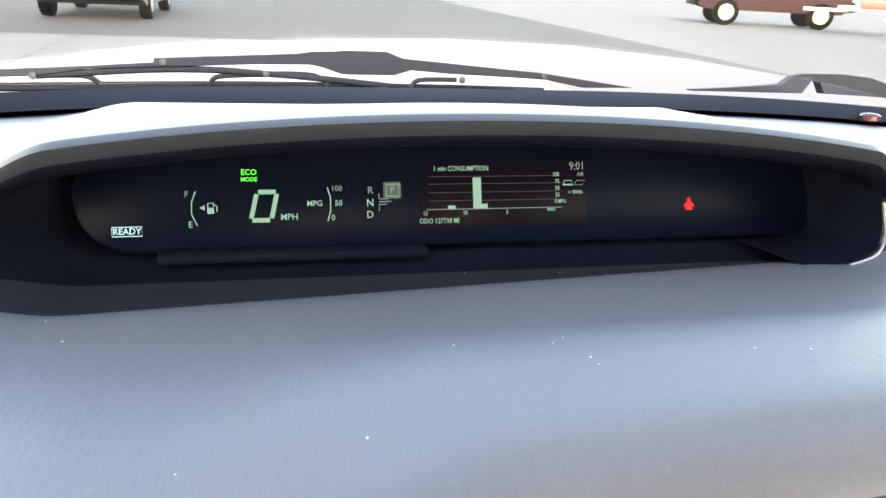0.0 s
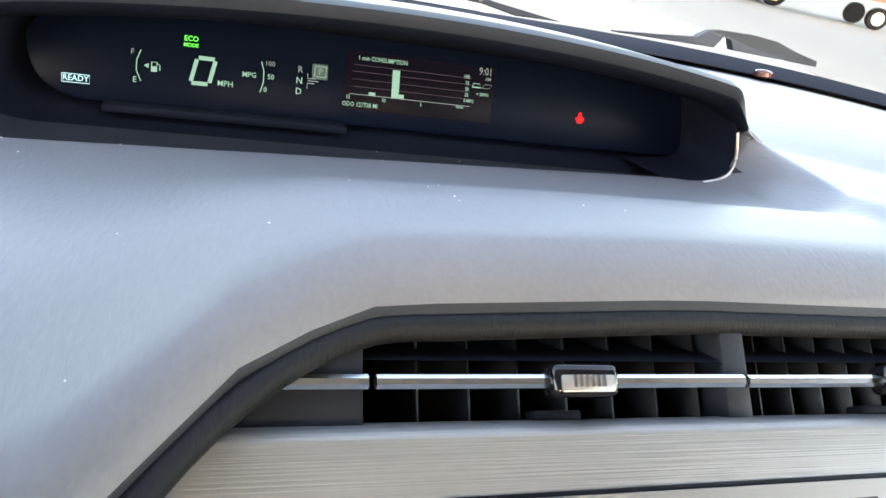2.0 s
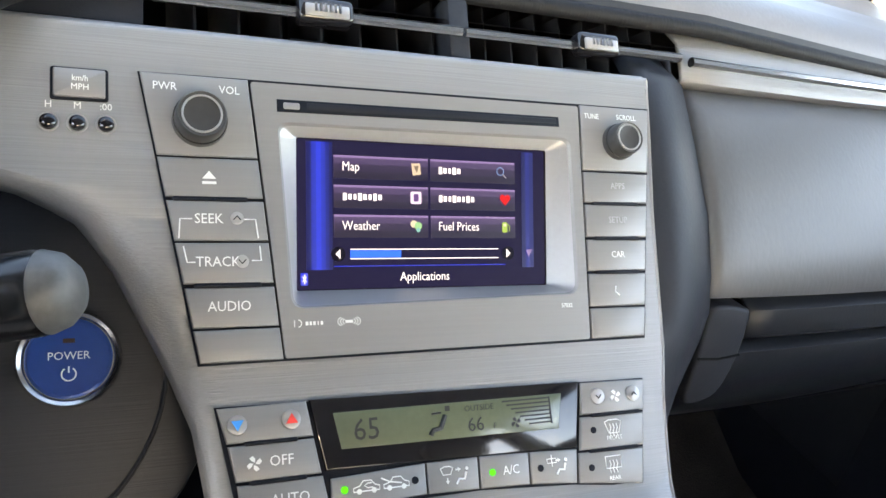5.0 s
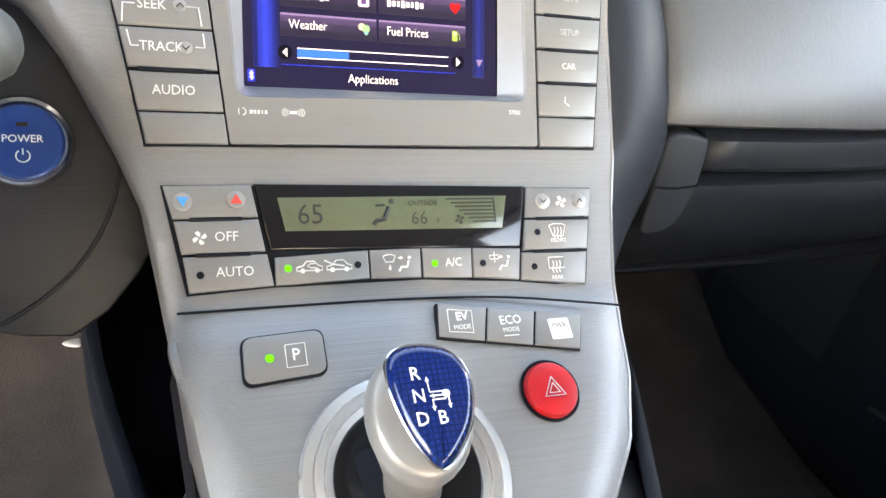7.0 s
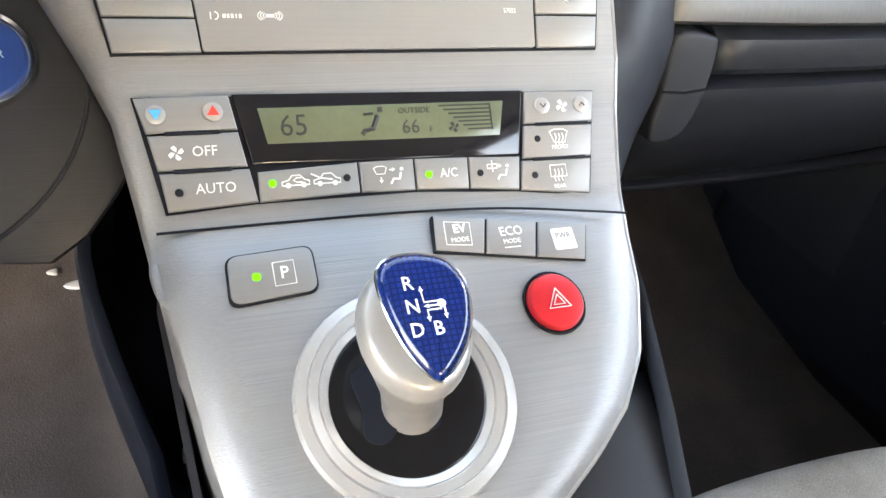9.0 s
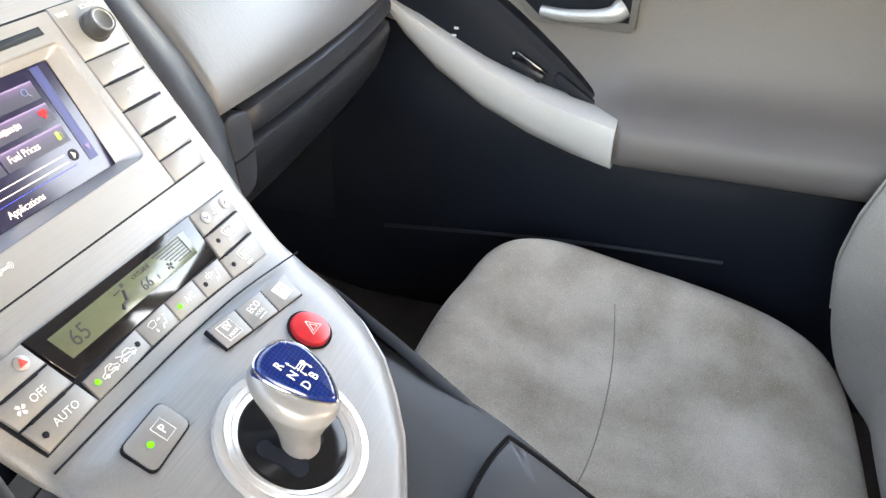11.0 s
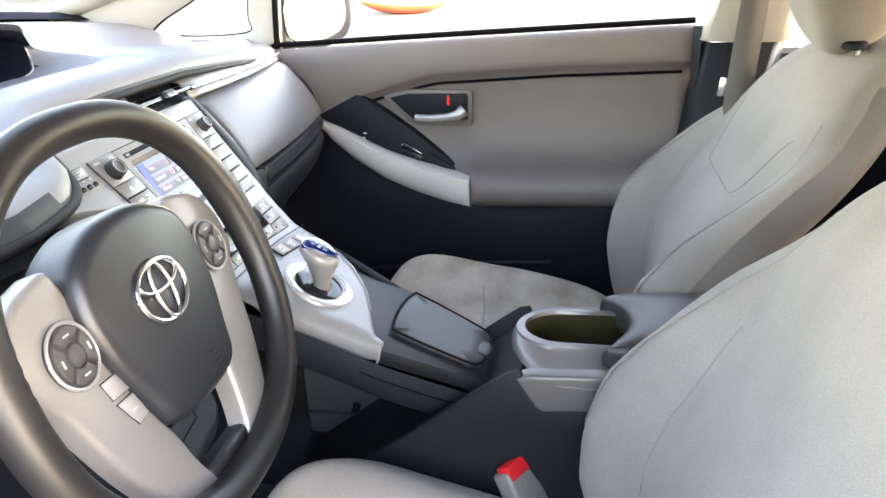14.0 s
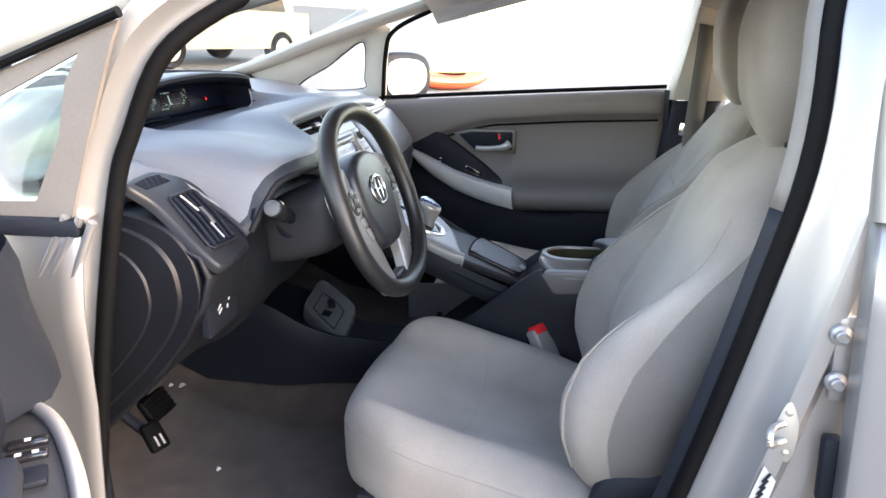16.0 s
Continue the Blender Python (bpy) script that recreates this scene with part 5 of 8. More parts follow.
part("armrest_trim", loft(arm, closed_u=True, caps=True), mat("pale_silver_armrest_paint", (0.50, 0.495, 0.485), 0.33, metal=0.15, coat=0.3, var=0.06, fine=400, bump=0.04), door, "satin silver armrest sweep")
# handle in its recess
HD = DM @ Matrix.Translation((0, 0, -0.010))
recess = part("handle_recess", prism([(0.158, 0.902), (0.10, 0.915), (-0.030, 0.912), (-0.036, 0.905), (-0.034, 0.842), (-0.028, 0.836), (0.10, 0.842), (0.12, 0.865)], 0.02, HD @ Matrix.Translation((0, 0, 0.012)), 0.004), mat("grey_handle_bezel", (0.10, 0.095, 0.092), 0.45, spec=0.4), door, "grey door handle bezel")
part("recess_face", prism([(0.140, 0.898), (0.10, 0.906), (-0.022, 0.905), (-0.026, 0.90), (-0.025, 0.850), (0.09, 0.851), (0.11, 0.868)], 0.004, HD @ Matrix.Translation((0, 0, 0.0135)), 0.001), BLACK, recess)
hp = [HD @ Vector(p) for p in ((0.085, 0.858, 0.020), (0.05, 0.857, 0.026), (0.0, 0.862, 0.028), (-0.018, 0.872, 0.022))]
part("door_handle", tube(spline(hp, 5), [0.007, 0.007, 0.0075, 0.0075, 0.0075, 0.0075, 0.008, 0.008, 0.008, 0.009, 0.010, 0.011, 0.012, 0.013, 0.013, 0.013], 10), SILVER_S, recess, "satin silver pull handle")
part("lock_button", box((0.03, 0.02, 0.01), HD @ pose(-0.005, 0.892, 0.018), 0.003), DARK, recess)
part("lock_flag", box((0.006, 0.020, 0.0105), HD @ pose(0.014, 0.892, 0.018), 0.002), bpy.data.materials["red_release_plastic"], recess, "red unlocked mark")
part("pocket_rim", tube(spline([(0.690, 0.31, 0.4985), (0.690, 0.257, 0.505), (0.690, 0.120, 0.519), (0.690, -0.02, 0.530), (0.690, -0.20, 0.537)], 5), 0.0035, 8), MIDGREY, door, "thin rim of the door pocket")
# black window seal along the sill and edges of the glass
part("window_seal", tube(spline([(0.722, 0.40, 1.008), (0.722, 0.0, 1.022), (0.722, -0.47, 1.036)], 8), 0.006, 8), RUBBER, door)
part("window_seal", tube(spline([(0.722, 0.385, 1.0), (0.702, 0.366, 1.134), (0.688, 0.335, 1.205), (0.665, 0.22, 1.258), (0.63, 0.05, 1.302), (0.61, -0.3, 1.335)], 6), 0.007, 8), RUBBER, door)
part("window_seal", tube(spline([(0.688, -0.475, 0.80), (0.698, -0.492, 1.03), (0.664, -0.535, 1.2), (0.622, -0.57, 1.33)], 6), 0.010, 8), RUBBER, door)
part("door_edge", loft([[(0.68, -0.462, z), (0.665, -0.475, z), (0.70, -0.485, z)] for z in (0.45, 0.7, 0.9, 1.03)]), DARK, door)
rows = [[(0.745, y, z) for y in np.linspace(0.95, -1.6, 8)] for z in (0.30, 0.65, 0.98)]
wall_strip("wall_right", rows, PAINT, "silver painted steel side of the car", "car body", 0.02)

# black panel added over the sunlit side wall, standing for the dark rear footwell
rows = [[(0.722, y, 0.97), (0.700, y, 0.95), (0.690, y, 0.80), (0.680, y, 0.72), (0.700, y, 0.66), (0.705, y, 0.40), (0.700, y, 0.335)] for y in np.linspace(-0.56, -1.45, 8)]
tagged(solid(part("trim_11", loft(rows), BLACK), 0.004), "black panel added over the rear passenger door, standing for the dark footwell", "car door", kind="structure")

# door mirror on the passenger side
mirror = tagged(base("door_mirror", 0.86, 0.42, 1.0), "silver door mirror with dark rim", "mirror")
MU, MV, MC = Vector((0.874, -0.486, 0)), Vector((-0.486, -0.874, 0)), Vector((0.905, 0.368, 1.058))


def mirror_at(u, v, z):
    return MC + MU * u + MV * v + Vector((0, 0, z))


part("mirror_shell", blob(lambda x, y, z: mirror_at(0.104 * x * (1 + 0.15 * y), 0.050 * y - 0.045, 0.068 * z * (1 + 0.12 * y)), 2.6, 12), PAINT, mirror)
part("mirror_rim", blob(lambda x, y, z: mirror_at(0.120 * x, 0.020 * y + 0.006, 0.082 * z * (1 - 0.10 * x)), 3.2, 14), BLACK, mirror)
part("mirror_glass", blob(lambda x, y, z: mirror_at(0.094 * x - 0.006, 0.003 * y + 0.0255, 0.060 * z * (1 - 0.10 * x)), 2.8, 12), mat("mirror_silvering", (0.9, 0.9, 0.9), 0.02, metal=1.0, var=0.01, rvar=0.01), mirror)
part("mirror_foot", box((0.10, 0.05, 0.03), pose(0.79, 0.45, 1.0, 0, -15), 0.01), BLACK, mirror)

# ---- driver's side opening ----
aperture = tagged(base("door_frame", -0.75, 0, 0.4), "silver painted door opening with black rubber seals", "car body", kind="structure")
front_edge = [(-0.62, -0.10, 1.345), (-0.66, 0.03, 1.30), (-0.70, 0.14, 1.25), (-0.735, 0.222, 1.19), (-0.745, 0.277, 1.09), (-0.75, 0.305, 1.02), (-0.752, 0.350, 0.84), (-0.752, 0.388, 0.65), (-0.752, 0.415, 0.50), (-0.752, 0.405, 0.42)]
rear_edge = [(-0.62, -0.10, 1.345), (-0.63, -0.40, 1.36), (-0.67, -0.545, 1.30), (-0.715, -0.548, 1.20), (-0.74, -0.535, 1.06), (-0.748, -0.495, 0.90), (-0.75, -0.445, 0.72), (-0.75, -0.40, 0.58), (-0.75, -0.34, 0.44)]
part("door_seal", tube(spline(front_edge, 5), 0.0115, 12), RUBBER, aperture, "black rubber door seal")
part("door_seal", tube(spline(rear_edge, 5), 0.011, 12), RUBBER, aperture, "black rubber door seal")


def post_skin(path):
    """The broad centre pillar: a flat strip, a pressed fold and a sunken outer band."""
    pts = spline(path, 5)
    rows_ = []
    for i, p in enumerate(pts):
        d = (pts[min(i + 1, len(pts) - 1)] - pts[max(i - 1, 0)]).normalized()
        s_ = Vector((0, d.z, -d.y)).normalized()
        o = Vector((-1, 0, 0))
        rows_.append([p + s_ * a + o * h for a, h in ((0.002, 0.0), (0.012, 0.008), (0.030, 0.014), (0.048, 0.020), (0.056, 0.030), (0.060, 0.035), (0.070, 0.037), (0.080, 0.036), (0.086, 0.030), (0.092, 0.022), (0.115, 0.020), (0.150, 0.018))])
    return loft(rows_)


def flange(path, wide, turn):
    """Painted metal running along the opening, stepping outwards."""
    pts = spline(path, 5)
    rows_ = []
    for i, p in enumerate(pts):
        d = (pts[min(i + 1, len(pts) - 1)] - pts[max(i - 1, 0)]).normalized()
        s_ = Vector((0, -d.z, d.y)).normalized() * turn
        o = Vector((-1, 0, 0))
        rows_.append([p + s_ * 0.002 + o * 0.0, p + s_ * 0.018 + o * 0.004, p + s_ * wide * 0.4 + o * 0.010, p + s_ * wide * 0.55 + o * 0.03, p + s_ * wide * 0.9 + o * 0.036, p + s_ * wide + o * 0.028])
    return loft(rows_)


solid(part("front_pillar", flange(front_edge[1:], 0.060, 1), PAINT, aperture, "silver painted front pillar"), 0.004)
solid(part("centre_pillar", post_skin(rear_edge[1:]), PAINT, aperture, "silver painted centre pillar"), 0.004)
for low, high, trim_mat, words_ in ((0.3, 1.02, DARK, "dark lower inner trim of the centre pillar"), (1.0, 1.4, mat("grey_beige_pillar_trim", (0.12, 0.113, 0.106), 0.6), "grey-beige upper inner trim of the centre pillar")):
    rows = []
    for p in spline(rear_edge[1:], 6):
        if low <= p.z <= high:
            rows.append([p + Vector((0.004, 0.004, 0)), p + Vector((0.030, 0.016, 0)), p + Vector((0.075, 0.0, 0)), p + Vector((0.11, -0.08, 0)), p + Vector((0.15, -0.30, 0))])
    solid(part("inner_pillar_trim", loft(rows), trim_mat, aperture, words_), 0.004)
part("sill", box((0.10, 1.0, 0.10), pose(-0.76, -0.05, 0.345), 0.02, 3), PAINT, aperture)

# ---- fittings of the centre stack ----
WHITE = bpy.data.materials["white_print"]
BUTTON = mat("grey_button_plastic", (0.215, 0.213, 0.210), 0.40, metal=0.25, var=0.06, fine=260, bump=0.10, stretch=(0.06, 3, 3))
DIM = mat("faded_print", (0.40, 0.40, 0.40), 0.6, var=0.03)
LED = glow("green_led", (0.03, 0.80, 0.03), 0.75)
K = frame_at((0, 0.07, 0.7935), (0, 0.886, 0.463))


def mm(pts):
    return [(x / 1000, y / 1000) for x, y in pts]


def plate(name, frame_, pts, lift, material, parent, label="", bevel=0.0008, depth=0.004, seg=2):
    return part(name, prism(mm(pts), depth, frame_ @ Matrix.Translation((0, 0, lift)), bevel, seg), material, parent, label)


def quad(x0, y0, x1, y1, r=0.8):
    return [(a * 1000, b_ * 1000) for a, b_ in rrect(x0 / 1000, y0 / 1000, x1 / 1000, y1 / 1000, r / 1000, 3)]


def words(text, frame_, u, v, size, material, parent, lift=0.0, wide=1.0, bold=0.0, align="CENTER"):
    """Raised print: text centred on (u, v) millimetres, capitals size millimetres high."""
    cu = bpy.data.curves.new("print", "FONT")
    cu.body, cu.align_x, cu.align_y = text, align, "CENTER"
    cu.size = size / 1000 / 0.70
    cu.extrude, cu.offset, cu.resolution_u = 0.00008, bold / 1000, 2
    tmp = bpy.data.objects.new("print", cu)
    scene.collection.objects.link(tmp)
    me = bpy.data.meshes.new_from_object(tmp.evaluated_get(bpy.context.evaluated_depsgraph_get()))
    bpy.data.objects.remove(tmp)
    bpy.data.curves.remove(cu)
    me.transform(frame_ @ Matrix.Translation((u / 1000, v / 1000, lift)) @ Matrix.Diagonal((wide, 1, 1, 1)))
    me.materials.clear()
    me.materials.append(material)
    ob = new("lettering", me)
    ob.parent = parent
    ob.matrix_parent_inverse = PLACE[parent].inverted()
    PLACE[ob] = Matrix()
    return ob


def mark(frame_, u, v, w, h, material, parent, lift=0.0, turn=0.0, name="mark"):
    return part(name, box((w / 1000, h / 1000, 0.0002), frame_ @ pose(u / 1000, v / 1000, lift, 0, 0, turn)), material, parent)


def stroke(frame_, pts, w, material, parent, lift=0.0, name="icon"):
    """A thin raised line, in millimetres."""
    return part(name, tube([frame_ @ Vector((x / 1000, y / 1000, lift)) for x, y in pts], w / 2000, 5, flat=1.0), material, parent)


# radio: black gap, plates and buttons standing a little proud
radio = tagged(base("car_radio", 0, 0.24, 0.93), "silver car radio with touch screen, two knobs and side buttons", "radio")
part("gap_plate", loft([[R @ Vector((x / 1000, y / 1000, z)) for x, y in pts] for pts, z in (([(-139.5, 64.5), (133.5, 66.5), (115.5, -63.5), (-116.5, -64.5)], -0.002), ([(-139.5, 64.5), (133.5, 66.5), (115.5, -63.5), (-116.5, -64.5)], 0.0008), ([(-88, 60), (81, 61), (76.5, -59), (-77, -60)], 0.0008))], closed_u=True), BLACK, radio)


def left_at(v):
    return -138.6 + (64 - v) * 0.180


def leftin_at(v):
    return -92.6 + (64 - v) * 0.096


def right_at(v):
    return 132.4 - (66 - v) * 0.1395


def rightin_at(v):
    return 85.6 - (64 - v) * 0.042


cen = [(-91.5, 63.2), (84.8, 64.2), (79.5, -62.3), (-79.6, -63.2)]
bez = [(-80, 45), (78, 46), (75, -38.5), (-76, -41.5)]
def four(pts, r, n=4):
    """Rounded corners on a four-sided outline."""
    out = []
    for i, p in enumerate(pts):
        a, c = Vector((*pts[i - 1], 0)), Vector((*pts[(i + 1) % 4], 0))
        p = Vector((*p, 0))
        d0, d1 = (a - p).normalized() * r, (c - p).normalized() * r
        for k in range(n + 1):
            t = k / n
            q = (p + d0) * (1 - t) ** 2 + p * 2 * t * (1 - t) + (p + d1) * t * t
            out.append((q.x, q.y))
    return out


SCRW, SCRH = 0.134, 0.0717
SCR = frame_at(R @ Vector((-0.0025, 0.0040, -0.0085)), Vector(R.to_3x3() @ Vector((0, 0.071, 0.0098))))
scr_corner = [R.inverted() @ (SCR @ Vector((sx * SCRW / 2 * 1.01, sy * SCRH / 2 * 1.01, 0.0006))) for sx, sy in ((-1, 1), (1, 1), (1, -1), (-1, -1))]
oc, ic = four(cen, 1.5), four(bez, 6)
sc = four([(p.x * 1000, p.y * 1000) for p in scr_corner], 1.0)
zs = [p.z for p in scr_corner]
rows = [[R @ Vector((x / 1000, y / 1000, 0.0008)) for x, y in oc], [R @ Vector((x / 1000, y / 1000, 0.0026)) for x, y in oc],
        [R @ Vector((x / 1000, y / 1000, 0.0026)) for x, y in four(bez, 6)], [R @ Vector((x * 0.985 / 1000, y * 0.975 / 1000, 0.0012)) for x, y in ic],
        [R @ Vector((x / 1000, y / 1000, zs[0] if y > 0 else zs[2])) for x, y in sc]]
part("screen_bezel", loft(rows[3:], closed_u=True), SILVER_S, radio, "pale sunken bezel round the screen", 30)
part("face_plate", loft(rows[:4], closed_u=True), BUTTON, radio, "grey brushed radio face", 30)
slot = plate("disc_slot", R, [(-80, 56), (72, 57.5), (72, 51.5), (-80, 49.5)], 0.0030, BLACK, radio, "black disc slot")
plate("slot_lip", R, [(-66, 55), (70, 56.3), (70, 53), (-66, 51)], 0.0034, DARK, slot)
plate("slot_lamp", R, quad(-77, 51, -69, 54.5), 0.0034, BUTTON, slot)
for (a, b_) in ((64, 27.3), (26.3, 8.8), (7.2, -10.5), (-11.5, -29.3), (-31.2, -48.5), (-49.5, -63.4)):
    plate("button_plate", R, [(left_at(a), a), (leftin_at(a), a), (leftin_at(b_), b_), (left_at(b_), b_)], 0.0026, BUTTON, radio)
for (a, b_) in ((65.3, 28.6), (27.5, 10.8), (9.4, -8.2), (-9.8, -26.6), (-28.2, -45.6), (-46.6, -62.3)):
    plate("button_plate", R, [(rightin_at(a) + 0.8, a), (right_at(a), a), (right_at(b_), b_), (rightin_at(b_) + 0.8, b_)], 0.0026, BUTTON, radio)
for u0, u1, v in ((-126, -94, 8), (-118, -89, -30.2)):
    plate("gap_slot", R, quad(u0, v - 1.1, u1, v + 1.1, 1), 0.0031, BLACK, radio)
for u0, u1, v in ((89, 119, 10.1), (88, 117, -9), (87, 115, -27.4)):
    plate("gap_slot", R, quad(u0, v - 1.0, u1, v + 1.0, 0.9), 0.0031, BLACK, radio)
for u, v, r in ((-114, 43, 11.0), (109, 45, 9.4)):
    kn = part("knob", lathe([(r * 1.08 / 1000, 0.002), (r * 1.06 / 1000, 0.006), (r / 1000, 0.006), (r * 0.97 / 1000, 0.0120), (r * 0.90 / 1000, 0.0138), (r * 0.80 / 1000, 0.0133), (r * 0.2 / 1000, 0.0131)], R @ Matrix.Translation((u / 1000, v / 1000, 0)), 44), mat("dark_satin_knob", (0.035, 0.035, 0.035), 0.42, spec=0.35), radio, "dark round knob with a bright ring")
    part("knob_ring", tube([R @ Vector((u / 1000 + r * 0.74 / 1000 * math.cos(t), v / 1000 + r * 0.74 / 1000 * math.sin(t), 0.0134)) for t in np.linspace(0, 2 * math.pi, 40, endpoint=False)], 0.0005, 6, closed=True), SILVER_S, kn)
for s, u, v, h in (("PWR", -128.5, 58, 3.6), ("VOL", -101, 58, 3.6), ("SEEK", -111, -1, 4.4), ("TRACK", -107.5, -20, 4.4), ("AUDIO", -103, -39.5, 4.4)):
    words(s, R, u, v, h, WHITE, radio, 0.0028, 0.92)
for s, u, v, h in (("TUNE", 93, 59, 2.9), ("SCROLL", 116, 59.5, 2.9), ("APPS", 106, 20, 3.4), ("SETUP", 104, 1, 3.4), ("CAR", 102, -18, 3.4)):
    words(s, R, u, v, h, DIM if s in ("APPS", "SETUP") else WHITE, radio, 0.0028, 0.9)
words("57032", R, 67, -44.5, 2.2, WHITE, radio, 0.0028, 0.85)
stroke(R, [(98.5, -35), (98, -38), (100.5, -40)], 0.9, WHITE, radio, 0.0028)
plate("eject_mark", R, [(-113.5, 17), (-107.5, 17), (-110.5, 20.5)], 0.0028, WHITE, radio, bevel=0, depth=0.0003)
mark(R, -110.5, 15.2, 6, 1.2, WHITE, radio, 0.0028)
for pts in ([(-118, -1), (-123, -1), (-123.5, -9.5)], [(-121.8, -13), (-120.3, -20), (-117, -20)], [(-96, -1), (-91, -1), (-90, -9.5)], [(-89.5, -13), (-89, -19.5), (-93, -19.5)]):
    stroke(R, pts, 0.7, WHITE, radio, 0.0028)
for v, d in ((-0.5, 1), (-19.8, -1)):
    plate("seek_dimple", R, [(-99 + 3.1 * math.cos(t) if v > -5 else -97.2 + 3.1 * math.cos(t), v + 3.1 * math.sin(t)) for t in np.linspace(0, 2 * math.pi, 20, endpoint=False)], 0.0030, SILVER_S, radio)
    cx = -99 if v > -5 else -97.2
    stroke(R, [(cx - 1.6, v - 0.8 * d), (cx, v + 1.0 * d), (cx + 1.6, v - 0.8 * d)], 0.5, DARK, radio, 0.0032)
# maker's marks as plain bars
stroke(R, [(-75.2, -46.6), (-75.2, -49.6)], 0.5, WHITE, radio, 0.0027)
stroke(R, [(-73.6 + 1.6 * math.cos(t), -48.1 + 1.6 * math.sin(t)) for t in np.linspace(-1.5, 1.5, 10)], 0.5, WHITE, radio, 0.0027)
for k, w in enumerate((1.3, 1.0, 1.1, 0.5, 1.1)):
    mark(R, -69.6 + 1.7 * k, -48.2, w, 1.7, WHITE, radio, 0.0028)
for side in (-1, 1):
    for r in (3.0, 4.2, 5.4):
        stroke(R, [(-50 + side * r * math.cos(t), -48 + 0.5 * r * math.sin(t)) for t in np.linspace(-0.8, 0.8, 7)], 0.35, WHITE, radio, 0.0027)
mark(R, -50, -48, 3.6, 1.3, WHITE, radio, 0.0028)

# touch screen
screen = part("screen", prism(rrect(-SCRW / 2, -SCRH / 2, SCRW / 2, SCRH / 2, 0.001), 0.003, SCR), glow("screen_backlight", (0.008, 0.008, 0.030), 1.0, 0.5), radio, "lit touch screen with menu buttons")
screen.data.materials[0].node_tree.nodes["Principled BSDF"].inputs["Roughness"].default_value = 0.13
BLUE_ = glow("screen_blue", (0.006, 0.025, 0.50), 0.85, 0.4)
PURP_HI = glow("screen_button_edge", (0.20, 0.15, 0.36), 0.7, 0.4)
LIT = glow("screen_white", (0.80, 0.83, 0.92), 1.0)
SKYB = glow("screen_bar_blue", (0.008, 0.10, 0.70), 1.1)


def sm(a, b_):
    return ((a - 0.5) * SCRW * 1000, (b_ - 0.5) * SCRH * 1000)


def on_screen(name, a0, b0, a1, b1, material, lift=0.0004, r=0.3):
    x0, y0 = sm(a0, b0)
    x1, y1 = sm(a1, b1)
    return part(name, prism(mm(quad(x0, y0, x1, y1, r)), 0.0002, SCR @ Matrix.Translation((0, 0, lift))), material, screen)


# blue borders, brightest in the middle of each
for k, (a0, a1, c) in enumerate(((0.030, 0.048, 0.14), (0.048, 0.066, 0.60), (0.066, 0.084, 1.0), (0.084, 0.100, 0.62), (0.100, 0.114, 0.30), (0.114, 0.126, 0.12), (0.895, 0.912, 0.10), (0.912, 0.930, 0.30), (0.930, 0.948, 0.16))):
    on_screen("screen_strip", a0, 0.13, a1, 0.985, glow("screen_blue_%s" % "abcdefghi"[k], (0.006 * c + 0.003, 0.028 * c + 0.003, 0.52 * c + 0.01), 0.85, 0.4), 0.0004, 0)
on_screen("screen_strip", 0.13, 0.150, 0.82, 0.156, BLUE_)
BUTTON_BANDS = ((0.0, 0.30, glow("screen_button_low", (0.010, 0.009, 0.026), 1.0, 0.4)), (0.30, 0.62, glow("screen_button_mid", (0.018, 0.014, 0.042), 1.0, 0.4)), (0.62, 0.88, glow("screen_button_top", (0.040, 0.030, 0.085), 1.0, 0.4)))
for (b0, b1), names in (((0.745, 0.905), ("Map", None)), ((0.545, 0.705), (None, None)), ((0.345, 0.505), ("Weather", "Fuel Prices"))):
    for (a0, a1), s in (((0.13, 0.495), names[0]), ((0.505, 0.865), names[1])):
        for lo, hi, m_ in BUTTON_BANDS:
            on_screen("menu_button", a0, b0 + (b1 - b0) * lo, a1, b0 + (b1 - b0) * hi, m_, 0.0004, 0)
        on_screen("button_edge", a0, b0 + (b1 - b0) * 0.88, a1, b1 - 0.004, PURP_HI, 0.0004, 0)
        u, v = sm(a0 + 0.03, (b0 + b1) / 2)
        if s:
            words(s, SCR, u, v, 4.5, LIT, screen, 0.0007, 0.82, -0.06, "LEFT")
        else:
            for k, w in enumerate((2.2, 2.2, 1.6, 2.4, 2.2, 1.8, 2.0, 2.2)[:8 if b0 < 0.7 else 5]):
                mark(SCR, u + 1.4 + 2.55 * k, v - 0.2, w * 0.8, 2.6 + 0.9 * (k % 3 == 0), LIT, screen, 0.0007)


def icon_glow(name, color):
    return glow("icon_" + name, color, 0.75)


def ring(u, v, r, n=18):
    return [(u + r * math.cos(t), v + r * math.sin(t)) for t in np.linspace(0, 2 * math.pi, n, endpoint=False)]


def icon(pts, material, lift=0.0008):
    plate("menu_icon", SCR, pts, lift, material, screen, bevel=0, depth=0.0002)


u, v = sm(0.445, 0.825)
icon([(u - 2.4, v + 2.8), (u + 2.2, v + 3.0), (u + 2.8, v - 2.6), (u - 1.6, v - 3.2)], icon_glow("paper", (0.50, 0.44, 0.36)))
icon([(u - 1.2, v + 1.6), (u + 1.4, v + 1.8), (u + 1.0, v - 0.4), (u + 0.4, v - 1.8), (u - 0.4, v - 0.2)], icon_glow("land", (0.16, 0.14, 0.12)), 0.0010)
u, v = sm(0.80, 0.825)
stroke(SCR, ring(u, v + 0.6, 2.0) + [(u + 2.0, v + 0.6)], 0.5, icon_glow("lens_blue", (0.12, 0.22, 0.45)), screen, 0.0008)
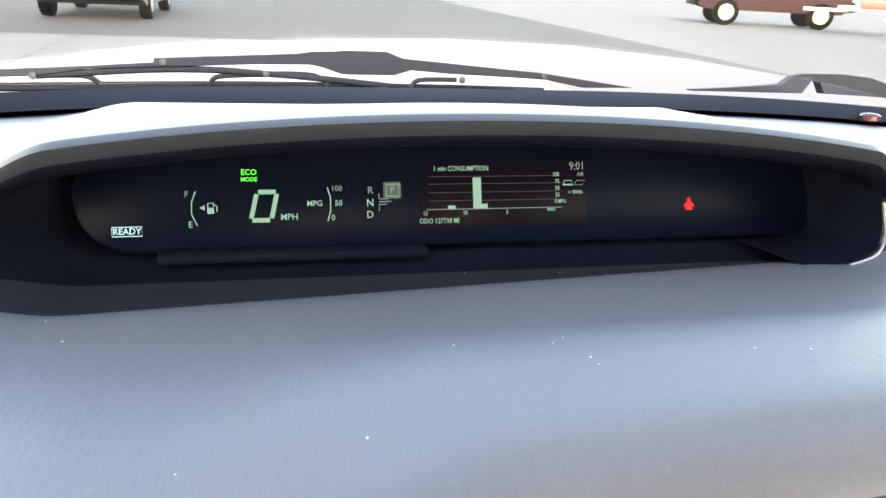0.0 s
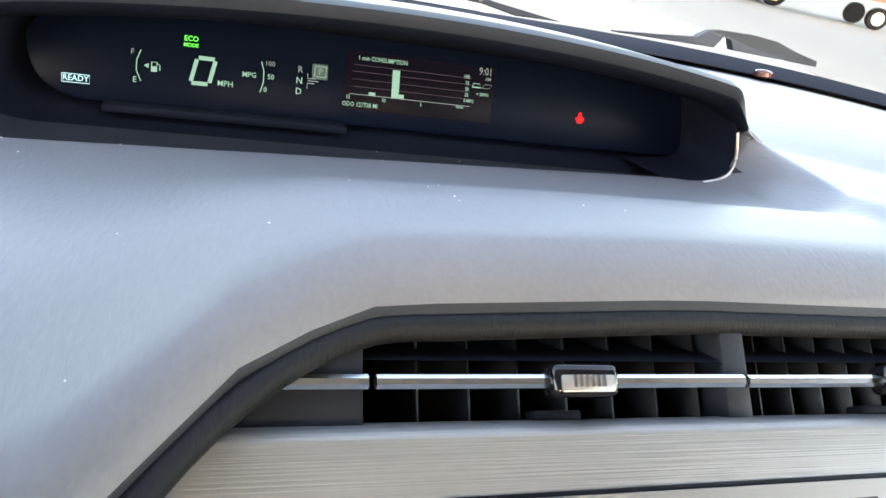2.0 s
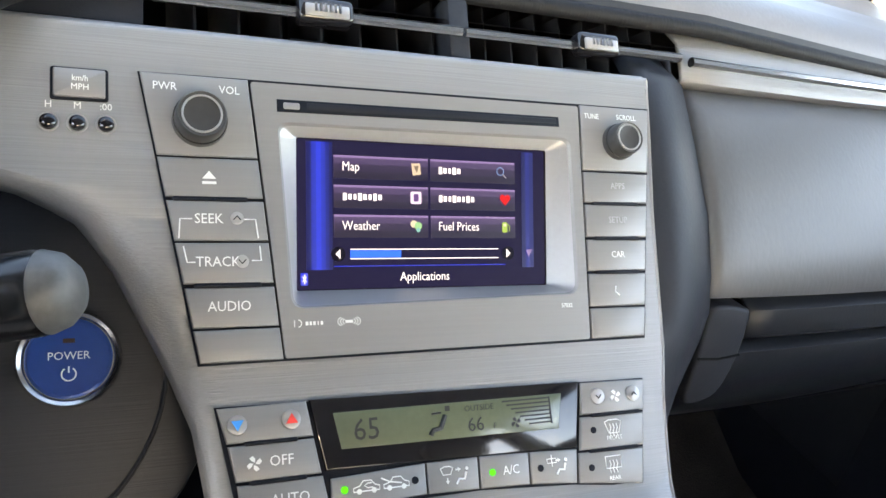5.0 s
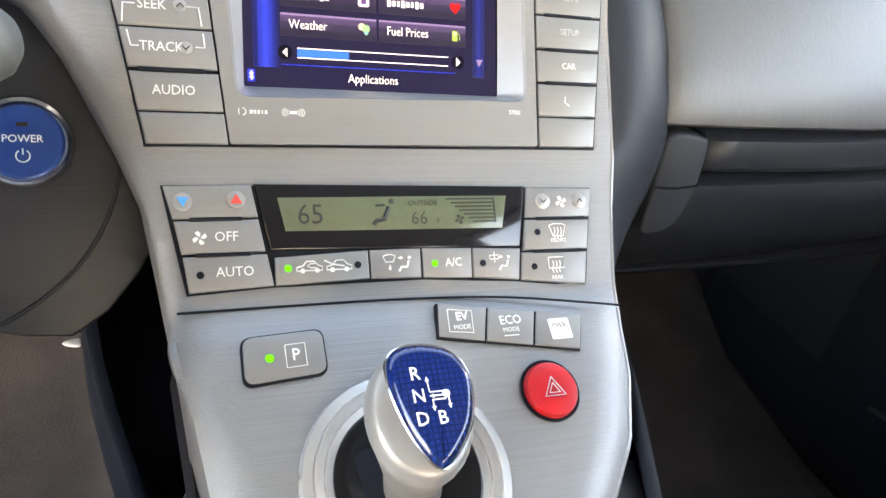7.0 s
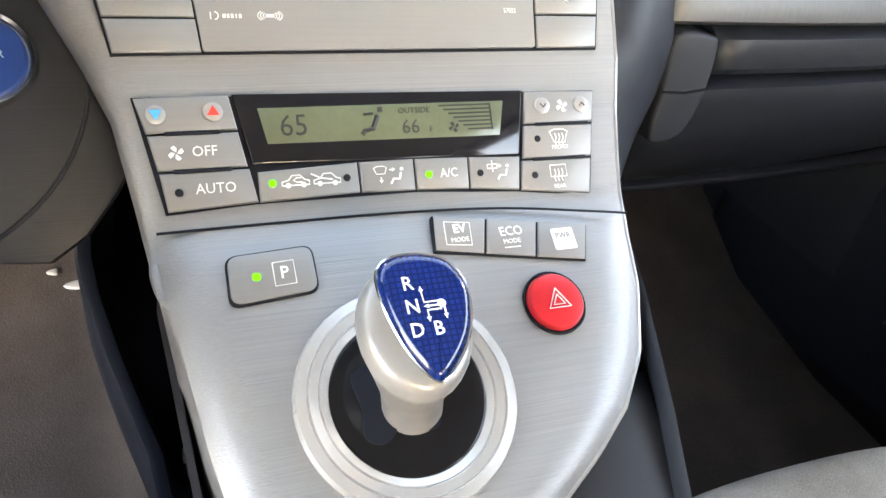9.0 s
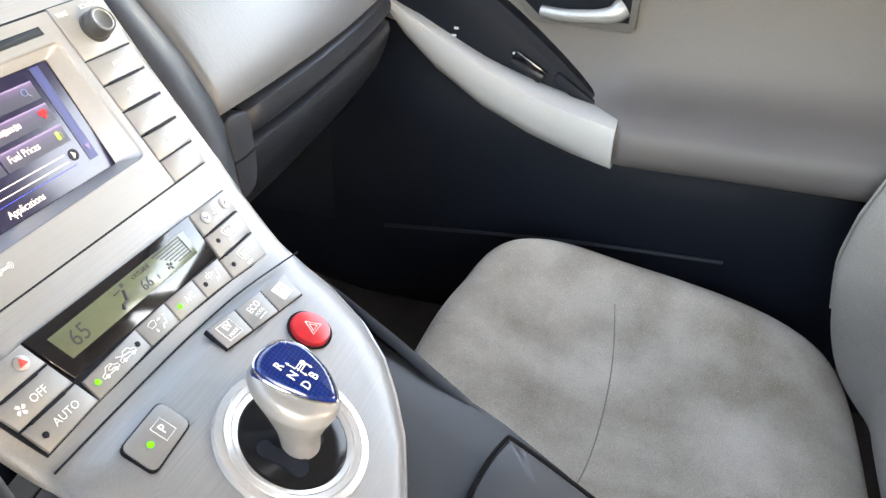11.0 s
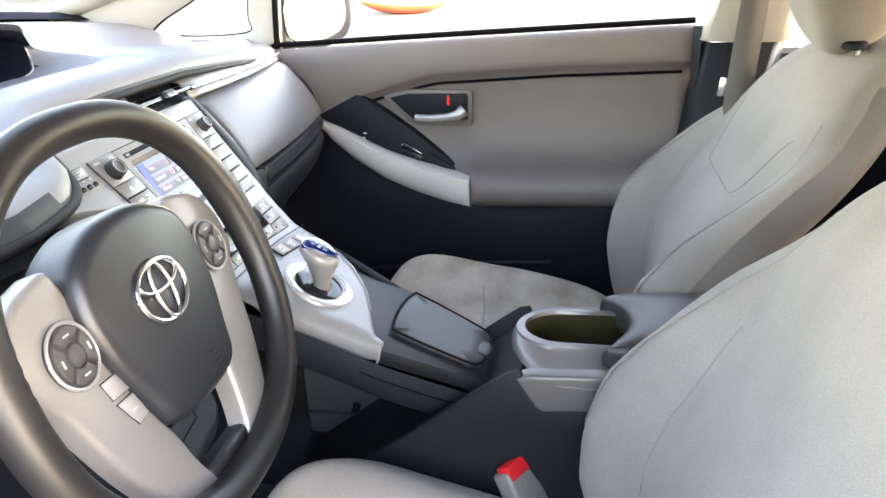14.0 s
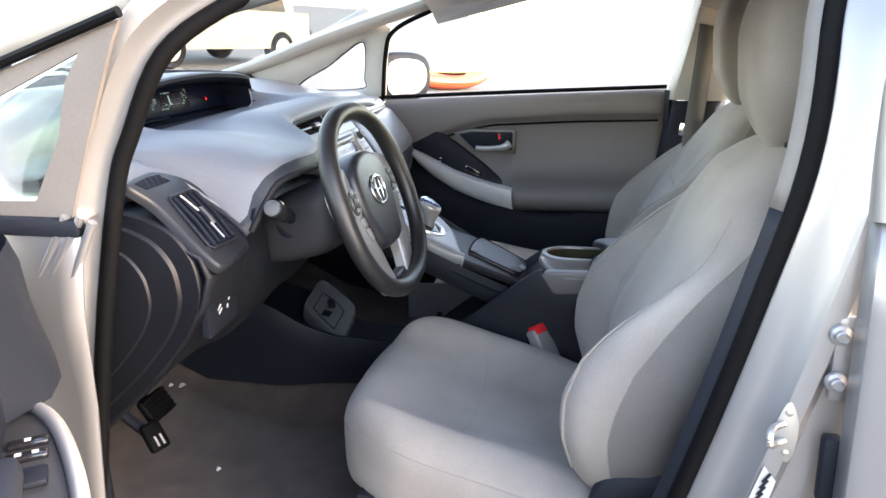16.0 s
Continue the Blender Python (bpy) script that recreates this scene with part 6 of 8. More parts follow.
stroke(SCR, [(u + 1.4, v - 0.9), (u + 3.4, v - 2.8)], 0.7, icon_glow("handle_grey", (0.20, 0.22, 0.30)), screen, 0.0008)
u, v = sm(0.445, 0.625)
icon(quad(u - 2.9, v - 3.1, u + 2.9, v + 3.1, 0.8), icon_glow("lilac", (0.62, 0.55, 0.80)))
icon(quad(u - 1.3, v - 1.9, u + 1.3, v + 1.9, 0.6), icon_glow("plum", (0.10, 0.06, 0.20)), 0.0010)
u, v = sm(0.82, 0.625)
icon([(u, v - 3.0), (u + 3.0, v + 0.4), (u + 2.8, v + 2.2), (u + 1.4, v + 2.9), (u, v + 1.9), (u - 1.4, v + 2.9), (u - 2.8, v + 2.2), (u - 3.0, v + 0.4)], icon_glow("heart_red", (0.55, 0.015, 0.02)))
u, v = sm(0.445, 0.425)
icon(ring(u - 1.2, v + 1.2, 1.8), icon_glow("cloud", (0.55, 0.52, 0.42)))
icon(ring(u + 1.0, v + 0.2, 2.0), icon_glow("leaf_green", (0.22, 0.48, 0.26)), 0.0010)
icon(ring(u + 1.0, v - 1.8, 1.1), icon_glow("teal", (0.15, 0.40, 0.40)), 0.0012)
u, v = sm(0.82, 0.425)
icon(quad(u - 1.8, v - 2.8, u + 1.2, v + 2.6, 0.6), icon_glow("pump_green", (0.26, 0.42, 0.10)))
icon(quad(u - 1.1, v + 0.4, u + 0.5, v + 1.8, 0.2), icon_glow("pale", (0.5, 0.55, 0.42)), 0.0010)
stroke(SCR, [(u + 1.2, v + 1.6), (u + 2.4, v + 0.6), (u + 2.4, v - 2.2)], 0.5, icon_glow("hose_green", (0.22, 0.36, 0.10)), screen, 0.0008)
on_screen("scroll_track", 0.19, 0.264, 0.79, 0.270, LIT)
on_screen("scroll_track", 0.19, 0.200, 0.79, 0.206, LIT)
on_screen("scroll_bar", 0.19, 0.210, 0.385, 0.260, SKYB, 0.0005)
for a, d in ((0.145, -1), (0.832, 1)):
    u, v = sm(a, 0.235)
    icon(ring(u, v, 3.6), icon_glow("round_key", (0.004, 0.004, 0.012)), 0.0005)
    plate("scroll_arrow", SCR, [(u - 1.0 * d, v + 2.2), (u + 1.3 * d, v), (u - 1.0 * d, v - 2.2)][::d], 0.0007, LIT, screen, bevel=0, depth=0.0002)
u, v = sm(0.48, 0.075)
words("Applications", SCR, u, v, 4.5, LIT, screen, 0.0007, 0.84, -0.06)
u, v = sm(0.925, 0.235)
icon([(u - 2.0, v + 1.6), (u + 2.0, v + 2.0), (u - 0.4, v - 2.0)], PURP_HI, 0.0010)
u, v = sm(0.022, 0.07)
icon(quad(u - 1.8, v - 3.0, u + 1.8, v + 3.0, 0.6), BLUE_, 0.0004)
stroke(SCR, [(u - 1, v - 1.2), (u + 1, v + 1.2), (u, v + 2.2), (u, v - 2.2), (u + 1, v - 1.2), (u - 1, v + 1.2)], 0.4, LIT, screen, 0.0007)

# clock setting buttons
clock = tagged(base("clock_buttons", -0.163, 0.26, 0.97), "unit switch and three small black clock buttons", "button")
plate("switch_gap", R, quad(-173.5, 49.5, -151, 64, 1.2), 0.0012, BLACK, clock)
plate("unit_switch", R, quad(-172.3, 50.6, -152.2, 63, 0.8), 0.0026, BUTTON, clock)
words("km/h", R, -162, 58.6, 2.6, WHITE, clock, 0.0028, 0.85)
words("MPH", R, -162, 54.8, 2.6, WHITE, clock, 0.0028, 0.95)
for s, u in (("H", -174), ("M", -163), (":00", -152)):
    words(s, R, u, 47.2, 3.0, WHITE, clock, 0.0006, 0.95)
    part("push_button", lathe([(0.0032, 0.0), (0.0031, 0.0022), (0.002, 0.0032), (0.0006, 0.0034)], R @ Matrix.Translation((u / 1000, 0.0395, 0.0004)), 20), GLOSS, clock)
    part("button_ring", tube([R @ Vector((u / 1000 + 0.0037 * math.cos(t), 0.0395 + 0.0037 * math.sin(t), 0.0006)) for t in np.linspace(0, 2 * math.pi, 24, endpoint=False)], 0.0005, 6, closed=True), SILVER_S, clock)

# climate controls
climate = tagged(base("climate_panel", 0, 0.165, 0.845), "grey climate control panel with a green liquid crystal display", "climate control")
part("gap_plate", prism(mm([(-110.5, 27.5), (110.5, 25), (100.5, -29), (60, -24), (9, -20.5), (-64, -20.5), (-101.5, -22.5)]), 0.004, C @ Matrix.Translation((0, 0, 0.0008))), BLACK, climate)
for pts in ([(-109.6, 26.8), (-71.5, 27.2), (-69, 12), (-106, 12)], [(-105.6, 10.8), (-69, 11), (-66.5, -4), (-102.8, -4)], [(-102.4, -5.4), (-66, -5.2), (-63.6, -19.8), (-100.4, -21.4)],
            [(70.5, 25), (109.7, 24.4), (106.6, 8.6), (68.2, 9)], [(67.9, 7.8), (106.2, 7.4), (103.2, -8.8), (65.0, -8.2)], [(64.2, -9.4), (102.8, -10), (99.6, -27.8), (62.2, -23.6)],
            [(-62.6, -7), (-18.5, -5.2), (-18.5, -18.8), (-62.8, -20.0)], [(-17.6, -5.2), (8.2, -5.2), (7.8, -19.6), (-17.6, -18.9)], [(9.2, -5.2), (35.4, -6), (34.6, -20.8), (8.8, -19.7)], [(36.4, -6), (63.0, -7.2), (60.8, -23.2), (35.6, -20.9)]):
    plate("button_plate", C, pts, 0.0028, BUTTON, climate)
bezel = plate("display_bezel", C, [(-70, 27.6), (69.4, 25.8), (63.2, -6.4), (-64.6, -3.4)], 0.0026, GLOSS, climate, "glossy black display bezel")
LCD = mat("green_grey_display", (0.095, 0.112, 0.072), 0.16, var=0.10, big=14, rvar=0.05)
lcd = plate("display_glass", C, [(-60, 21), (58, 20.8), (54, 3.8), (-57, 5)], 0.0029, LCD, bezel, "green-grey liquid crystal display", bevel=0.0003, depth=0.0006)
INK = mat("display_ink", (0.008, 0.010, 0.008), 0.5, var=0.05)
words("65", C, -45, 12.2, 9.6, INK, lcd, 0.0031, 0.95)
words("OUTSIDE", C, 11.5, 17.4, 2.7, INK, lcd, 0.0031, 1.0)
words("66", C, 9, 9.6, 6.6, INK, lcd, 0.0031, 0.95)
words("F", C, 19, 8.2, 2.6, INK, lcd, 0.0031)
stroke(C, [(-14.5, 6.8), (-13, 9.0), (-9.0, 9.6), (-6.5, 15.5)], 2.4, INK, lcd, 0.0031)
stroke(C, [(-13, 16.5), (-8.5, 16.8)], 1.2, INK, lcd, 0.0031)
mark(C, -5, 18.4, 2.4, 2.4, INK, lcd, 0.0031)
for k in range(7):
    mark(C, 37.0 + 1.15 * k, 19.2 - 1.95 * k, 26 - 2.3 * k, 0.75, INK, lcd, 0.0031)
mark(C, 50.4, 13.2, 0.7, 13.0, INK, lcd, 0.0031)
for u, v, col, d in ((-101.5, 19.5, (0.02, 0.30, 0.75), -1), (-78.5, 20, (0.75, 0.05, 0.04), 1)):
    part("temperature_dimple", lathe([(0.0042, 0.0), (0.004, 0.0010), (0.003, 0.0014), (0.0005, 0.0013)], C @ Matrix.Translation((u / 1000, v / 1000, 0.0026)), 24), SILVER_S, climate)
    plate("temperature_mark", C, [(u - 2.6, v - 1.8 * d), (u, v + 2.6 * d), (u + 2.6, v - 1.8 * d)], 0.0044, mat("paint_%d" % abs(u), col, 0.4), climate, bevel=0, depth=0.0003)
for u in (79, 101):
    part("fan_dimple", lathe([(0.0042, 0.0), (0.004, 0.0010), (0.003, 0.0014), (0.0005, 0.0013)], C @ Matrix.Translation((u / 1000, 0.0175, 0.0026)), 24), SILVER_S, climate)
    d = -1 if u < 90 else 1
    stroke(C, [(u - 1.5, 17.3 - 0.9 * d), (u, 17.3 + 0.9 * d), (u + 1.5, 17.3 - 0.9 * d)], 0.5, DARK, climate, 0.0042)
words("OFF", C, -83.5, 3.2, 4.4, WHITE, climate, 0.0030, 0.95)
words("AUTO", C, -80.5, -12.8, 4.4, WHITE, climate, 0.0030, 0.95)
words("A/C", C, 25, -13, 4.2, WHITE, climate, 0.0030, 0.9)
words("FRONT", C, 86, -3.8, 2.0, WHITE, climate, 0.0030)
words("REAR", C, 83, -23.3, 2.0, WHITE, climate, 0.0030)
for u, v, on in ((-57, -12.3, 1), (-24, -12, 0), (15, -13, 1), (41, -14, 0), (74, 1, 0), (70, -17, 0), (-95.5, -13.6, 0)):
    part("indicator", lathe([(0.0017, 0.0), (0.0016, 0.0004), (0.0004, 0.0005)], C @ Matrix.Translation((u / 1000, v / 1000, 0.0028)), 16), LED if on else BLACK, climate, "green lit indicator" if on else "")
def seat_icon(u, v, size, material, parent, lift):
    """A sitting figure: head, back, thigh and shin."""
    k = size
    stroke(C, [(u + 2.6 * k, v + 1.6 * k), (u + 1.6 * k, v - 1.6 * k), (u - 1.4 * k, v - 1.4 * k), (u - 3.0 * k, v - 3.6 * k)], 1.2 * k, material, parent, lift)
    part("icon", lathe([(0.0009 * k, 0.0), (0.0008 * k, 0.0002), (0.0001, 0.0002)], C @ Matrix.Translation(((u + 3.1 * k) / 1000, (v + 3.2 * k) / 1000, lift)), 10), material, parent)


def arrow_icon(u, v, d, material, parent, lift, size=1.0):
    stroke(C, [(u - 1.6 * size * d[0], v - 1.6 * size * d[1]), (u + 0.4 * size * d[0], v + 0.4 * size * d[1])], 0.9 * size, material, parent, lift)
    n = (-d[1], d[0])
    plate("icon", C, [(u + 1.8 * size * d[0], v + 1.8 * size * d[1]), (u + 1.2 * size * n[0], v + 1.2 * size * n[1]), (u - 1.2 * size * n[0], v - 1.2 * size * n[1])], lift + 0.0002, material, parent, bevel=0, depth=0.0003)


def fan_icon(u, v, r, material, parent, lift):
    for k in range(4):
        a = math.pi / 2 * k + 0.4
        c, q = math.cos(a), math.sin(a)
        plate("fan_blade", C, [(u + r * (x * c - y * q), v + r * (x * q + y * c)) for x, y in ((0.12, -0.1), (0.55, -0.38), (1.0, -0.2), (0.95, 0.3), (0.5, 0.2))], lift, material, parent, bevel=0, depth=0.0003)


fan_icon(90, 17, 3.2, WHITE, climate, 0.0031)
fan_icon(-95, 3, 3.2, WHITE, climate, 0.0031)
fan_icon(30.5, 8.8, 2.6, INK, lcd, 0.0032)
for u in (-47, -33):
    stroke(C, [(u - 6, -13.8), (u - 6, -12.2), (u - 3, -11.4), (u - 1.4, -9.4), (u + 2.2, -9.4), (u + 4, -11.4), (u + 6, -12), (u + 6, -13.8), (u - 6, -13.8)], 0.6, WHITE, climate, 0.0029)
    for du in (-3.4, 3.4):
        part("icon", lathe([(0.0012, 0.0), (0.0011, 0.0002), (0.0001, 0.0002)], C @ Matrix.Translation(((u + du) / 1000, -0.0138, 0.0029)), 12), WHITE, climate)
stroke(C, [(-44.5, -10.6), (-46.5, -10.6), (-48, -11.6), (-46.5, -12.5), (-44, -12.5)], 0.6, WHITE, climate, 0.0029)
stroke(C, [(-40, -9.2), (-36, -11.2), (-30.5, -12.2)], 0.7, WHITE, climate, 0.0029)
seat_icon(-1.0, -12.6, 0.95, WHITE, climate, 0.0029)
arrow_icon(-2.6, -9.6, (1, 0), WHITE, climate, 0.0029, 0.8)
arrow_icon(-8.2, -14.2, (0, -1), WHITE, climate, 0.0029, 0.8)
stroke(C, [(-11.4, -8.6), (-9.4, -7.8), (-6.8, -7.8), (-5.2, -8.6), (-6.4, -11.4), (-10.2, -11.4), (-11.4, -8.6)], 0.55, WHITE, climate, 0.0029)
seat_icon(52.6, -14.4, 0.95, WHITE, climate, 0.0029)
arrow_icon(51.0, -11.2, (1, 0), WHITE, climate, 0.0029, 0.8)
stroke(C, [(47.6, -8.4), (47.6, -14.0)], 0.5, WHITE, climate, 0.0029)
stroke(C, [(45.0, -10.2), (50.2, -10.2), (50.2, -12.2), (45.0, -12.2), (45.0, -10.2)], 0.5, WHITE, climate, 0.0029)
stroke(C, [(81.0, 4.2), (83.6, 5.2), (88.6, 5.2), (91.0, 4.2), (89.0, -1.4), (83.0, -1.4), (81.0, 4.2)], 0.6, WHITE, climate, 0.0030)
stroke(C, [(78.6, -12.6), (87.6, -12.6), (87.6, -18.4), (78.6, -18.4), (78.6, -12.6)], 0.6, WHITE, climate, 0.0030)
for u, v in ((86, 1.6), (83, -16.2)):
    for k in (-2.0, 0, 2.0):
        stroke(C, [(u + k, v - 4.6), (u + k - 0.5, v - 2.6), (u + k + 0.5, v - 0.4), (u + k, v + 1.6)], 0.55, WHITE, climate, 0.0030)
for u0, u1, v in ((-99, -76, 11.4), (-97, -73, -4.8)):
    plate("gap_slot", C, quad(u0, v - 1.0, u1, v + 1.0, 0.9), 0.0033, BLACK, climate)
for u0, u1, v in ((74, 104, 8.2), (70, 100, -9.2)):
    plate("gap_slot", C, quad(u0, v - 0.9, u1, v + 0.9, 0.8), 0.0033, BLACK, climate)

# seam across the silver panel below the climate controls
seam_y = ((-0.106, 0.1466, 0.8290), (-0.06, 0.1475, 0.8288), (0, 0.1470, 0.8290), (0.05, 0.1440, 0.8285), (0.094, 0.1365, 0.8275), (0.113, 0.1320, 0.8275))
part("panel_seam", tube(spline(seam_y, 6), 0.0006, 6), BLACK, console)

# drive mode buttons, park button, hazard button
modes = tagged(base("mode_buttons", 0.05, 0.125, 0.82), "row of three grey drive mode buttons", "button")
plate("switch_gap", K, [(11.3, 79.2), (88.5, 67.2), (81.7, 48.5), (8.4, 61.2)], 0.0008, BLACK, modes)
for pts in ([(12, 78.6), (36.6, 75), (31.4, 57.8), (9.2, 61.8)], [(37.6, 74.9), (62, 71.1), (56.2, 53.4), (32.4, 57.6)], [(63, 71), (87.8, 67), (81.2, 49.2), (57.2, 53.2)]):
    plate("button_plate", K, pts, 0.0016, BUTTON, modes)
words("EV", K, 22.3, 70.8, 4.2, WHITE, modes, 0.0018, 0.95, 0.16)
words("MODE", K, 21.5, 65.3, 2.3, WHITE, modes, 0.0018, 0.95)
stroke(K, [(15.8, 75), (28, 73.5), (26.5, 62), (14.5, 63.5), (15.8, 75)], 0.5, WHITE, modes, 0.0018)
words("ECO", K, 47.3, 67.0, 4.6, WHITE, modes, 0.0018, 0.9, 0.05)
words("MODE", K, 46.5, 62, 2.3, WHITE, modes, 0.0018, 0.95)
mark(K, 46, 59, 8, 0.5, WHITE, modes, 0.0018)
plate("worn_mark", K, quad(67.5, 55, 79, 66, 0.8), 0.0018, WHITE, modes, bevel=0, depth=0.0003)
words("PWR", K, 73, 62, 3.0, BUTTON, modes, 0.0020, 0.9)
park = tagged(base("park_button", -0.063, 0.12, 0.82), "grey park button with a lit green lamp", "button")
park_out = four([(-81.5, 69), (-45, 71), (-45, 49), (-82, 46)], 5, 5)
plate("switch_gap", K, park_out, 0.0010, BLACK, park, bevel=0.0012)
plate("button_plate", K, [(-63.3 + (x + 63.3) * 0.955, 58.7 + (y - 58.7) * 0.925) for x, y in park_out], 0.0016, BUTTON, park)
words("P", K, -58.6, 58.6, 5.4, WHITE, park, 0.0018, 0.95, 0.08)
stroke(K, [(-63, 63.5), (-54.3, 64), (-54.3, 53.5), (-63, 53), (-63, 63.5)], 0.5, WHITE, park, 0.0018)
part("indicator", lathe([(0.0019, 0.0), (0.0018, 0.0005), (0.0004, 0.0006)], K @ Matrix.Translation((-0.070, 0.058, 0.0015)), 16), LED, park, "green lit indicator")
hazard = tagged(base("hazard_button", 0.06, 0.095, 0.81), "round red hazard light button", "button")
part("red_cap", lathe([(0.0138, 0.0), (0.0136, 0.0022), (0.0126, 0.0036), (0.009, 0.0043), (0.001, 0.0045)], K @ Matrix.Translation((0.0585, 0.030, 0.0)), 40), mat("glossy_red_plastic", (0.55, 0.018, 0.025), 0.28, var=0.015, rvar=0.015), hazard)
part("button_ring", tube([K @ Vector((0.0585 + 0.0146 * math.cos(t), 0.030 + 0.0146 * math.sin(t), 0.0004)) for t in np.linspace(0, 2 * math.pi, 40, endpoint=False)], 0.0008, 6, closed=True), BLACK, hazard)
for r in (6.2, 3.2):
    stroke(K, [(58.5 + r * math.sin(t), 29.2 + r * math.cos(t)) for t in (0, 2.0944, 4.18879, 0)], 0.7, WHITE, hazard, 0.0047)

# selector lever in its ring
lever = tagged(base("gear_selector", -0.018, 0.07, 0.79), "blue-topped silver gear selector in a bright ring", "gear lever")
RC = K @ Matrix.Translation((-0.0185, -0.0005, 0)) @ Matrix.Diagonal((1.015, 1.015, 1, 1))
part("outer_ring", lathe([(0.0455, 0.0), (0.0445, 0.0035), (0.0405, 0.0042), (0.0400, 0.0034), (0.0395, 0.0042), (0.0360, 0.0036), (0.0355, 0.0028), (0.0350, 0.0034), (0.0320, 0.0022), (0.0312, -0.001), (0.0312, -0.002), (0.001, -0.002)], RC, 64), mat("bright_satin_ring", (0.62, 0.62, 0.61), 0.26, metal=0.7, var=0.02, rvar=0.02), lever, "bright satin ring")
part("gate_plate", lathe([(0.0318, -0.002), (0.0316, 0.0026), (0.0308, 0.0030), (0.02, 0.0024), (0.001, 0.0022)], RC, 48), mat("satin_black_gate", (0.006, 0.006, 0.007), 0.14, var=0.02, rvar=0.02, spec=0.25), lever, "satin black gate plate")
gate = [(-22, 10), (-17, 14), (-12, 11), (-12.5, 4), (-8, -9), (-10, -15), (-16, -17), (-21, -13), (-20, -3)]
part("gate_slot", prism(mm([(p.x, p.y) for p in spline([(x, y, 0) for x, y in gate], 4, True)]), 0.001, RC @ Matrix.Translation((0, 0, 0.0034))), BLACK, lever)
part("gate_slot", prism(mm(quad(-4, -15, 10, -6, 3)), 0.001, RC @ Matrix.Translation((0, 0, 0.0032))), BLACK, lever)
HEAD = frame_at((-0.024, 0.0585, 0.8455), (0, 0.886, 0.463))
rows = []
stem0, stem1 = K @ Vector((-0.018, -0.006, 0.0)), HEAD @ Vector((0, -0.002, -0.012))
for k in range(13):
    t = k / 12
    c = stem0.lerp(stem1, t)
    rx = lerp(((0, 0.0125), (0.35, 0.0130), (0.7, 0.0165), (1, 0.0200)), t)
    ry = lerp(((0, 0.0115), (0.35, 0.0130), (0.7, 0.0190), (1, 0.0255)), t)
    rows.append([c + HEAD.to_3x3() @ Vector((rx * math.cos(a), ry * math.sin(a), 0)) for a in np.linspace(0, 2 * math.pi, 28, endpoint=False)])
for r_, z_ in ((1.02, -0.010), (1.0, -0.006), (0.96, -0.003), (0.88, -0.0012), (0.66, -0.0006), (0.1, -0.0004)):
    rows.append([HEAD @ Vector((0.0205 * r_ * math.cos(a), 0.0262 * r_ * math.sin(a) - 0.001, z_)) for a in np.linspace(0, 2 * math.pi, 28, endpoint=False)])
part("lever_body", loft(rows, closed_u=True, caps=True), mat("satin_lever_paint", (0.27, 0.262, 0.256), 0.36, metal=0.4, var=0.03, big=30, fine=60), lever, "satin silver lever", 60)
FACE = frame_at((-0.026, 0.07, 0.8525), (0, 0.886, 0.463))
blue_pts = [(p.x, p.y) for p in spline([(x, y, 0) for x, y in ((-9.5, 6), (-3, 10.5), (8, 10.5), (18, 6), (22.5, -5), (19.5, -20), (12, -31), (3.5, -37), (-3.5, -28), (-8, -16), (-10.5, -3))], 4, True)]
BLUE, bn, bl, bb = principled("deep_blue_clear_plastic")
btc, bmap, brick = bn.new("ShaderNodeTexCoord"), bn.new("ShaderNodeMapping"), bn.new("ShaderNodeTexBrick")
bmap.inputs["Scale"].default_value = (1, 1.13, 1)
bl.new(btc.outputs["Object"], bmap.inputs["Vector"])
bl.new(bmap.outputs[0], brick.inputs["Vector"])
brick.offset = 0.0
for key, value in (("Color1", (0.0010, 0.019, 0.125, 1)), ("Color2", (0.0008, 0.014, 0.10, 1)), ("Mortar", (0.0005, 0.008, 0.062, 1))):
    brick.inputs[key].default_value = value
for key, value in (("Scale", 1.0), ("Mortar Size", 0.0004), ("Mortar Smooth", 0.5), ("Brick Width", 0.0022), ("Row Height", 0.0022)):
    brick.inputs[key].default_value = value
bl.new(brick.outputs["Color"], bb.inputs["Base Color"])
bb.inputs["Roughness"].default_value, bb.inputs["Coat Weight"].default_value, bb.inputs["Coat Roughness"].default_value, bb.inputs["Specular IOR Level"].default_value = 0.12, 0.4, 0.04, 0.4
top = part("blue_cap", prism(mm(blue_pts), 0.010, FACE @ Matrix.Translation((0, 0, 0.003)), 0.0045, 5), BLUE, lever, "glossy deep blue cap with shift pattern")
part("cap_rim", tube([FACE @ Vector((x / 1000, y / 1000, -0.0005)) for x, y in blue_pts], 0.0007, 6, closed=True), CHROME, lever)
for s_, u, v in (("R", -0.8, -1.8), ("N", -0.8, -10.5), ("D", -1.0, -19.2), ("B", 6.8, -19.4)):
    words(s_, FACE, u, v, 5.1, WHITE, top, 0.0032, 0.95, 0.05)
for pts in ([(9.5, -9.3), (3.6, -9.3), (3.4, -4.6)], [(9.5, -10.8), (4.4, -10.8)], [(9.5, -12.3), (4.2, -12.3), (4.2, -15.4)], [(10.6, -11.8), (10.6, -15.0)]):
    stroke(FACE, pts, 0.6, WHITE, top, 0.0033)
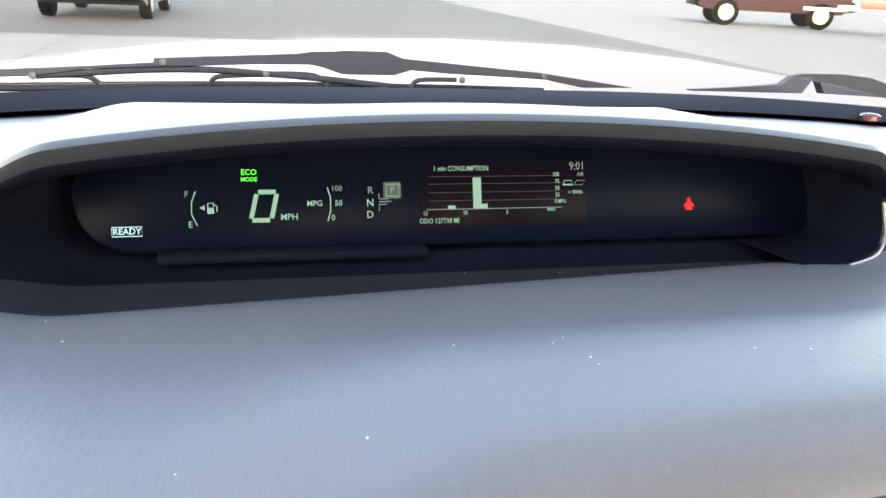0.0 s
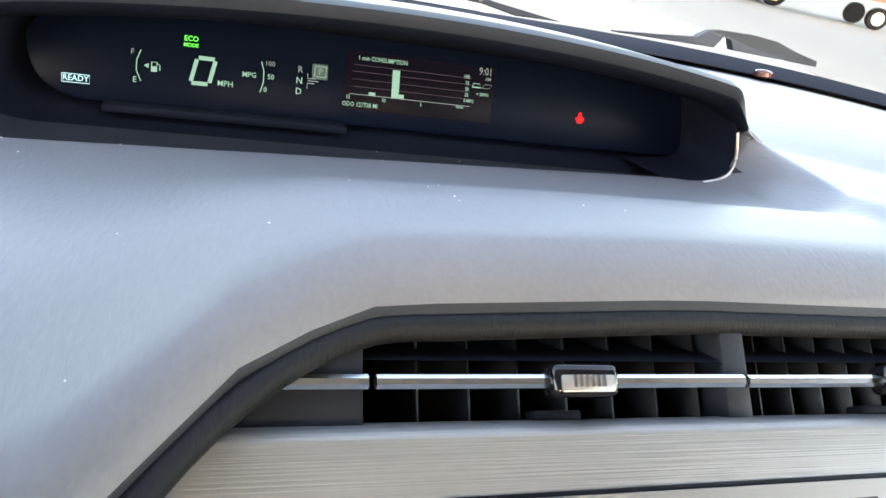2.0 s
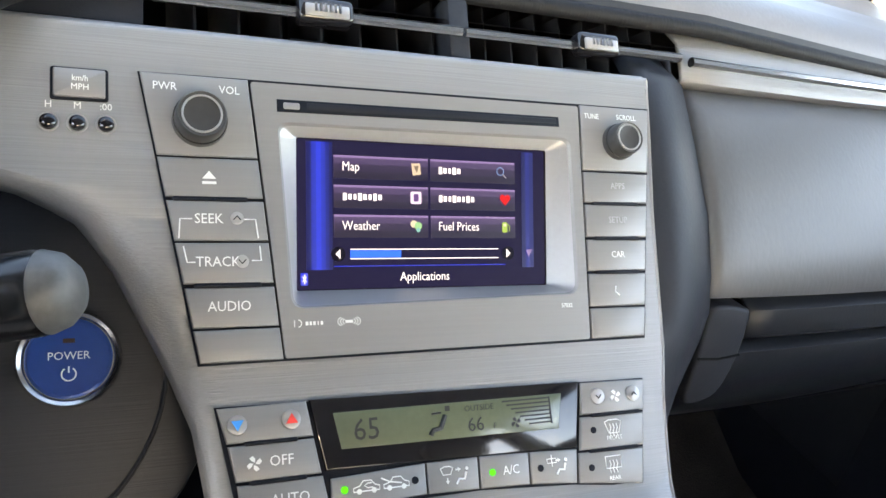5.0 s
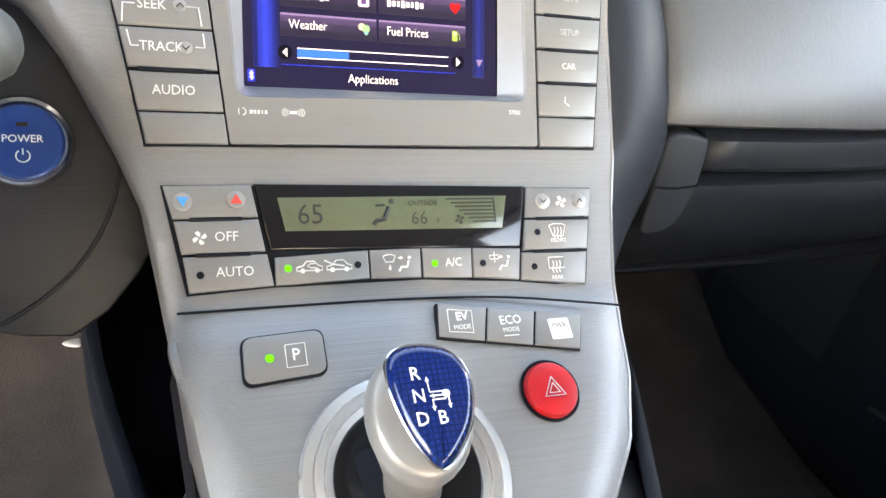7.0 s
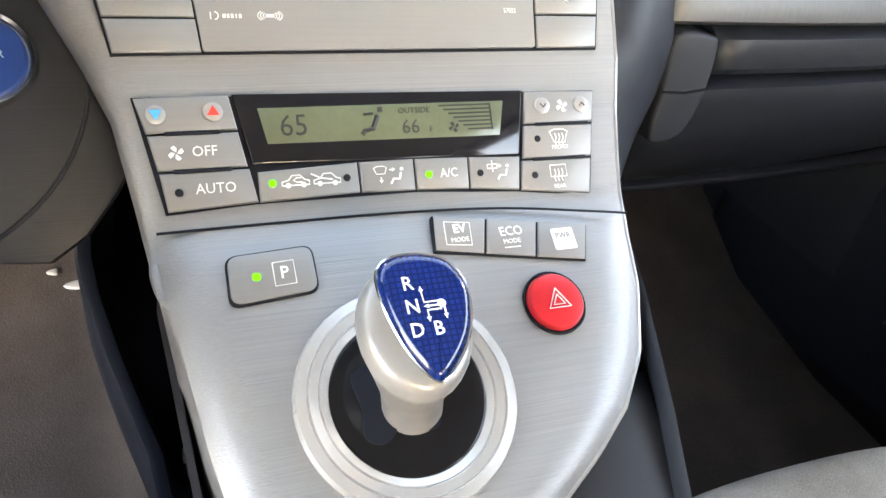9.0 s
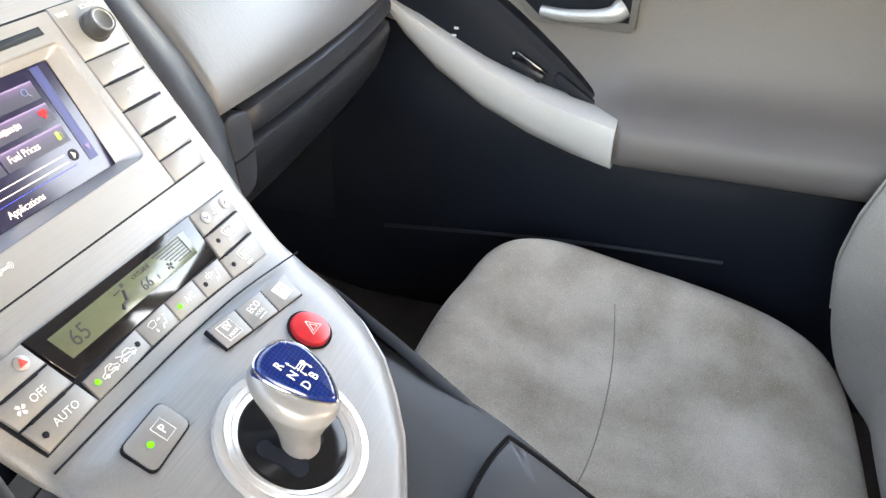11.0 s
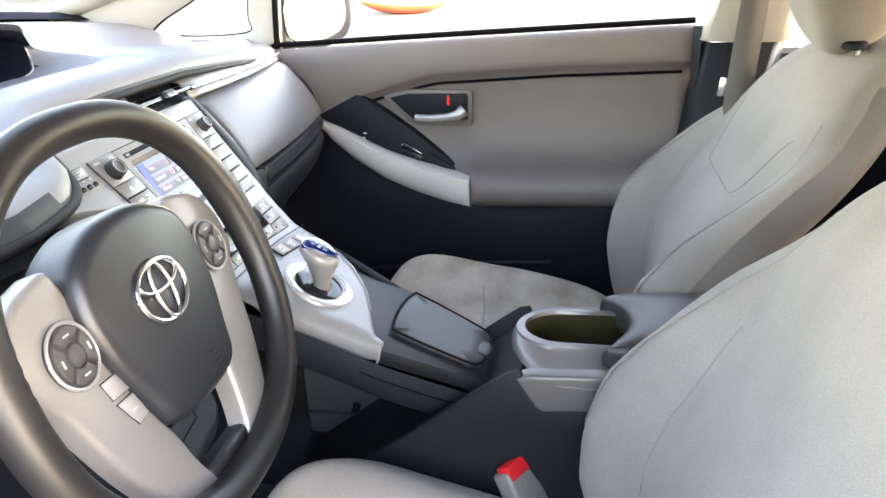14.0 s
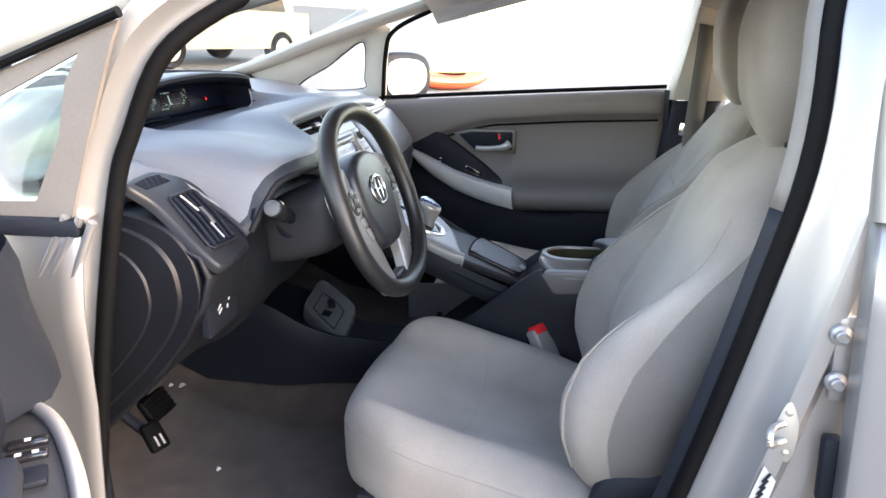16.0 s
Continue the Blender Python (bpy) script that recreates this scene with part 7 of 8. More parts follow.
for tip, a, b_ in (((3.4, -3.2), (2.6, -5.0), (4.2, -5.0)), ((3.2, -10.8), (5.0, -10.0), (5.0, -11.6)), ((4.2, -16.6), (5.0, -14.8), (3.4, -14.8)), ((10.6, -16.2), (11.4, -14.4), (9.8, -14.4))):
    plate("pattern_arrow", FACE, [tip, a, b_], 0.0035, WHITE, top, bevel=0, depth=0.0003)
part("pattern_dot", lathe([(0.0016, 0.0), (0.0014, 0.0003), (0.0002, 0.0003)], FACE @ Matrix.Translation((0.0100, -0.0103, 0.0031)), 14), WHITE, top)

# centre air vents
vents = tagged(base("centre_vents", 0.02, 0.31, 1.015), "black centre air vents crossed by a bright bar", "air vent")
V0, V1 = 0.0765, 0.132
rows = [[R @ Vector((x, v, n)) for v, n in ((V0, -0.018), (V0 + 0.001, -0.075), (V1 + 0.01, -0.075), (0.113, -0.012))] for x in (-0.142, 0.179)]
part("vent_box", loft(rows), BLACK, vents)
for x in (-0.1385, 0.172):
    part("vent_side", box((0.004, 0.032, 0.056), R @ Matrix.Translation((x, 0.098, -0.050)), 0.001), DARK, vents)
part("vent_divider", box((0.0125, 0.052, 0.030), R @ Matrix.Translation((0.0235, 0.103, -0.027)), 0.002), MIDGREY, vents)
VANE = mat("dark_vane_plastic", (0.0055, 0.006, 0.0075), 0.4, spec=0.3, var=0.1)
for x in (*np.linspace(-0.118, 0.008, 7), *np.linspace(0.040, 0.158, 8)):
    part("vane", box((0.0016, 0.052, 0.030), R @ pose(float(x), 0.104, -0.040, 0, 22), 0.0005), VANE, vents)
part("cross_bar", tube([R @ Vector((x, 0.1047, -0.008)) for x in (-0.1325, 0.0225)], 0.0028, 8), CHROME, vents)
part("cross_bar", tube([R @ Vector((x, 0.1045, -0.008)) for x in (0.0245, 0.1690)], 0.0028, 8), CHROME, vents)
for x in (-0.053, 0.106):
    kn = part("vent_knob", box((0.028, 0.0125, 0.012), R @ Matrix.Translation((x, 0.1046, -0.006)), 0.003, 3), GLOSS, vents, "black sliding vent knob")
    part("knob_face", box((0.022, 0.0065, 0.002), R @ Matrix.Translation((x, 0.1030, 0.0005)), 0.0008), SILVER_S, kn)
    for k in range(6):
        part("knob_rib", box((0.0012, 0.0045, 0.0012), R @ Matrix.Translation((x - 0.006 + 0.0024 * k, 0.1040, 0.0016))), CHROME, kn)
    part("vent_tab", box((0.020, 0.004, 0.010), R @ Matrix.Translation((x - 0.006, 0.0925, -0.020)), 0.001), DARK, vents)
part("left_filler", prism([(-0.26, 0.050), (-0.1365, 0.070), (-0.1365, 0.118), (-0.19, 0.108), (-0.26, 0.085)], 0.01, R @ Matrix.Translation((0, 0, -0.010)), 0.001), DARK, vents, "dark grey filler beside the vents")
part("cross_bar", tube([R @ Vector((x, 0.1047, -0.0075)) for x in (-0.21, -0.1355)], 0.0028, 8), CHROME, vents)

# dark panel with the start button
start = tagged(base("start_panel", -0.17, 0.22, 0.87), "dark panel with a round blue power button", "button")
Q = R @ Matrix.Translation((0, 0, -0.033))
part("panel_face", prism(mm([(-420, 25), (-95, 25), (-88, -60), (-120, -118), (-134, -136), (-150, -147), (-172, -145), (-190, -140), (-250, -70), (-300, -30), (-420, 0)]), 0.01, Q, 0.002), mat("brushed_dark_panel", (0.0165, 0.0195, 0.0260), 0.42, spec=0.3, var=0.22, fine=190, bump=0.5, dist=0.0003, stretch=(0.05, 7, 7)), start, "brushed dark grey panel")
part("panel_ridge", tube([Q @ Vector((-0.225 + 0.098 * math.cos(t), -0.062 + 0.088 * math.sin(t), 0.0)) for t in np.linspace(-1.2, 1.9, 30)], 0.0011, 8), MIDGREY, start)
P_ = Q @ Matrix.Translation((-0.1672, -0.0572, 0)) @ Matrix.Scale(0.95, 4)
part("chrome_ring", lathe([(0.0226, 0.0), (0.0224, 0.003), (0.0212, 0.0048), (0.0196, 0.0036), (0.0190, 0.001), (0.001, 0.0005)], P_, 48), CHROME, start, "chrome ring")
pw = part("power_button", lathe([(0.0186, 0.0005), (0.0184, 0.003), (0.0170, 0.0042), (0.001, 0.0046)], P_, 48), mat("blue_button_plastic", (0.008, 0.045, 0.20), 0.3, var=0.08, rvar=0.05), start, "blue power button")
words("POWER", P_, 0, 1.0, 3.6, WHITE, pw, 0.0048, 1.0)
stroke(P_, [(0, -3.6), (0, -6.6)], 0.7, WHITE, pw, 0.0049)
stroke(P_, [(3.0 * math.sin(t), -7.2 + 3.0 * math.cos(t)) for t in np.linspace(0.6, 5.68, 16)], 0.7, WHITE, pw, 0.0049)
mark(P_, 0, 8, 5, 2, mat("dark_lamp_lens", (0.05, 0.02, 0.01), 0.3), pw, 0.0048)

# ---- instrument cluster ----
cluster = tagged(base("instrument_cluster", -0.06, 0.645, 1.05), "black digital instrument cluster with green figures", "instrument cluster")
G = frame_at((0, 0.64, 1.06), (0, 0.26, 0.966))
lens_pts = spline([(x, y, 0) for x, y in ((-310, 10), (-303, -8), (-285, -19), (-250, -21), (-60, -21), (140, -21), (195, -18), (206, -2), (206, 25), (190, 38), (60, 50), (-84, 54), (-220, 50), (-290, 36), (-308, 25))], 4, True)
lens = part("lens", prism(mm([(p.x, p.y) for p in lens_pts]), 0.004, G @ Matrix.Translation((0, 0, 0.001)), 0.001), mat("smoked_black_lens", (0.002, 0.0038, 0.0095), 0.3, var=0.1, rvar=0.05, spec=0.02), cluster, "smoked black lens")
GREEN = glow("display_green", (0.30, 0.66, 0.60), 0.46)
GREY_ = glow("display_grey", (0.36, 0.50, 0.56), 0.30)
BRIGHT = glow("display_bright_green", (0.05, 0.9, 0.12), 1.0)
CYAN = glow("display_cyan", (0.35, 0.75, 0.95), 0.9)
RED_ = glow("display_red", (1.0, 0.015, 0.02), 1.2)
Z = 0.0014
zero = [(-203.5, 15), (-191, 15), (-195, -2.6), (-207.5, -2.6), (-203.5, 15)]
for a, b_ in zip(zero, zero[1:]):
    stroke(G, [(a[0] * 0.93 + b_[0] * 0.07, a[1] * 0.93 + b_[1] * 0.07), (a[0] * 0.07 + b_[0] * 0.93, a[1] * 0.07 + b_[1] * 0.93)], 3.0, GREEN, lens, Z, "figure")
for s_, u, v, h, m_ in (("MPH", -184, -1, 4.0, GREEN), ("MPG", -168, 7.2, 3.6, GREEN), ("100", -154, 16.5, 3.6, GREY_), ("50", -153, 7.2, 3.6, GREEN), ("0", -156.5, -2, 3.6, GREEN), ("R", -132.5, 15, 4.6, GREY_), ("N", -132.8, 7, 4.6, GREEN), ("D", -133, -0.6, 4.6, GREEN), ("F", -245.5, 14, 3.8, GREY_), ("E", -243.5, -4.5, 3.8, GREEN), ("ECO", -208, 27.3, 3.5, BRIGHT), ("MODE", -208, 22.9, 2.6, BRIGHT), ("READY", -280, -7.8, 3.8, CYAN)):
    words(s_, G, u, v, h, m_, lens, Z, 0.95, 0.05)
stroke(G, [(-288.5, -5), (-271.5, -5), (-271.5, -10.6), (-288.5, -10.6), (-288.5, -5)], 0.5, CYAN, lens, Z)
stroke(G, [(-240, 16), (-242.6, 9), (-242.6, 2), (-239.5, -5)], 0.8, GREEN, lens, Z)
stroke(G, [(-233, 2.4), (-233, 8.6), (-229.6, 8.6), (-229.6, 2.4), (-233, 2.4)], 0.9, GREEN, lens, Z)
mark(G, -231.3, 4.2, 3.4, 3.2, GREEN, lens, Z)
stroke(G, [(-229.4, 7.6), (-227.6, 6.8), (-227.6, 3.2)], 0.7, GREEN, lens, Z)
plate("fuel_arrow", G, [(-238, 5.8), (-234.8, 7.6), (-234.8, 4)], Z, GREEN, lens, bevel=0, depth=0.0002)
stroke(G, [(-160, 17.5), (-158, 11), (-158, 3), (-160, -4)], 0.8, GREEN, lens, Z)
plate("gear_box", G, quad(-124, 9.5, -112.5, 20.5), Z, glow("display_dim_green", (0.10, 0.22, 0.19), 0.35), lens, bevel=0, depth=0.0002)
stroke(G, [(-122.4, 11.2), (-114.2, 11.2), (-113.8, 18.8), (-122, 18.8), (-122.4, 11.2)], 1.2, GREY_, lens, Z + 0.0003)
words("P", G, -118.2, 15, 4.6, GREY_, lens, Z + 0.0004, 0.95, 0.08)
for pts in ([(-127, 13), (-127, 9.5), (-121, 9.5)], [(-127, 2), (-127, 6), (-122, 6)], [(-127, 7.8), (-119, 7.8)]):
    stroke(G, pts, 0.8, GREY_, lens, Z)
plate("belt_lamp", G, [(90.4, -1.6), (95.4, -1.6), (94.9, 1.4), (96.6, 0.4), (97.0, 1.6), (94.4, 4.2), (91.6, 4.2), (89.0, 1.6), (89.4, 0.4), (91.0, 1.4)], Z, RED_, lens, bevel=0, depth=0.0002)
part("belt_lamp", lathe([(0.0014, 0.0), (0.0013, 0.0002), (0.0001, 0.0002)], G @ Matrix.Translation((0.093, 0.0056, Z)), 12), RED_, lens)
# consumption display
mfd = plate("consumption_display", G, [(-98.5, 33.5), (18, 33.5), (15, -9.5), (-101.5, -9.5)], 0.0012, glow("display_maroon_black", (0.0085, 0.0075, 0.0155), 0.4, 0.03), lens, "consumption bar chart display", bevel=0.0002, depth=0.0006)
for v in (23.5, 18.6, 13, 7.6):
    mark(G, -48, v, 92, 0.3, glow("display_grid_line", (0.12, 0.10, 0.16), 0.4), mfd, Z)
mark(G, -49, 2.0, 94, 0.5, GREY_, mfd, Z)
for u, w, h in ((-61.5, 5.6, 20.5), (-79, 5, 2.2), (-56.6, 4, 3)):
    mark(G, u, 2.2 + h / 2, w, h, GREEN, mfd, Z + 0.0001, name="chart_bar")
for s_, u, v, h, al in (("1 min CONSUMPTION", -91, 28.6, 3.3, "LEFT"), ("9:01", 15, 29.6, 5.6, "RIGHT"), ("AM", 14, 24.2, 2.8, "RIGHT"), ("100", -3.5, 24.2, 2.8, "RIGHT"), ("75", -3.5, 19.4, 2.8, "RIGHT"), ("50", -3.5, 15, 2.8, "RIGHT"), ("25", -3.5, 10.4, 2.8, "RIGHT"), ("0 MPG", 1, 6, 2.5, "RIGHT"), ("15", -98.5, -0.6, 2.8, "LEFT"), ("10", -70, -0.6, 2.8, "CENTER"), ("5", -41, -0.6, 2.8, "CENTER"), ("0min", -10, 0.8, 2.6, "CENTER"), ("ODO 127738 MI", -101, -5.6, 3.3, "LEFT"), ("= 30Wh", 13, 12.0, 2.6, "RIGHT")):
    words(s_, G, u, v, h, GREEN if s_ not in ("9:01", "AM") else GREY_, mfd, Z + 0.0001, 0.82, 0.02, al)
stroke(G, [(-1, 17), (0, 20), (5, 20), (6, 17), (-1, 17)], 0.6, GREEN, mfd, Z + 0.0001, "car_symbol")
mark(G, 2.5, 17.2, 5.5, 0.9, GREEN, mfd, Z + 0.0001)
stroke(G, [(7, 17), (13, 17), (15, 20), (9, 20), (7, 17)], 0.4, GREY_, mfd, Z + 0.0001)
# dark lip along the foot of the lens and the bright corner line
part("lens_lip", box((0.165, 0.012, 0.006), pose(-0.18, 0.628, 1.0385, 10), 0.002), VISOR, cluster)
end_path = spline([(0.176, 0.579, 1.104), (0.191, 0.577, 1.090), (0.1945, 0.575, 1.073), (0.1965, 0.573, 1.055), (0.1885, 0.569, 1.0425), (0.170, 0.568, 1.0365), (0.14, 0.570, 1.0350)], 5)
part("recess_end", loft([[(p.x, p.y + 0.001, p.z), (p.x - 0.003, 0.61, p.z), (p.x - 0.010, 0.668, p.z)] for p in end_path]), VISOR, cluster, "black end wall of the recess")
part("corner_line", tube(spline([(0.195, 0.575, 1.075), (0.198, 0.572, 1.055), (0.190, 0.568, 1.0415), (0.170, 0.567, 1.0355)], 6), 0.0012, 6), SILVER_S, cluster)

# print on the wiper stalk
st = bpy.data.objects["wiper_stalk"]
SP = stalk_print()
words("REAR", SP, -3, 4, 4.2, WHITE, st, 0.001, 0.9)
stroke(SP, [(-7, -7), (2, -7), (3, -2), (-8, -2), (-7, -7)], 0.7, WHITE, st, 0.001)

# ---- driver's side outside: quarter window, fender, open door, rear door ----
def yz_prism(outline, x, depth, bevel=0.0, out=-1):
    """A plate with a (y, z) outline at that x; out -1: its face looks to the left."""
    m = Matrix(((0, 0, out, x), (1, 0, 0, 0), (0, 1, 0, 0), (0, 0, 0, 1)))
    return prism(outline, depth, m, bevel)


def yz_ring(outer, inner, x, depth):
    """A flat (y, z) frame with thickness between two outlines of as many points."""
    rows_ = [[(x + d, y, z) for y, z in pts] for pts, d in ((inner, depth), (inner, 0), (outer, 0), (outer, depth))]
    return loft(rows_, closed_u=True, closed_v=True)


quarter = tagged(base("quarter_panel", -0.79, 0.5, 1.0), "dark framed quarter window in the silver front pillar", "car body", kind="structure")
outer = [(0.240, 1.232), (0.255, 1.205), (0.305, 1.090), (0.345, 0.990), (0.60, 0.985), (0.78, 1.00), (0.62, 1.075), (0.42, 1.172)]
inner = [(0.300, 1.195), (0.325, 1.160), (0.348, 1.090), (0.395, 1.010), (0.56, 1.008), (0.66, 1.018), (0.58, 1.068), (0.42, 1.145)]
part("window_surround", yz_ring(outer, inner, -0.792, 0.006), mat("warm_grey_surround", (0.11, 0.098, 0.092), 0.5), quarter, "warm grey surround of the quarter window")
pq = part("quarter_glass", yz_prism(inner, -0.785, 0.004), glass("pale_green_glass", (0.80, 0.97, 0.90)), quarter)
pq.visible_shadow = False
part("black_sash", box((0.02, 0.46, 0.024), pose(-0.795, 0.56, 0.978), 0.004), BLACK, quarter)
part("upper_seal", tube([(-0.797, 0.235, 1.240), (-0.797, 0.42, 1.180), (-0.797, 0.62, 1.085), (-0.797, 0.80, 1.005)], 0.007, 8), RUBBER, quarter)
# silver fender and hinge pillar below the quarter window
rows = []
for y in np.linspace(0.33, 1.05, 20):
    rows.append([(x, y + 0.085 * max(0, 0.98 - z) * (1 if y < 0.36 else 0.6 if y < 0.5 else 0), z) for x, z in ((-0.762, 0.990), (-0.792, 0.985), (-0.800, 0.965), (-0.803 - 0.006 * math.sin(y * 21), 0.86), (-0.800 + 0.008 * math.sin(y * 21), 0.72), (-0.795, 0.55), (-0.785, 0.35))])
solid(part("fender", loft(rows), PAINT, quarter, "silver hinge pillar and fender"), 0.004)
for line in (((0.349, 0.993), (0.375, 0.951), (0.424, 0.875)), ((0.326, 0.994), (0.364, 0.94), (0.417, 0.859)), ((0.311, 0.987), (0.341, 0.93), (0.393, 0.832), (0.404, 0.79))):
    part("pressed_ridge", tube(spline([(-0.7985, y, z) for y, z in line], 8), 0.006, 10), PAINT, quarter)

# open driver's door, hinged at the front
OPEN = Matrix.Translation((-0.80, 0.46, 0)) @ Matrix.Rotation(radians(-52), 4, "Z") @ Matrix.Translation((0.80, -0.46, 0))
driver_door = tagged(base("door_2", -0.9, 0.3, 0.5), "open driver's door with black trim and silver armrest panel", "car door", kind="structure")


def door_part(name, bm_, material, parent, label="", angle=38):
    bm_.transform(OPEN)
    return part(name, bm_, material, parent, label, angle)


door_part("outer_skin", yz_prism([(0.44, 0.32), (0.44, 0.99), (-0.56, 1.02), (-0.50, 0.70), (-0.40, 0.32)], -0.86, 0.02, 0.004), PAINT, driver_door)
door_part("inner_shell", yz_prism([(0.43, 0.34), (0.425, 0.97), (-0.55, 1.0), (-0.49, 0.70), (-0.39, 0.34)], -0.845, 0.015, 0.0), DARK, driver_door)
trim_out = [(0.37, 0.36), (0.38, 0.70), (0.40, 0.80), (0.42, 0.90), (0.425, 0.955), (0.1, 0.975), (-0.54, 1.0), (-0.48, 0.70), (-0.38, 0.36)]
door_part("door_trim", yz_prism(trim_out, -0.80, 0.04, 0.015, 1), BLACK, driver_door, "black inner trim of the open door")
rows = []
for y, w, z in ((0.30, 0.004, 0.775), (0.27, 0.028, 0.790), (0.20, 0.050, 0.797), (0.10, 0.066, 0.798), (0.0, 0.072, 0.792), (-0.2, 0.072, 0.785), (-0.32, 0.06, 0.78)):
    rows.append([(-0.805, y, z + 0.004), (-0.80 + w * 0.8, y, z + 0.004), (-0.80 + w, y, z), (-0.80 + w * 1.02, y, z - 0.02), (-0.80 + w * 0.8, y, z - 0.05), (-0.805, y, z - 0.07)])
trim_rows = []
for z, w in ((0.98, 0.022), (0.95, 0.032), (0.90, 0.036), (0.86, 0.044), (0.82, 0.054), (0.80, 0.056)):
    trim_rows.append([(-0.80 + w * k, y, z) for y, k in ((0.415, -0.2), (0.408, 0.3), (0.395, 0.7), (0.37, 0.95), (0.34, 1.0), (0.28, 0.8), (0.22, -0.2))])
door_part("upper_trim", loft(trim_rows), BLACK, driver_door, "black padded trim by the hinge")
rest = door_part("armrest_panel", loft(rows, caps=True), mat("dark_switch_panel", (0.022, 0.022, 0.024), 0.4, spec=0.3), driver_door, "dark switch panel on the armrest")
door_part("armrest_edge", tube(spline([(-0.797, 0.305, 0.778), (-0.772, 0.272, 0.793), (-0.749, 0.20, 0.800), (-0.733, 0.10, 0.801), (-0.727, 0.0, 0.795), (-0.727, -0.2, 0.788)], 6), 0.009, 10), SILVER_S, driver_door, "bright silver armrest edge")
for y, nm in ((0.165, "lock_switch"), (0.135, "lock_switch"), (0.09, "window_switch")):
    door_part(nm, box((0.040, 0.016 if nm == "lock_switch" else 0.034, 0.008), pose(-0.775, y, 0.804), 0.003), BLACK if nm == "window_switch" else GLOSS, rest)
    for k in ((0.0,) if y > 0.15 else (-0.008, 0.008)):
        if nm == "lock_switch":
            door_part("switch_mark", box((0.006, 0.005, 0.0008), pose(-0.775 + k, y, 0.8083)), bpy.data.materials["white_print"], rest)
door_part("window_frame", tube(spline([(-0.82, 0.425, 0.985), (-0.82, 0.40, 1.06), (-0.80, 0.30, 1.18), (-0.77, 0.15, 1.27), (-0.72, -0.1, 1.345), (-0.70, -0.4, 1.355), (-0.74, -0.56, 1.25), (-0.80, -0.58, 1.0)], 6), 0.016, 10), BLACK, driver_door, "black window frame")
door_part("door_pull", box((0.05, 0.12, 0.03), pose(-0.79, -0.05, 0.86), 0.01), DARK, driver_door)

# centre pillar details and the rear door edge
STEEL = mat("zinc_plated_steel", (0.34, 0.34, 0.33), 0.38, metal=0.8, var=0.06)
striker = tagged(base("door_striker", -0.765, -0.53, 0.76), "bright steel door striker loop on the pillar", "striker")
part("striker_plate", yz_prism([(p.x, p.y) for p in spline([(-0.519, 0.775, 0), (-0.526, 0.798, 0), (-0.534, 0.804, 0), (-0.542, 0.785, 0), (-0.544, 0.765, 0), (-0.541, 0.740, 0), (-0.534, 0.729, 0), (-0.525, 0.738, 0), (-0.519, 0.758, 0)], 3, True)], -0.787, 0.004, 0.001), STEEL, striker)
part("striker_loop", tube(spline([(-0.788, -0.527, 0.778), (-0.800, -0.515, 0.779), (-0.812, -0.509, 0.776), (-0.814, -0.510, 0.765), (-0.800, -0.517, 0.758), (-0.788, -0.529, 0.757)], 5), 0.0042, 8), STEEL, striker)
for z in (0.792, 0.742):
    part("bolt", lathe([(0.0042, 0.0), (0.004, 0.002), (0.002, 0.003)], pose(-0.787, -0.532, z, 0, -90), 10), STEEL, striker)
hinge = tagged(base("rear_door_hinge", -0.78, -0.59, 0.85), "silver hinge bolts of the rear door", "hinge")
for y, z in ((-0.574, 0.888), (-0.575, 0.833)):
    part("hinge_bolt", lathe([(0.012, 0.0), (0.011, 0.004), (0.0075, 0.006), (0.0075, 0.012), (0.006, 0.013), (0.005, 0.011), (0.001, 0.011)], pose(-0.786, y, z, 0, -90), 20), PAINT, hinge)
part("hinge_leaf", box((0.010, 0.03, 0.10), pose(-0.779, -0.585, 0.858), 0.004), PAINT, hinge)
part("door_check", box((0.02, 0.022, 0.085), pose(-0.785, -0.580, 0.725), 0.006), BLACK, hinge)
sticker = tagged(base("pillar_sticker", -0.79, -0.51, 0.69), "small printed data sticker on the door pillar", "sticker")
part("sticker_sheet", yz_prism([(-0.511, 0.725), (-0.525, 0.706), (-0.512, 0.650), (-0.492, 0.662)], -0.7905, 0.001), mat("sticker_paper", (0.30, 0.30, 0.29), 0.5), sticker)
for k in range(6):
    part("text_bar", box((0.0008, 0.014, 0.0032), pose(-0.7918, -0.5145 + 0.0022 * k, 0.710 - 0.0085 * k, -55)), BLACK, sticker)
rear_door = tagged(base("door_3", -0.83, -0.9, 0.6), "bright silver rear passenger door, closed", "car door", kind="structure")
rows = []
for z in np.linspace(0.34, 1.02, 8):
    y0 = -0.548
    rows.append([(-0.800, y0 - 0.035, z), (-0.826, y0 - 0.040, z), (-0.832, y0 - 0.05, z), (-0.840, y0 - 0.2, z), (-0.835, -1.5, z)])
solid(part("outer_skin", loft(rows), PAINT, rear_door), 0.006)
part("door_seal", tube([(-0.812, -0.592, z) for z in np.linspace(0.36, 1.02, 10)], 0.006, 8), RUBBER, rear_door)
part("window_frame", tube(spline([(-0.815, -0.600, 1.02), (-0.79, -0.605, 1.15), (-0.73, -0.64, 1.30)], 5), 0.022, 10), PAINT, rear_door)
pane("window_7", ((-0.80, -0.62, 1.02), (-0.80, -1.14, 1.05), (-0.68, -1.08, 1.33), (-0.70, -0.66, 1.33)), "clear glass of the rear door behind the driver")

# pedals and accessory switches
pedals = tagged(base("brake_pedal", -0.47, 0.50, 0.5), "black ribbed brake pedal above the carpet", "pedal")
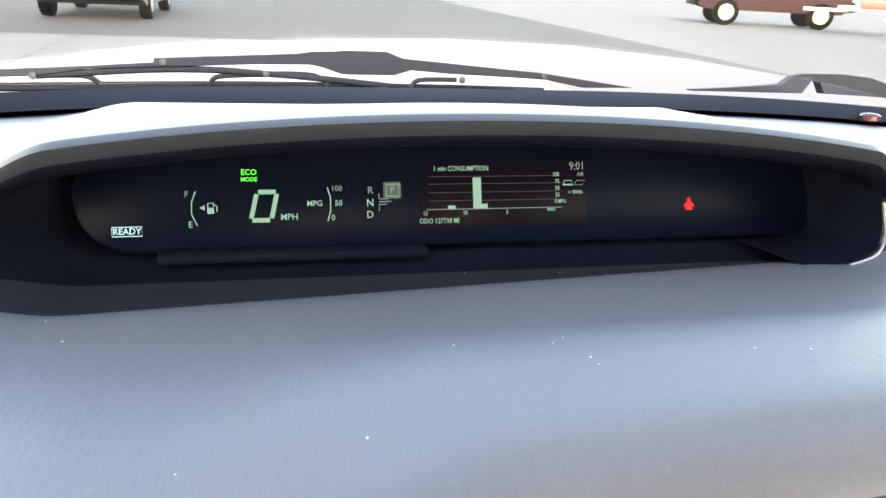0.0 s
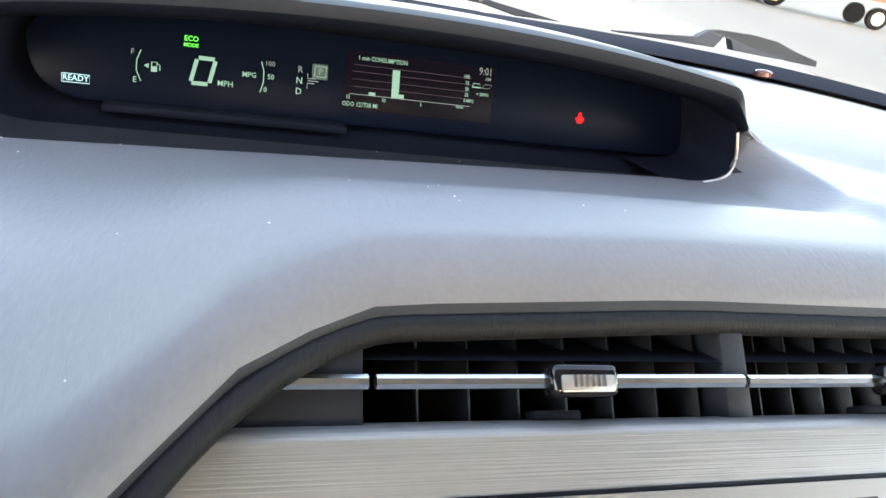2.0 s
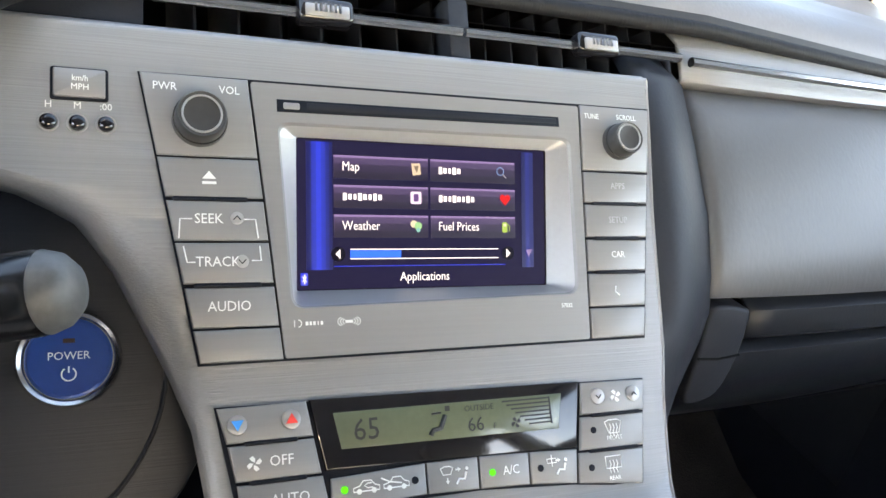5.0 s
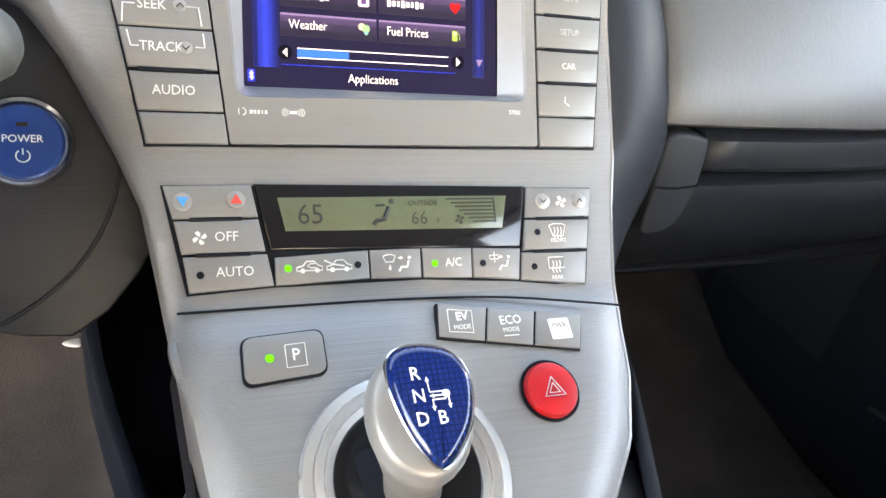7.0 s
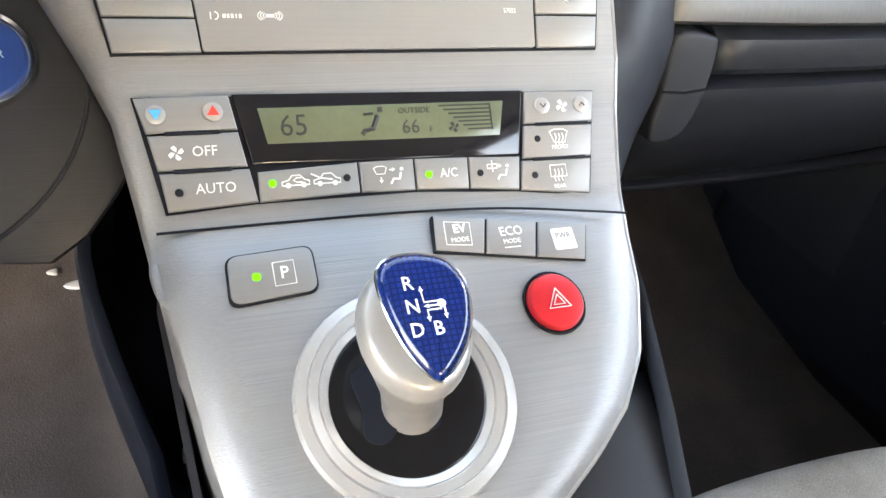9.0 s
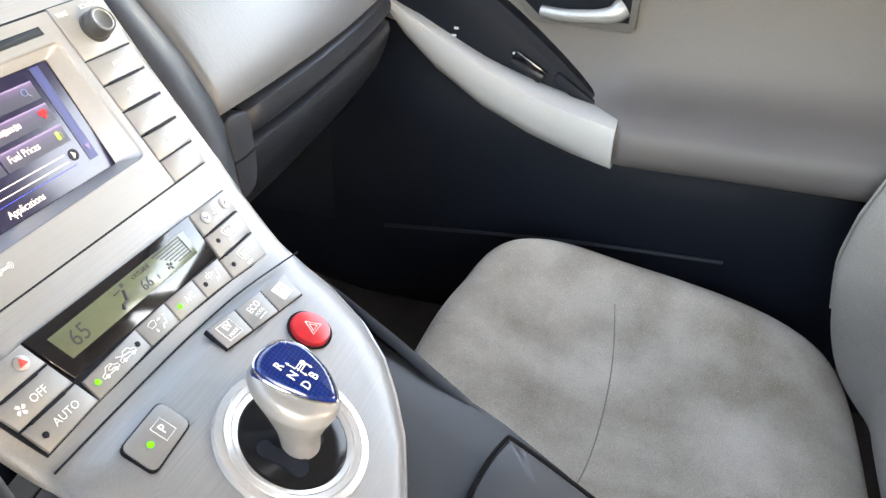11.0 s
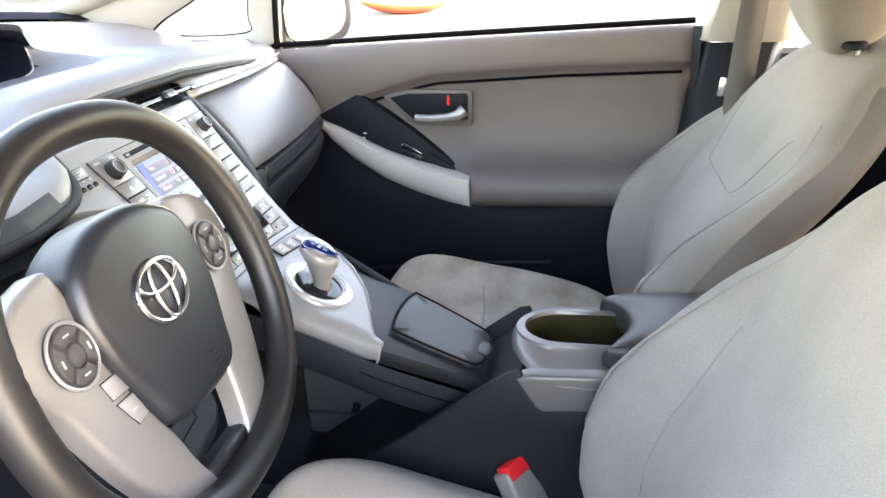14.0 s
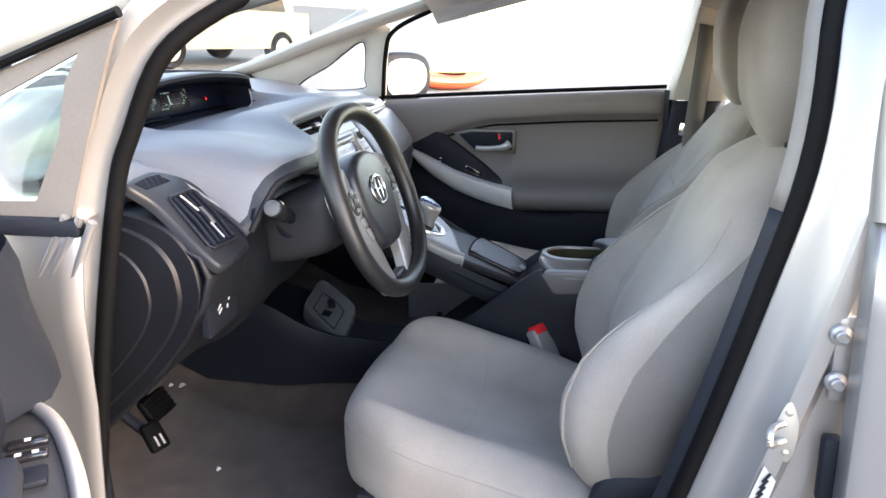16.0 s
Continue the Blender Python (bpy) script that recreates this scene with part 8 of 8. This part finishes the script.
PD = frame_at((-0.470, 0.49, 0.545), (0, 0.55, 0.83))
part("pedal_pad", box((0.075, 0.050, 0.016), PD, 0.006, 3), RUBBER, pedals)
for k in range(5):
    part("pedal_rib", box((0.066, 0.004, 0.005), PD @ Matrix.Translation((0, -0.02 + 0.01 * k, 0.009)), 0.001), RUBBER, pedals)
part("pedal_arm", tube(spline([(-0.470, 0.505, 0.55), (-0.465, 0.58, 0.60), (-0.46, 0.62, 0.72)], 5), 0.011, 8), BLACK, pedals)
parking = tagged(base("parking_pedal", -0.53, 0.46, 0.5), "small black parking brake pedal with white mark", "pedal")
PB = frame_at((-0.527, 0.462, 0.515), (0, 0.6, 0.8), (0.9, -0.3, 0))
part("pedal_pad", box((0.040, 0.055, 0.016), PB, 0.007, 3), RUBBER, parking)
part("pedal_arm", tube(spline([(-0.527, 0.475, 0.52), (-0.53, 0.54, 0.58), (-0.54, 0.60, 0.72)], 5), 0.010, 8), BLACK, parking)
for k in (-0.006, 0.006):
    part("pedal_mark", box((0.004, 0.02, 0.001), PB @ Matrix.Translation((k, -0.01, 0.0085))), mat("worn_pedal_mark", (0.22, 0.22, 0.22), 0.6), parking)
SWP = frame_at((-0.625, 0.238, 0.83), (0.05, -0.08, 1), (1, 0.08, 0))
knee_switch = tagged(base("dash_switches", -0.62, 0.24, 0.83), "small black switches low on the dashboard", "switch")
part("switch_panel", prism(rrect(-0.055, -0.05, 0.05, 0.04, 0.008), 0.01, SWP, 0.002), BLACK, knee_switch)
for u, v, w, h, r in ((-0.020, 0.014, 0.005, 0.004, 0), (-0.006, 0.016, 0.004, 0.004, 0), (-0.020, -0.010, 0.012, 0.0025, 30), (-0.016, -0.017, 0.012, 0.0025, 30), (0.016, -0.004, 0.003, 0.013, -15), (0.010, -0.018, 0.004, 0.006, 0)):
    part("switch_mark", box((w, h, 0.001), SWP @ pose(u, v, 0.001, 0, 0, r)), DIM, knee_switch)

# ---- outside the car (world frame) ----
wipers = tagged(base("windshield_wipers", 0, 1.02, 1.12), "black wiper arms and blades on the windshield", "wiper")
GREYW = mat("weathered_black_metal", (0.012, 0.0155, 0.021), 0.7, spec=0.08, var=0.2)
driver_arm = [(-0.57, 1.126), (-0.46, 1.130), (-0.428, 1.132), (-0.378, 1.135), (-0.313, 1.140), (-0.312, 1.1445), (-0.275, 1.1465), (-0.161, 1.1525), (-0.146, 1.155), (-0.118, 1.156), (-0.111, 1.157), (-0.062, 1.157), (-0.044, 1.150), (0.008, 1.146), (0.123, 1.137), (0.131, 1.136), (0.242, 1.1215), (0.178, 1.1205), (0.132, 1.129), (0.113, 1.130), (0.009, 1.134), (-0.034, 1.137), (-0.054, 1.131), (-0.112, 1.131), (-0.137, 1.139), (-0.149, 1.141), (-0.21, 1.140), (-0.287, 1.136), (-0.313, 1.135), (-0.378, 1.132), (-0.428, 1.124), (-0.57, 1.117)]
other_arm = [(0.323, 1.121), (0.391, 1.125), (0.45, 1.129), (0.465, 1.139), (0.482, 1.1425), (0.537, 1.143), (0.582, 1.139), (0.617, 1.129), (0.66, 1.120), (0.66, 1.112), (0.512, 1.118), (0.503, 1.134), (0.492, 1.134), (0.480, 1.118), (0.323, 1.119)]
for outline, yy in ((driver_arm, 1.045), (other_arm, 1.045)):
    part("wiper_arm", prism(outline[::-1], 0.014, Matrix(((1, 0, 0, 0), (0, 0, -1, yy), (0, 1, 0, 0), (0, 0, 0, 1))), 0.0008, 1), GREYW, wipers)
part("blade", tube(spline([(-0.60, 1.05, 1.108), (-0.46, 1.055, 1.1115), (-0.235, 1.06, 1.1165), (0.01, 1.06, 1.1165), (0.13, 1.055, 1.115)], 6), 0.0048, 8), GREYW, wipers)
part("blade_edge", tube(spline([(-0.60, 1.046, 1.1115), (-0.46, 1.05, 1.1145), (-0.235, 1.054, 1.1192), (0.01, 1.054, 1.1192), (0.10, 1.050, 1.118)], 6), 0.0010, 6), CHROME, wipers)
for hump in (((-0.43, 1.1235), (-0.385, 1.1245), (-0.369, 1.117)), ((-0.256, 1.117), (-0.247, 1.126), (-0.199, 1.129)), ((-0.128, 1.117), (-0.143, 1.129), (-0.185, 1.1305)), ((-0.033, 1.117), (-0.023, 1.126), (0.021, 1.127))):
    part("blade_bridge", tube(spline([(x, 1.052, z) for x, z in hump], 5), 0.0028, 8), GREYW, wipers)
part("blade_spine", tube(spline([(-0.43, 1.05, 1.124), (-0.32, 1.05, 1.132), (-0.25, 1.05, 1.133), (-0.196, 1.05, 1.130), (-0.15, 1.05, 1.127), (-0.06, 1.05, 1.119)], 5), 0.0036, 8), GREYW, wipers)
for x, z in ((-0.432, 1.124), (-0.303, 1.140), (-0.196, 1.130), (0.126, 1.133), (0.026, 1.127)):
    part("pivot", lathe([(0.0040, 0.0), (0.0036, 0.0015), (0.001, 0.002)], pose(x, 1.044, z, 80), 12), mat("dull_rivet", (0.012, 0.014, 0.018), 0.5, spec=0.2), wipers)
cowl_rows = [[(x, 1.0 - 0.14 * abs(x / 0.75) ** 2.5 + d, 1.105 - 0.035 * abs(x / 0.75) ** 3 + h) for d, h in ((0.0, 0.0), (0.12, -0.005), (0.16, -0.06))] for x in np.linspace(-0.74, 0.74, 24)]
tagged(solid(part("cowl", loft(cowl_rows), BLACK), 0.004), "black plastic cowl below the windshield", "cowl", kind="structure")
hood_rows = [[(x, 1.17 - 0.12 * abs(x / 0.8) ** 2.5 + d, 0.955 - h - 0.06 * abs(x / 0.8) ** 3) for d, h in ((0, 0.0), (0.3, 0.05), (0.6, 0.15), (0.85, 0.32), (0.95, 0.55))] for x in np.linspace(-0.79, 0.79, 20)]
tagged(solid(part("hood", loft(hood_rows), PAINT), 0.006), "silver painted hood sloping away", "car hood", kind="structure")

tagged(world_part("road_1", sheet(3.1, -60, 7.2, 120, 0.004), ASPHALT), "grey worn asphalt driving lane", "road", kind="structure")
tagged(world_part("road_2", sheet(-60, 13.5, 3.1, 120, 0.004), ASPHALT), "grey worn asphalt beyond the concrete apron", "road", kind="structure")
for k in range(7):
    tagged(world_part("joint_%d" % (k + 1), sheet(-9 + 2.0 * k - 0.01, 3, -9 + 2.0 * k + 0.01, 13.5, 0.003), ASPHALT), "dark joint between concrete slabs", "joint", kind="structure")


def turned(bm_, m):
    bm_.transform(m)
    return bm_


def wheel_parts(parent, m, x, y, r, rim_mat):
    t = world_part("wheel", turned(lathe([(r * 0.62, -0.11), (r * 0.95, -0.11), (r, -0.06), (r, 0.06), (r * 0.95, 0.11), (r * 0.62, 0.11)], pose(0, 0, 0, 0, 90), 28), m @ Matrix.Translation((x, y, r))), RUBBER, parent, "black tyre")
    world_part("rim", turned(lathe([(r * 0.60, -0.112), (r * 0.56, -0.09), (r * 0.2, -0.10), (r * 0.08, -0.118), (0.01, -0.12)], pose(0, 0, 0, 0, 90 if x < 0 else -90), 24), m @ Matrix.Translation((x, y, r))), rim_mat, t)


def parked(name, x, y, heading, length, width, height, paint, label, lift=0.0, wheel_r=0.34, low=None, bed=False):
    """A parked vehicle: body shell with arches, glasshouse, bumpers, lamps and wheels, its nose along local +y."""
    m = Matrix.Translation((x, y, 0)) @ Matrix.Rotation(radians(heading), 4, "Z")
    e = tagged(new(name), label, name.replace("_", " "))
    e.matrix_basis = Matrix.Translation((x, y, 0))
    PLACE[e] = Matrix.Translation((x, y, 0))
    hw, hl, belt = width / 2, length / 2, height * 0.58
    side = [(-hl, 0.45 + lift), (-hl + 0.05, belt), (hl * 0.35, belt * 1.02), (hl * 0.9, belt * 0.86), (hl, belt * 0.62), (hl, 0.40 + lift), (hl - 0.4, 0.28 + lift), (-hl + 0.3, 0.28 + lift)]
    yzm = m @ Matrix(((0, 0, 1, hw), (1, 0, 0, 0), (0, 1, 0, 0), (0, 0, 0, 1)))
    world_part("body", prism(side, width, yzm, 0.06, 3), paint, e)
    cab = [(-hl * (0.25 if bed else 0.85), belt - 0.02), (-hl * (0.22 if bed else 0.72), height - 0.04), (hl * 0.10, height), (hl * 0.42, belt)]
    world_part("cabin", prism(cab, width * 0.86, m @ Matrix(((0, 0, 1, hw * 0.86), (1, 0, 0, 0), (0, 1, 0, 0), (0, 0, 0, 1))), 0.05, 3), paint, e)
    gl = mat("dark_car_glass", (0.03, 0.035, 0.04), 0.08)
    for sx in (-1, 1):
        win = [(p[0] * 0.86, belt + 0.02 + (p[1] - belt) * 0.80) for p in cab]
        world_part("side_window", prism(win if sx > 0 else win[::-1], 0.01, m @ Matrix(((0, 0, sx, sx * hw * 0.868), (1, 0, 0, 0), (0, 1, 0, 0), (0, 0, 0, 1)))), gl, e)
        world_part("headlight", turned(box((0.30, 0.10, 0.14), Matrix.Translation((sx * (hw - 0.22), hl - 0.06, belt * 0.72)), 0.03), m), mat("lamp_glass", (0.6, 0.6, 0.58), 0.1), e)
        for yy in (-hl * 0.62, hl * 0.62):
            wheel_parts(e, m, sx * (hw - 0.08), yy, wheel_r, low or SILVER_S)
    for yy in (-hl - 0.02, hl + 0.02):
        world_part("bumper", turned(box((width * 0.98, 0.16, 0.30), Matrix.Translation((0, yy, 0.52 + lift)), 0.05, 3), m), RUBBER, e)
    return e


parked("suv", 12.5, 7.8, 72, 4.6, 1.85, 1.80, mat("pale_beige_paint", (0.24, 0.225, 0.185), 0.35, coat=0.5), "pale beige sport utility vehicle parked on the lot", 0.06)
parked("van", -3.45, 18.9, 180, 4.8, 2.0, 2.0, mat("dark_grey_paint", (0.05, 0.052, 0.058), 0.35, coat=0.5), "dark grey van parked on the far side of the lane", 0.0)
parked("pickup_truck", 15.6, 23.4, 70, 4.6, 1.8, 1.8, mat("red_truck_paint", (0.018, 0.002, 0.003), 0.6, spec=0.2), "red pickup truck with tan wheel rims", 0.18, 0.40, mat("tan_wheel_rim", (0.55, 0.43, 0.24), 0.5), True)

# flat trailer behind the truck
trailer = tagged(new("trailer"), "low white flat trailer hitched behind the truck", "trailer")
trailer.matrix_basis = Matrix.Translation((17.6, 19.6, 0))
PLACE[trailer] = Matrix.Translation((17.6, 19.6, 0))
TM = Matrix.Translation((17.6, 19.6, 0)) @ Matrix.Rotation(radians(70), 4, "Z")
world_part("trailer_bed", turned(box((1.7, 3.4, 0.14), Matrix.Translation((0, 0, 0.72)), 0.02), TM), mat("white_trailer_paint", (0.6, 0.58, 0.54), 0.5), trailer)
world_part("draw_bar", turned(box((0.12, 1.4, 0.10), Matrix.Translation((0, 2.2, 0.66)), 0.02), TM), mat("galvanised_steel", (0.4, 0.4, 0.4), 0.5, metal=0.6), trailer)
world_part("side_rail", turned(box((0.06, 3.3, 0.22), Matrix.Translation((-0.84, 0, 0.84)), 0.01), TM), mat("red_rail_paint", (0.4, 0.05, 0.04), 0.5), trailer)
for sx in (-1, 1):
    wheel_parts(trailer, TM, sx * 0.8, -0.3, 0.30, SILVER_S)
# orange kayak on the ground and a post
kayak = tagged(new("kayak"), "orange and red kayak lying on the lot", "kayak")
KM = Matrix.Translation((11.5, 2.5, 0)) @ Matrix.Rotation(radians(-34), 4, "Z")
kayak.matrix_basis = Matrix.Translation((11.5, 2.5, 0))
PLACE[kayak] = Matrix.Translation((11.5, 2.5, 0))
rows = []
for t in np.linspace(-1, 1, 17):
    w = 0.27 * (1 - abs(t) ** 2.2) + 0.01
    rows.append([(0.95 * t, w * math.cos(a), 0.14 + 0.07 * t * t + (0.14 * math.sin(a)) * (1 - 0.75 * abs(t) ** 3)) for a in np.linspace(0, 2 * math.pi, 16, endpoint=False)])
world_part("hull", turned(loft(rows, closed_u=True, caps=True), KM), mat("red_orange_hull", (0.45, 0.07, 0.03), 0.45, var=0.3, big=1.5), kayak)
world_part("deck_stripe", turned(tube([(0.9 * t, 0, 0.285 + 0.03 * t * t - 0.08 * t ** 6) for t in np.linspace(-1, 1, 13)], 0.03, 8), KM), mat("yellow_stripe", (0.6, 0.42, 0.08), 0.5), kayak)
world_part("cockpit_rim", turned(tube([(0.32 * math.cos(a), 0.17 * math.sin(a), 0.275) for a in np.linspace(0, 2 * math.pi, 24, endpoint=False)], 0.02, 8, closed=True), KM), RUBBER, kayak)
post = tagged(new("bollard"), "dark grey bollard at the edge of the apron", "bollard")
post.matrix_basis = Matrix.Translation((-4.35, 13.2, 0))
PLACE[post] = Matrix.Translation((-4.35, 13.2, 0))
world_part("shaft", lathe([(0.13, 0.0), (0.13, 0.95), (0.10, 1.02), (0.02, 1.05)], Matrix.Translation((-4.35, 13.2, 0)), 20), RUBBER, post)


# tree at the far edge of the lot
def tree(x, y, h, seed, label):
    rng = random.Random(seed)
    e = tagged(new("tree"), label, "tree")
    e.matrix_basis = Matrix.Translation((x, y, 0))
    PLACE[e] = Matrix.Translation((x, y, 0))
    bark = bpy.data.materials.get("grey_bark") or mat("grey_bark", (0.16, 0.13, 0.10), 0.9, var=0.3, fine=30, bump=0.6, dist=0.01)
    leaf = bpy.data.materials.get("pale_green_leaves") or mat("pale_green_leaves", (0.09, 0.12, 0.04), 0.6, var=0.4, big=1.5, fine=20)
    world_part("trunk", tube([(x, y, 0), (x + 0.05, y, h * 0.25), (x - 0.05, y + 0.05, h * 0.5), (x, y, h * 0.85)], [0.16, 0.13, 0.09, 0.03], 10), bark, e)
    crown = bmesh.new()
    for k in range(9):
        a, up = rng.uniform(0, 6.28), rng.uniform(0.45, 0.95)
        r = h * 0.32 * (1.1 - abs(up - 0.6))
        tip = Vector((x + r * math.cos(a), y + r * math.sin(a), h * up))
        world_part("limb", tube([(x, y, h * up * 0.6), (x * 0.5 + tip.x * 0.5, y * 0.5 + tip.y * 0.5, h * up * 0.85), tip], [0.05, 0.03, 0.012], 6), bark, e)
        for j in range(110):
            c = tip + Vector((rng.gauss(0, 0.30), rng.gauss(0, 0.30), rng.gauss(0, 0.26))) * (h * 0.28)
            m = Matrix.Translation(c) @ Matrix.Rotation(rng.uniform(0, 6.28), 4, Vector((rng.gauss(0, 1), rng.gauss(0, 1), rng.gauss(0, 1))).normalized())
            s_ = rng.uniform(0.06, 0.13)
            vs = [crown.verts.new(m @ Vector(p)) for p in ((-s_, 0, 0), (0, -s_ * 0.5, s_ * 0.1), (s_, 0, 0), (0, s_ * 0.5, s_ * 0.1))]
            crown.faces.new(vs)
    world_part("crown", crown, leaf, e, "loose crown of small pale green leaves")


tree(24.0, -6.2, 4.5, 4, "sparse pale green tree at the lot's edge")
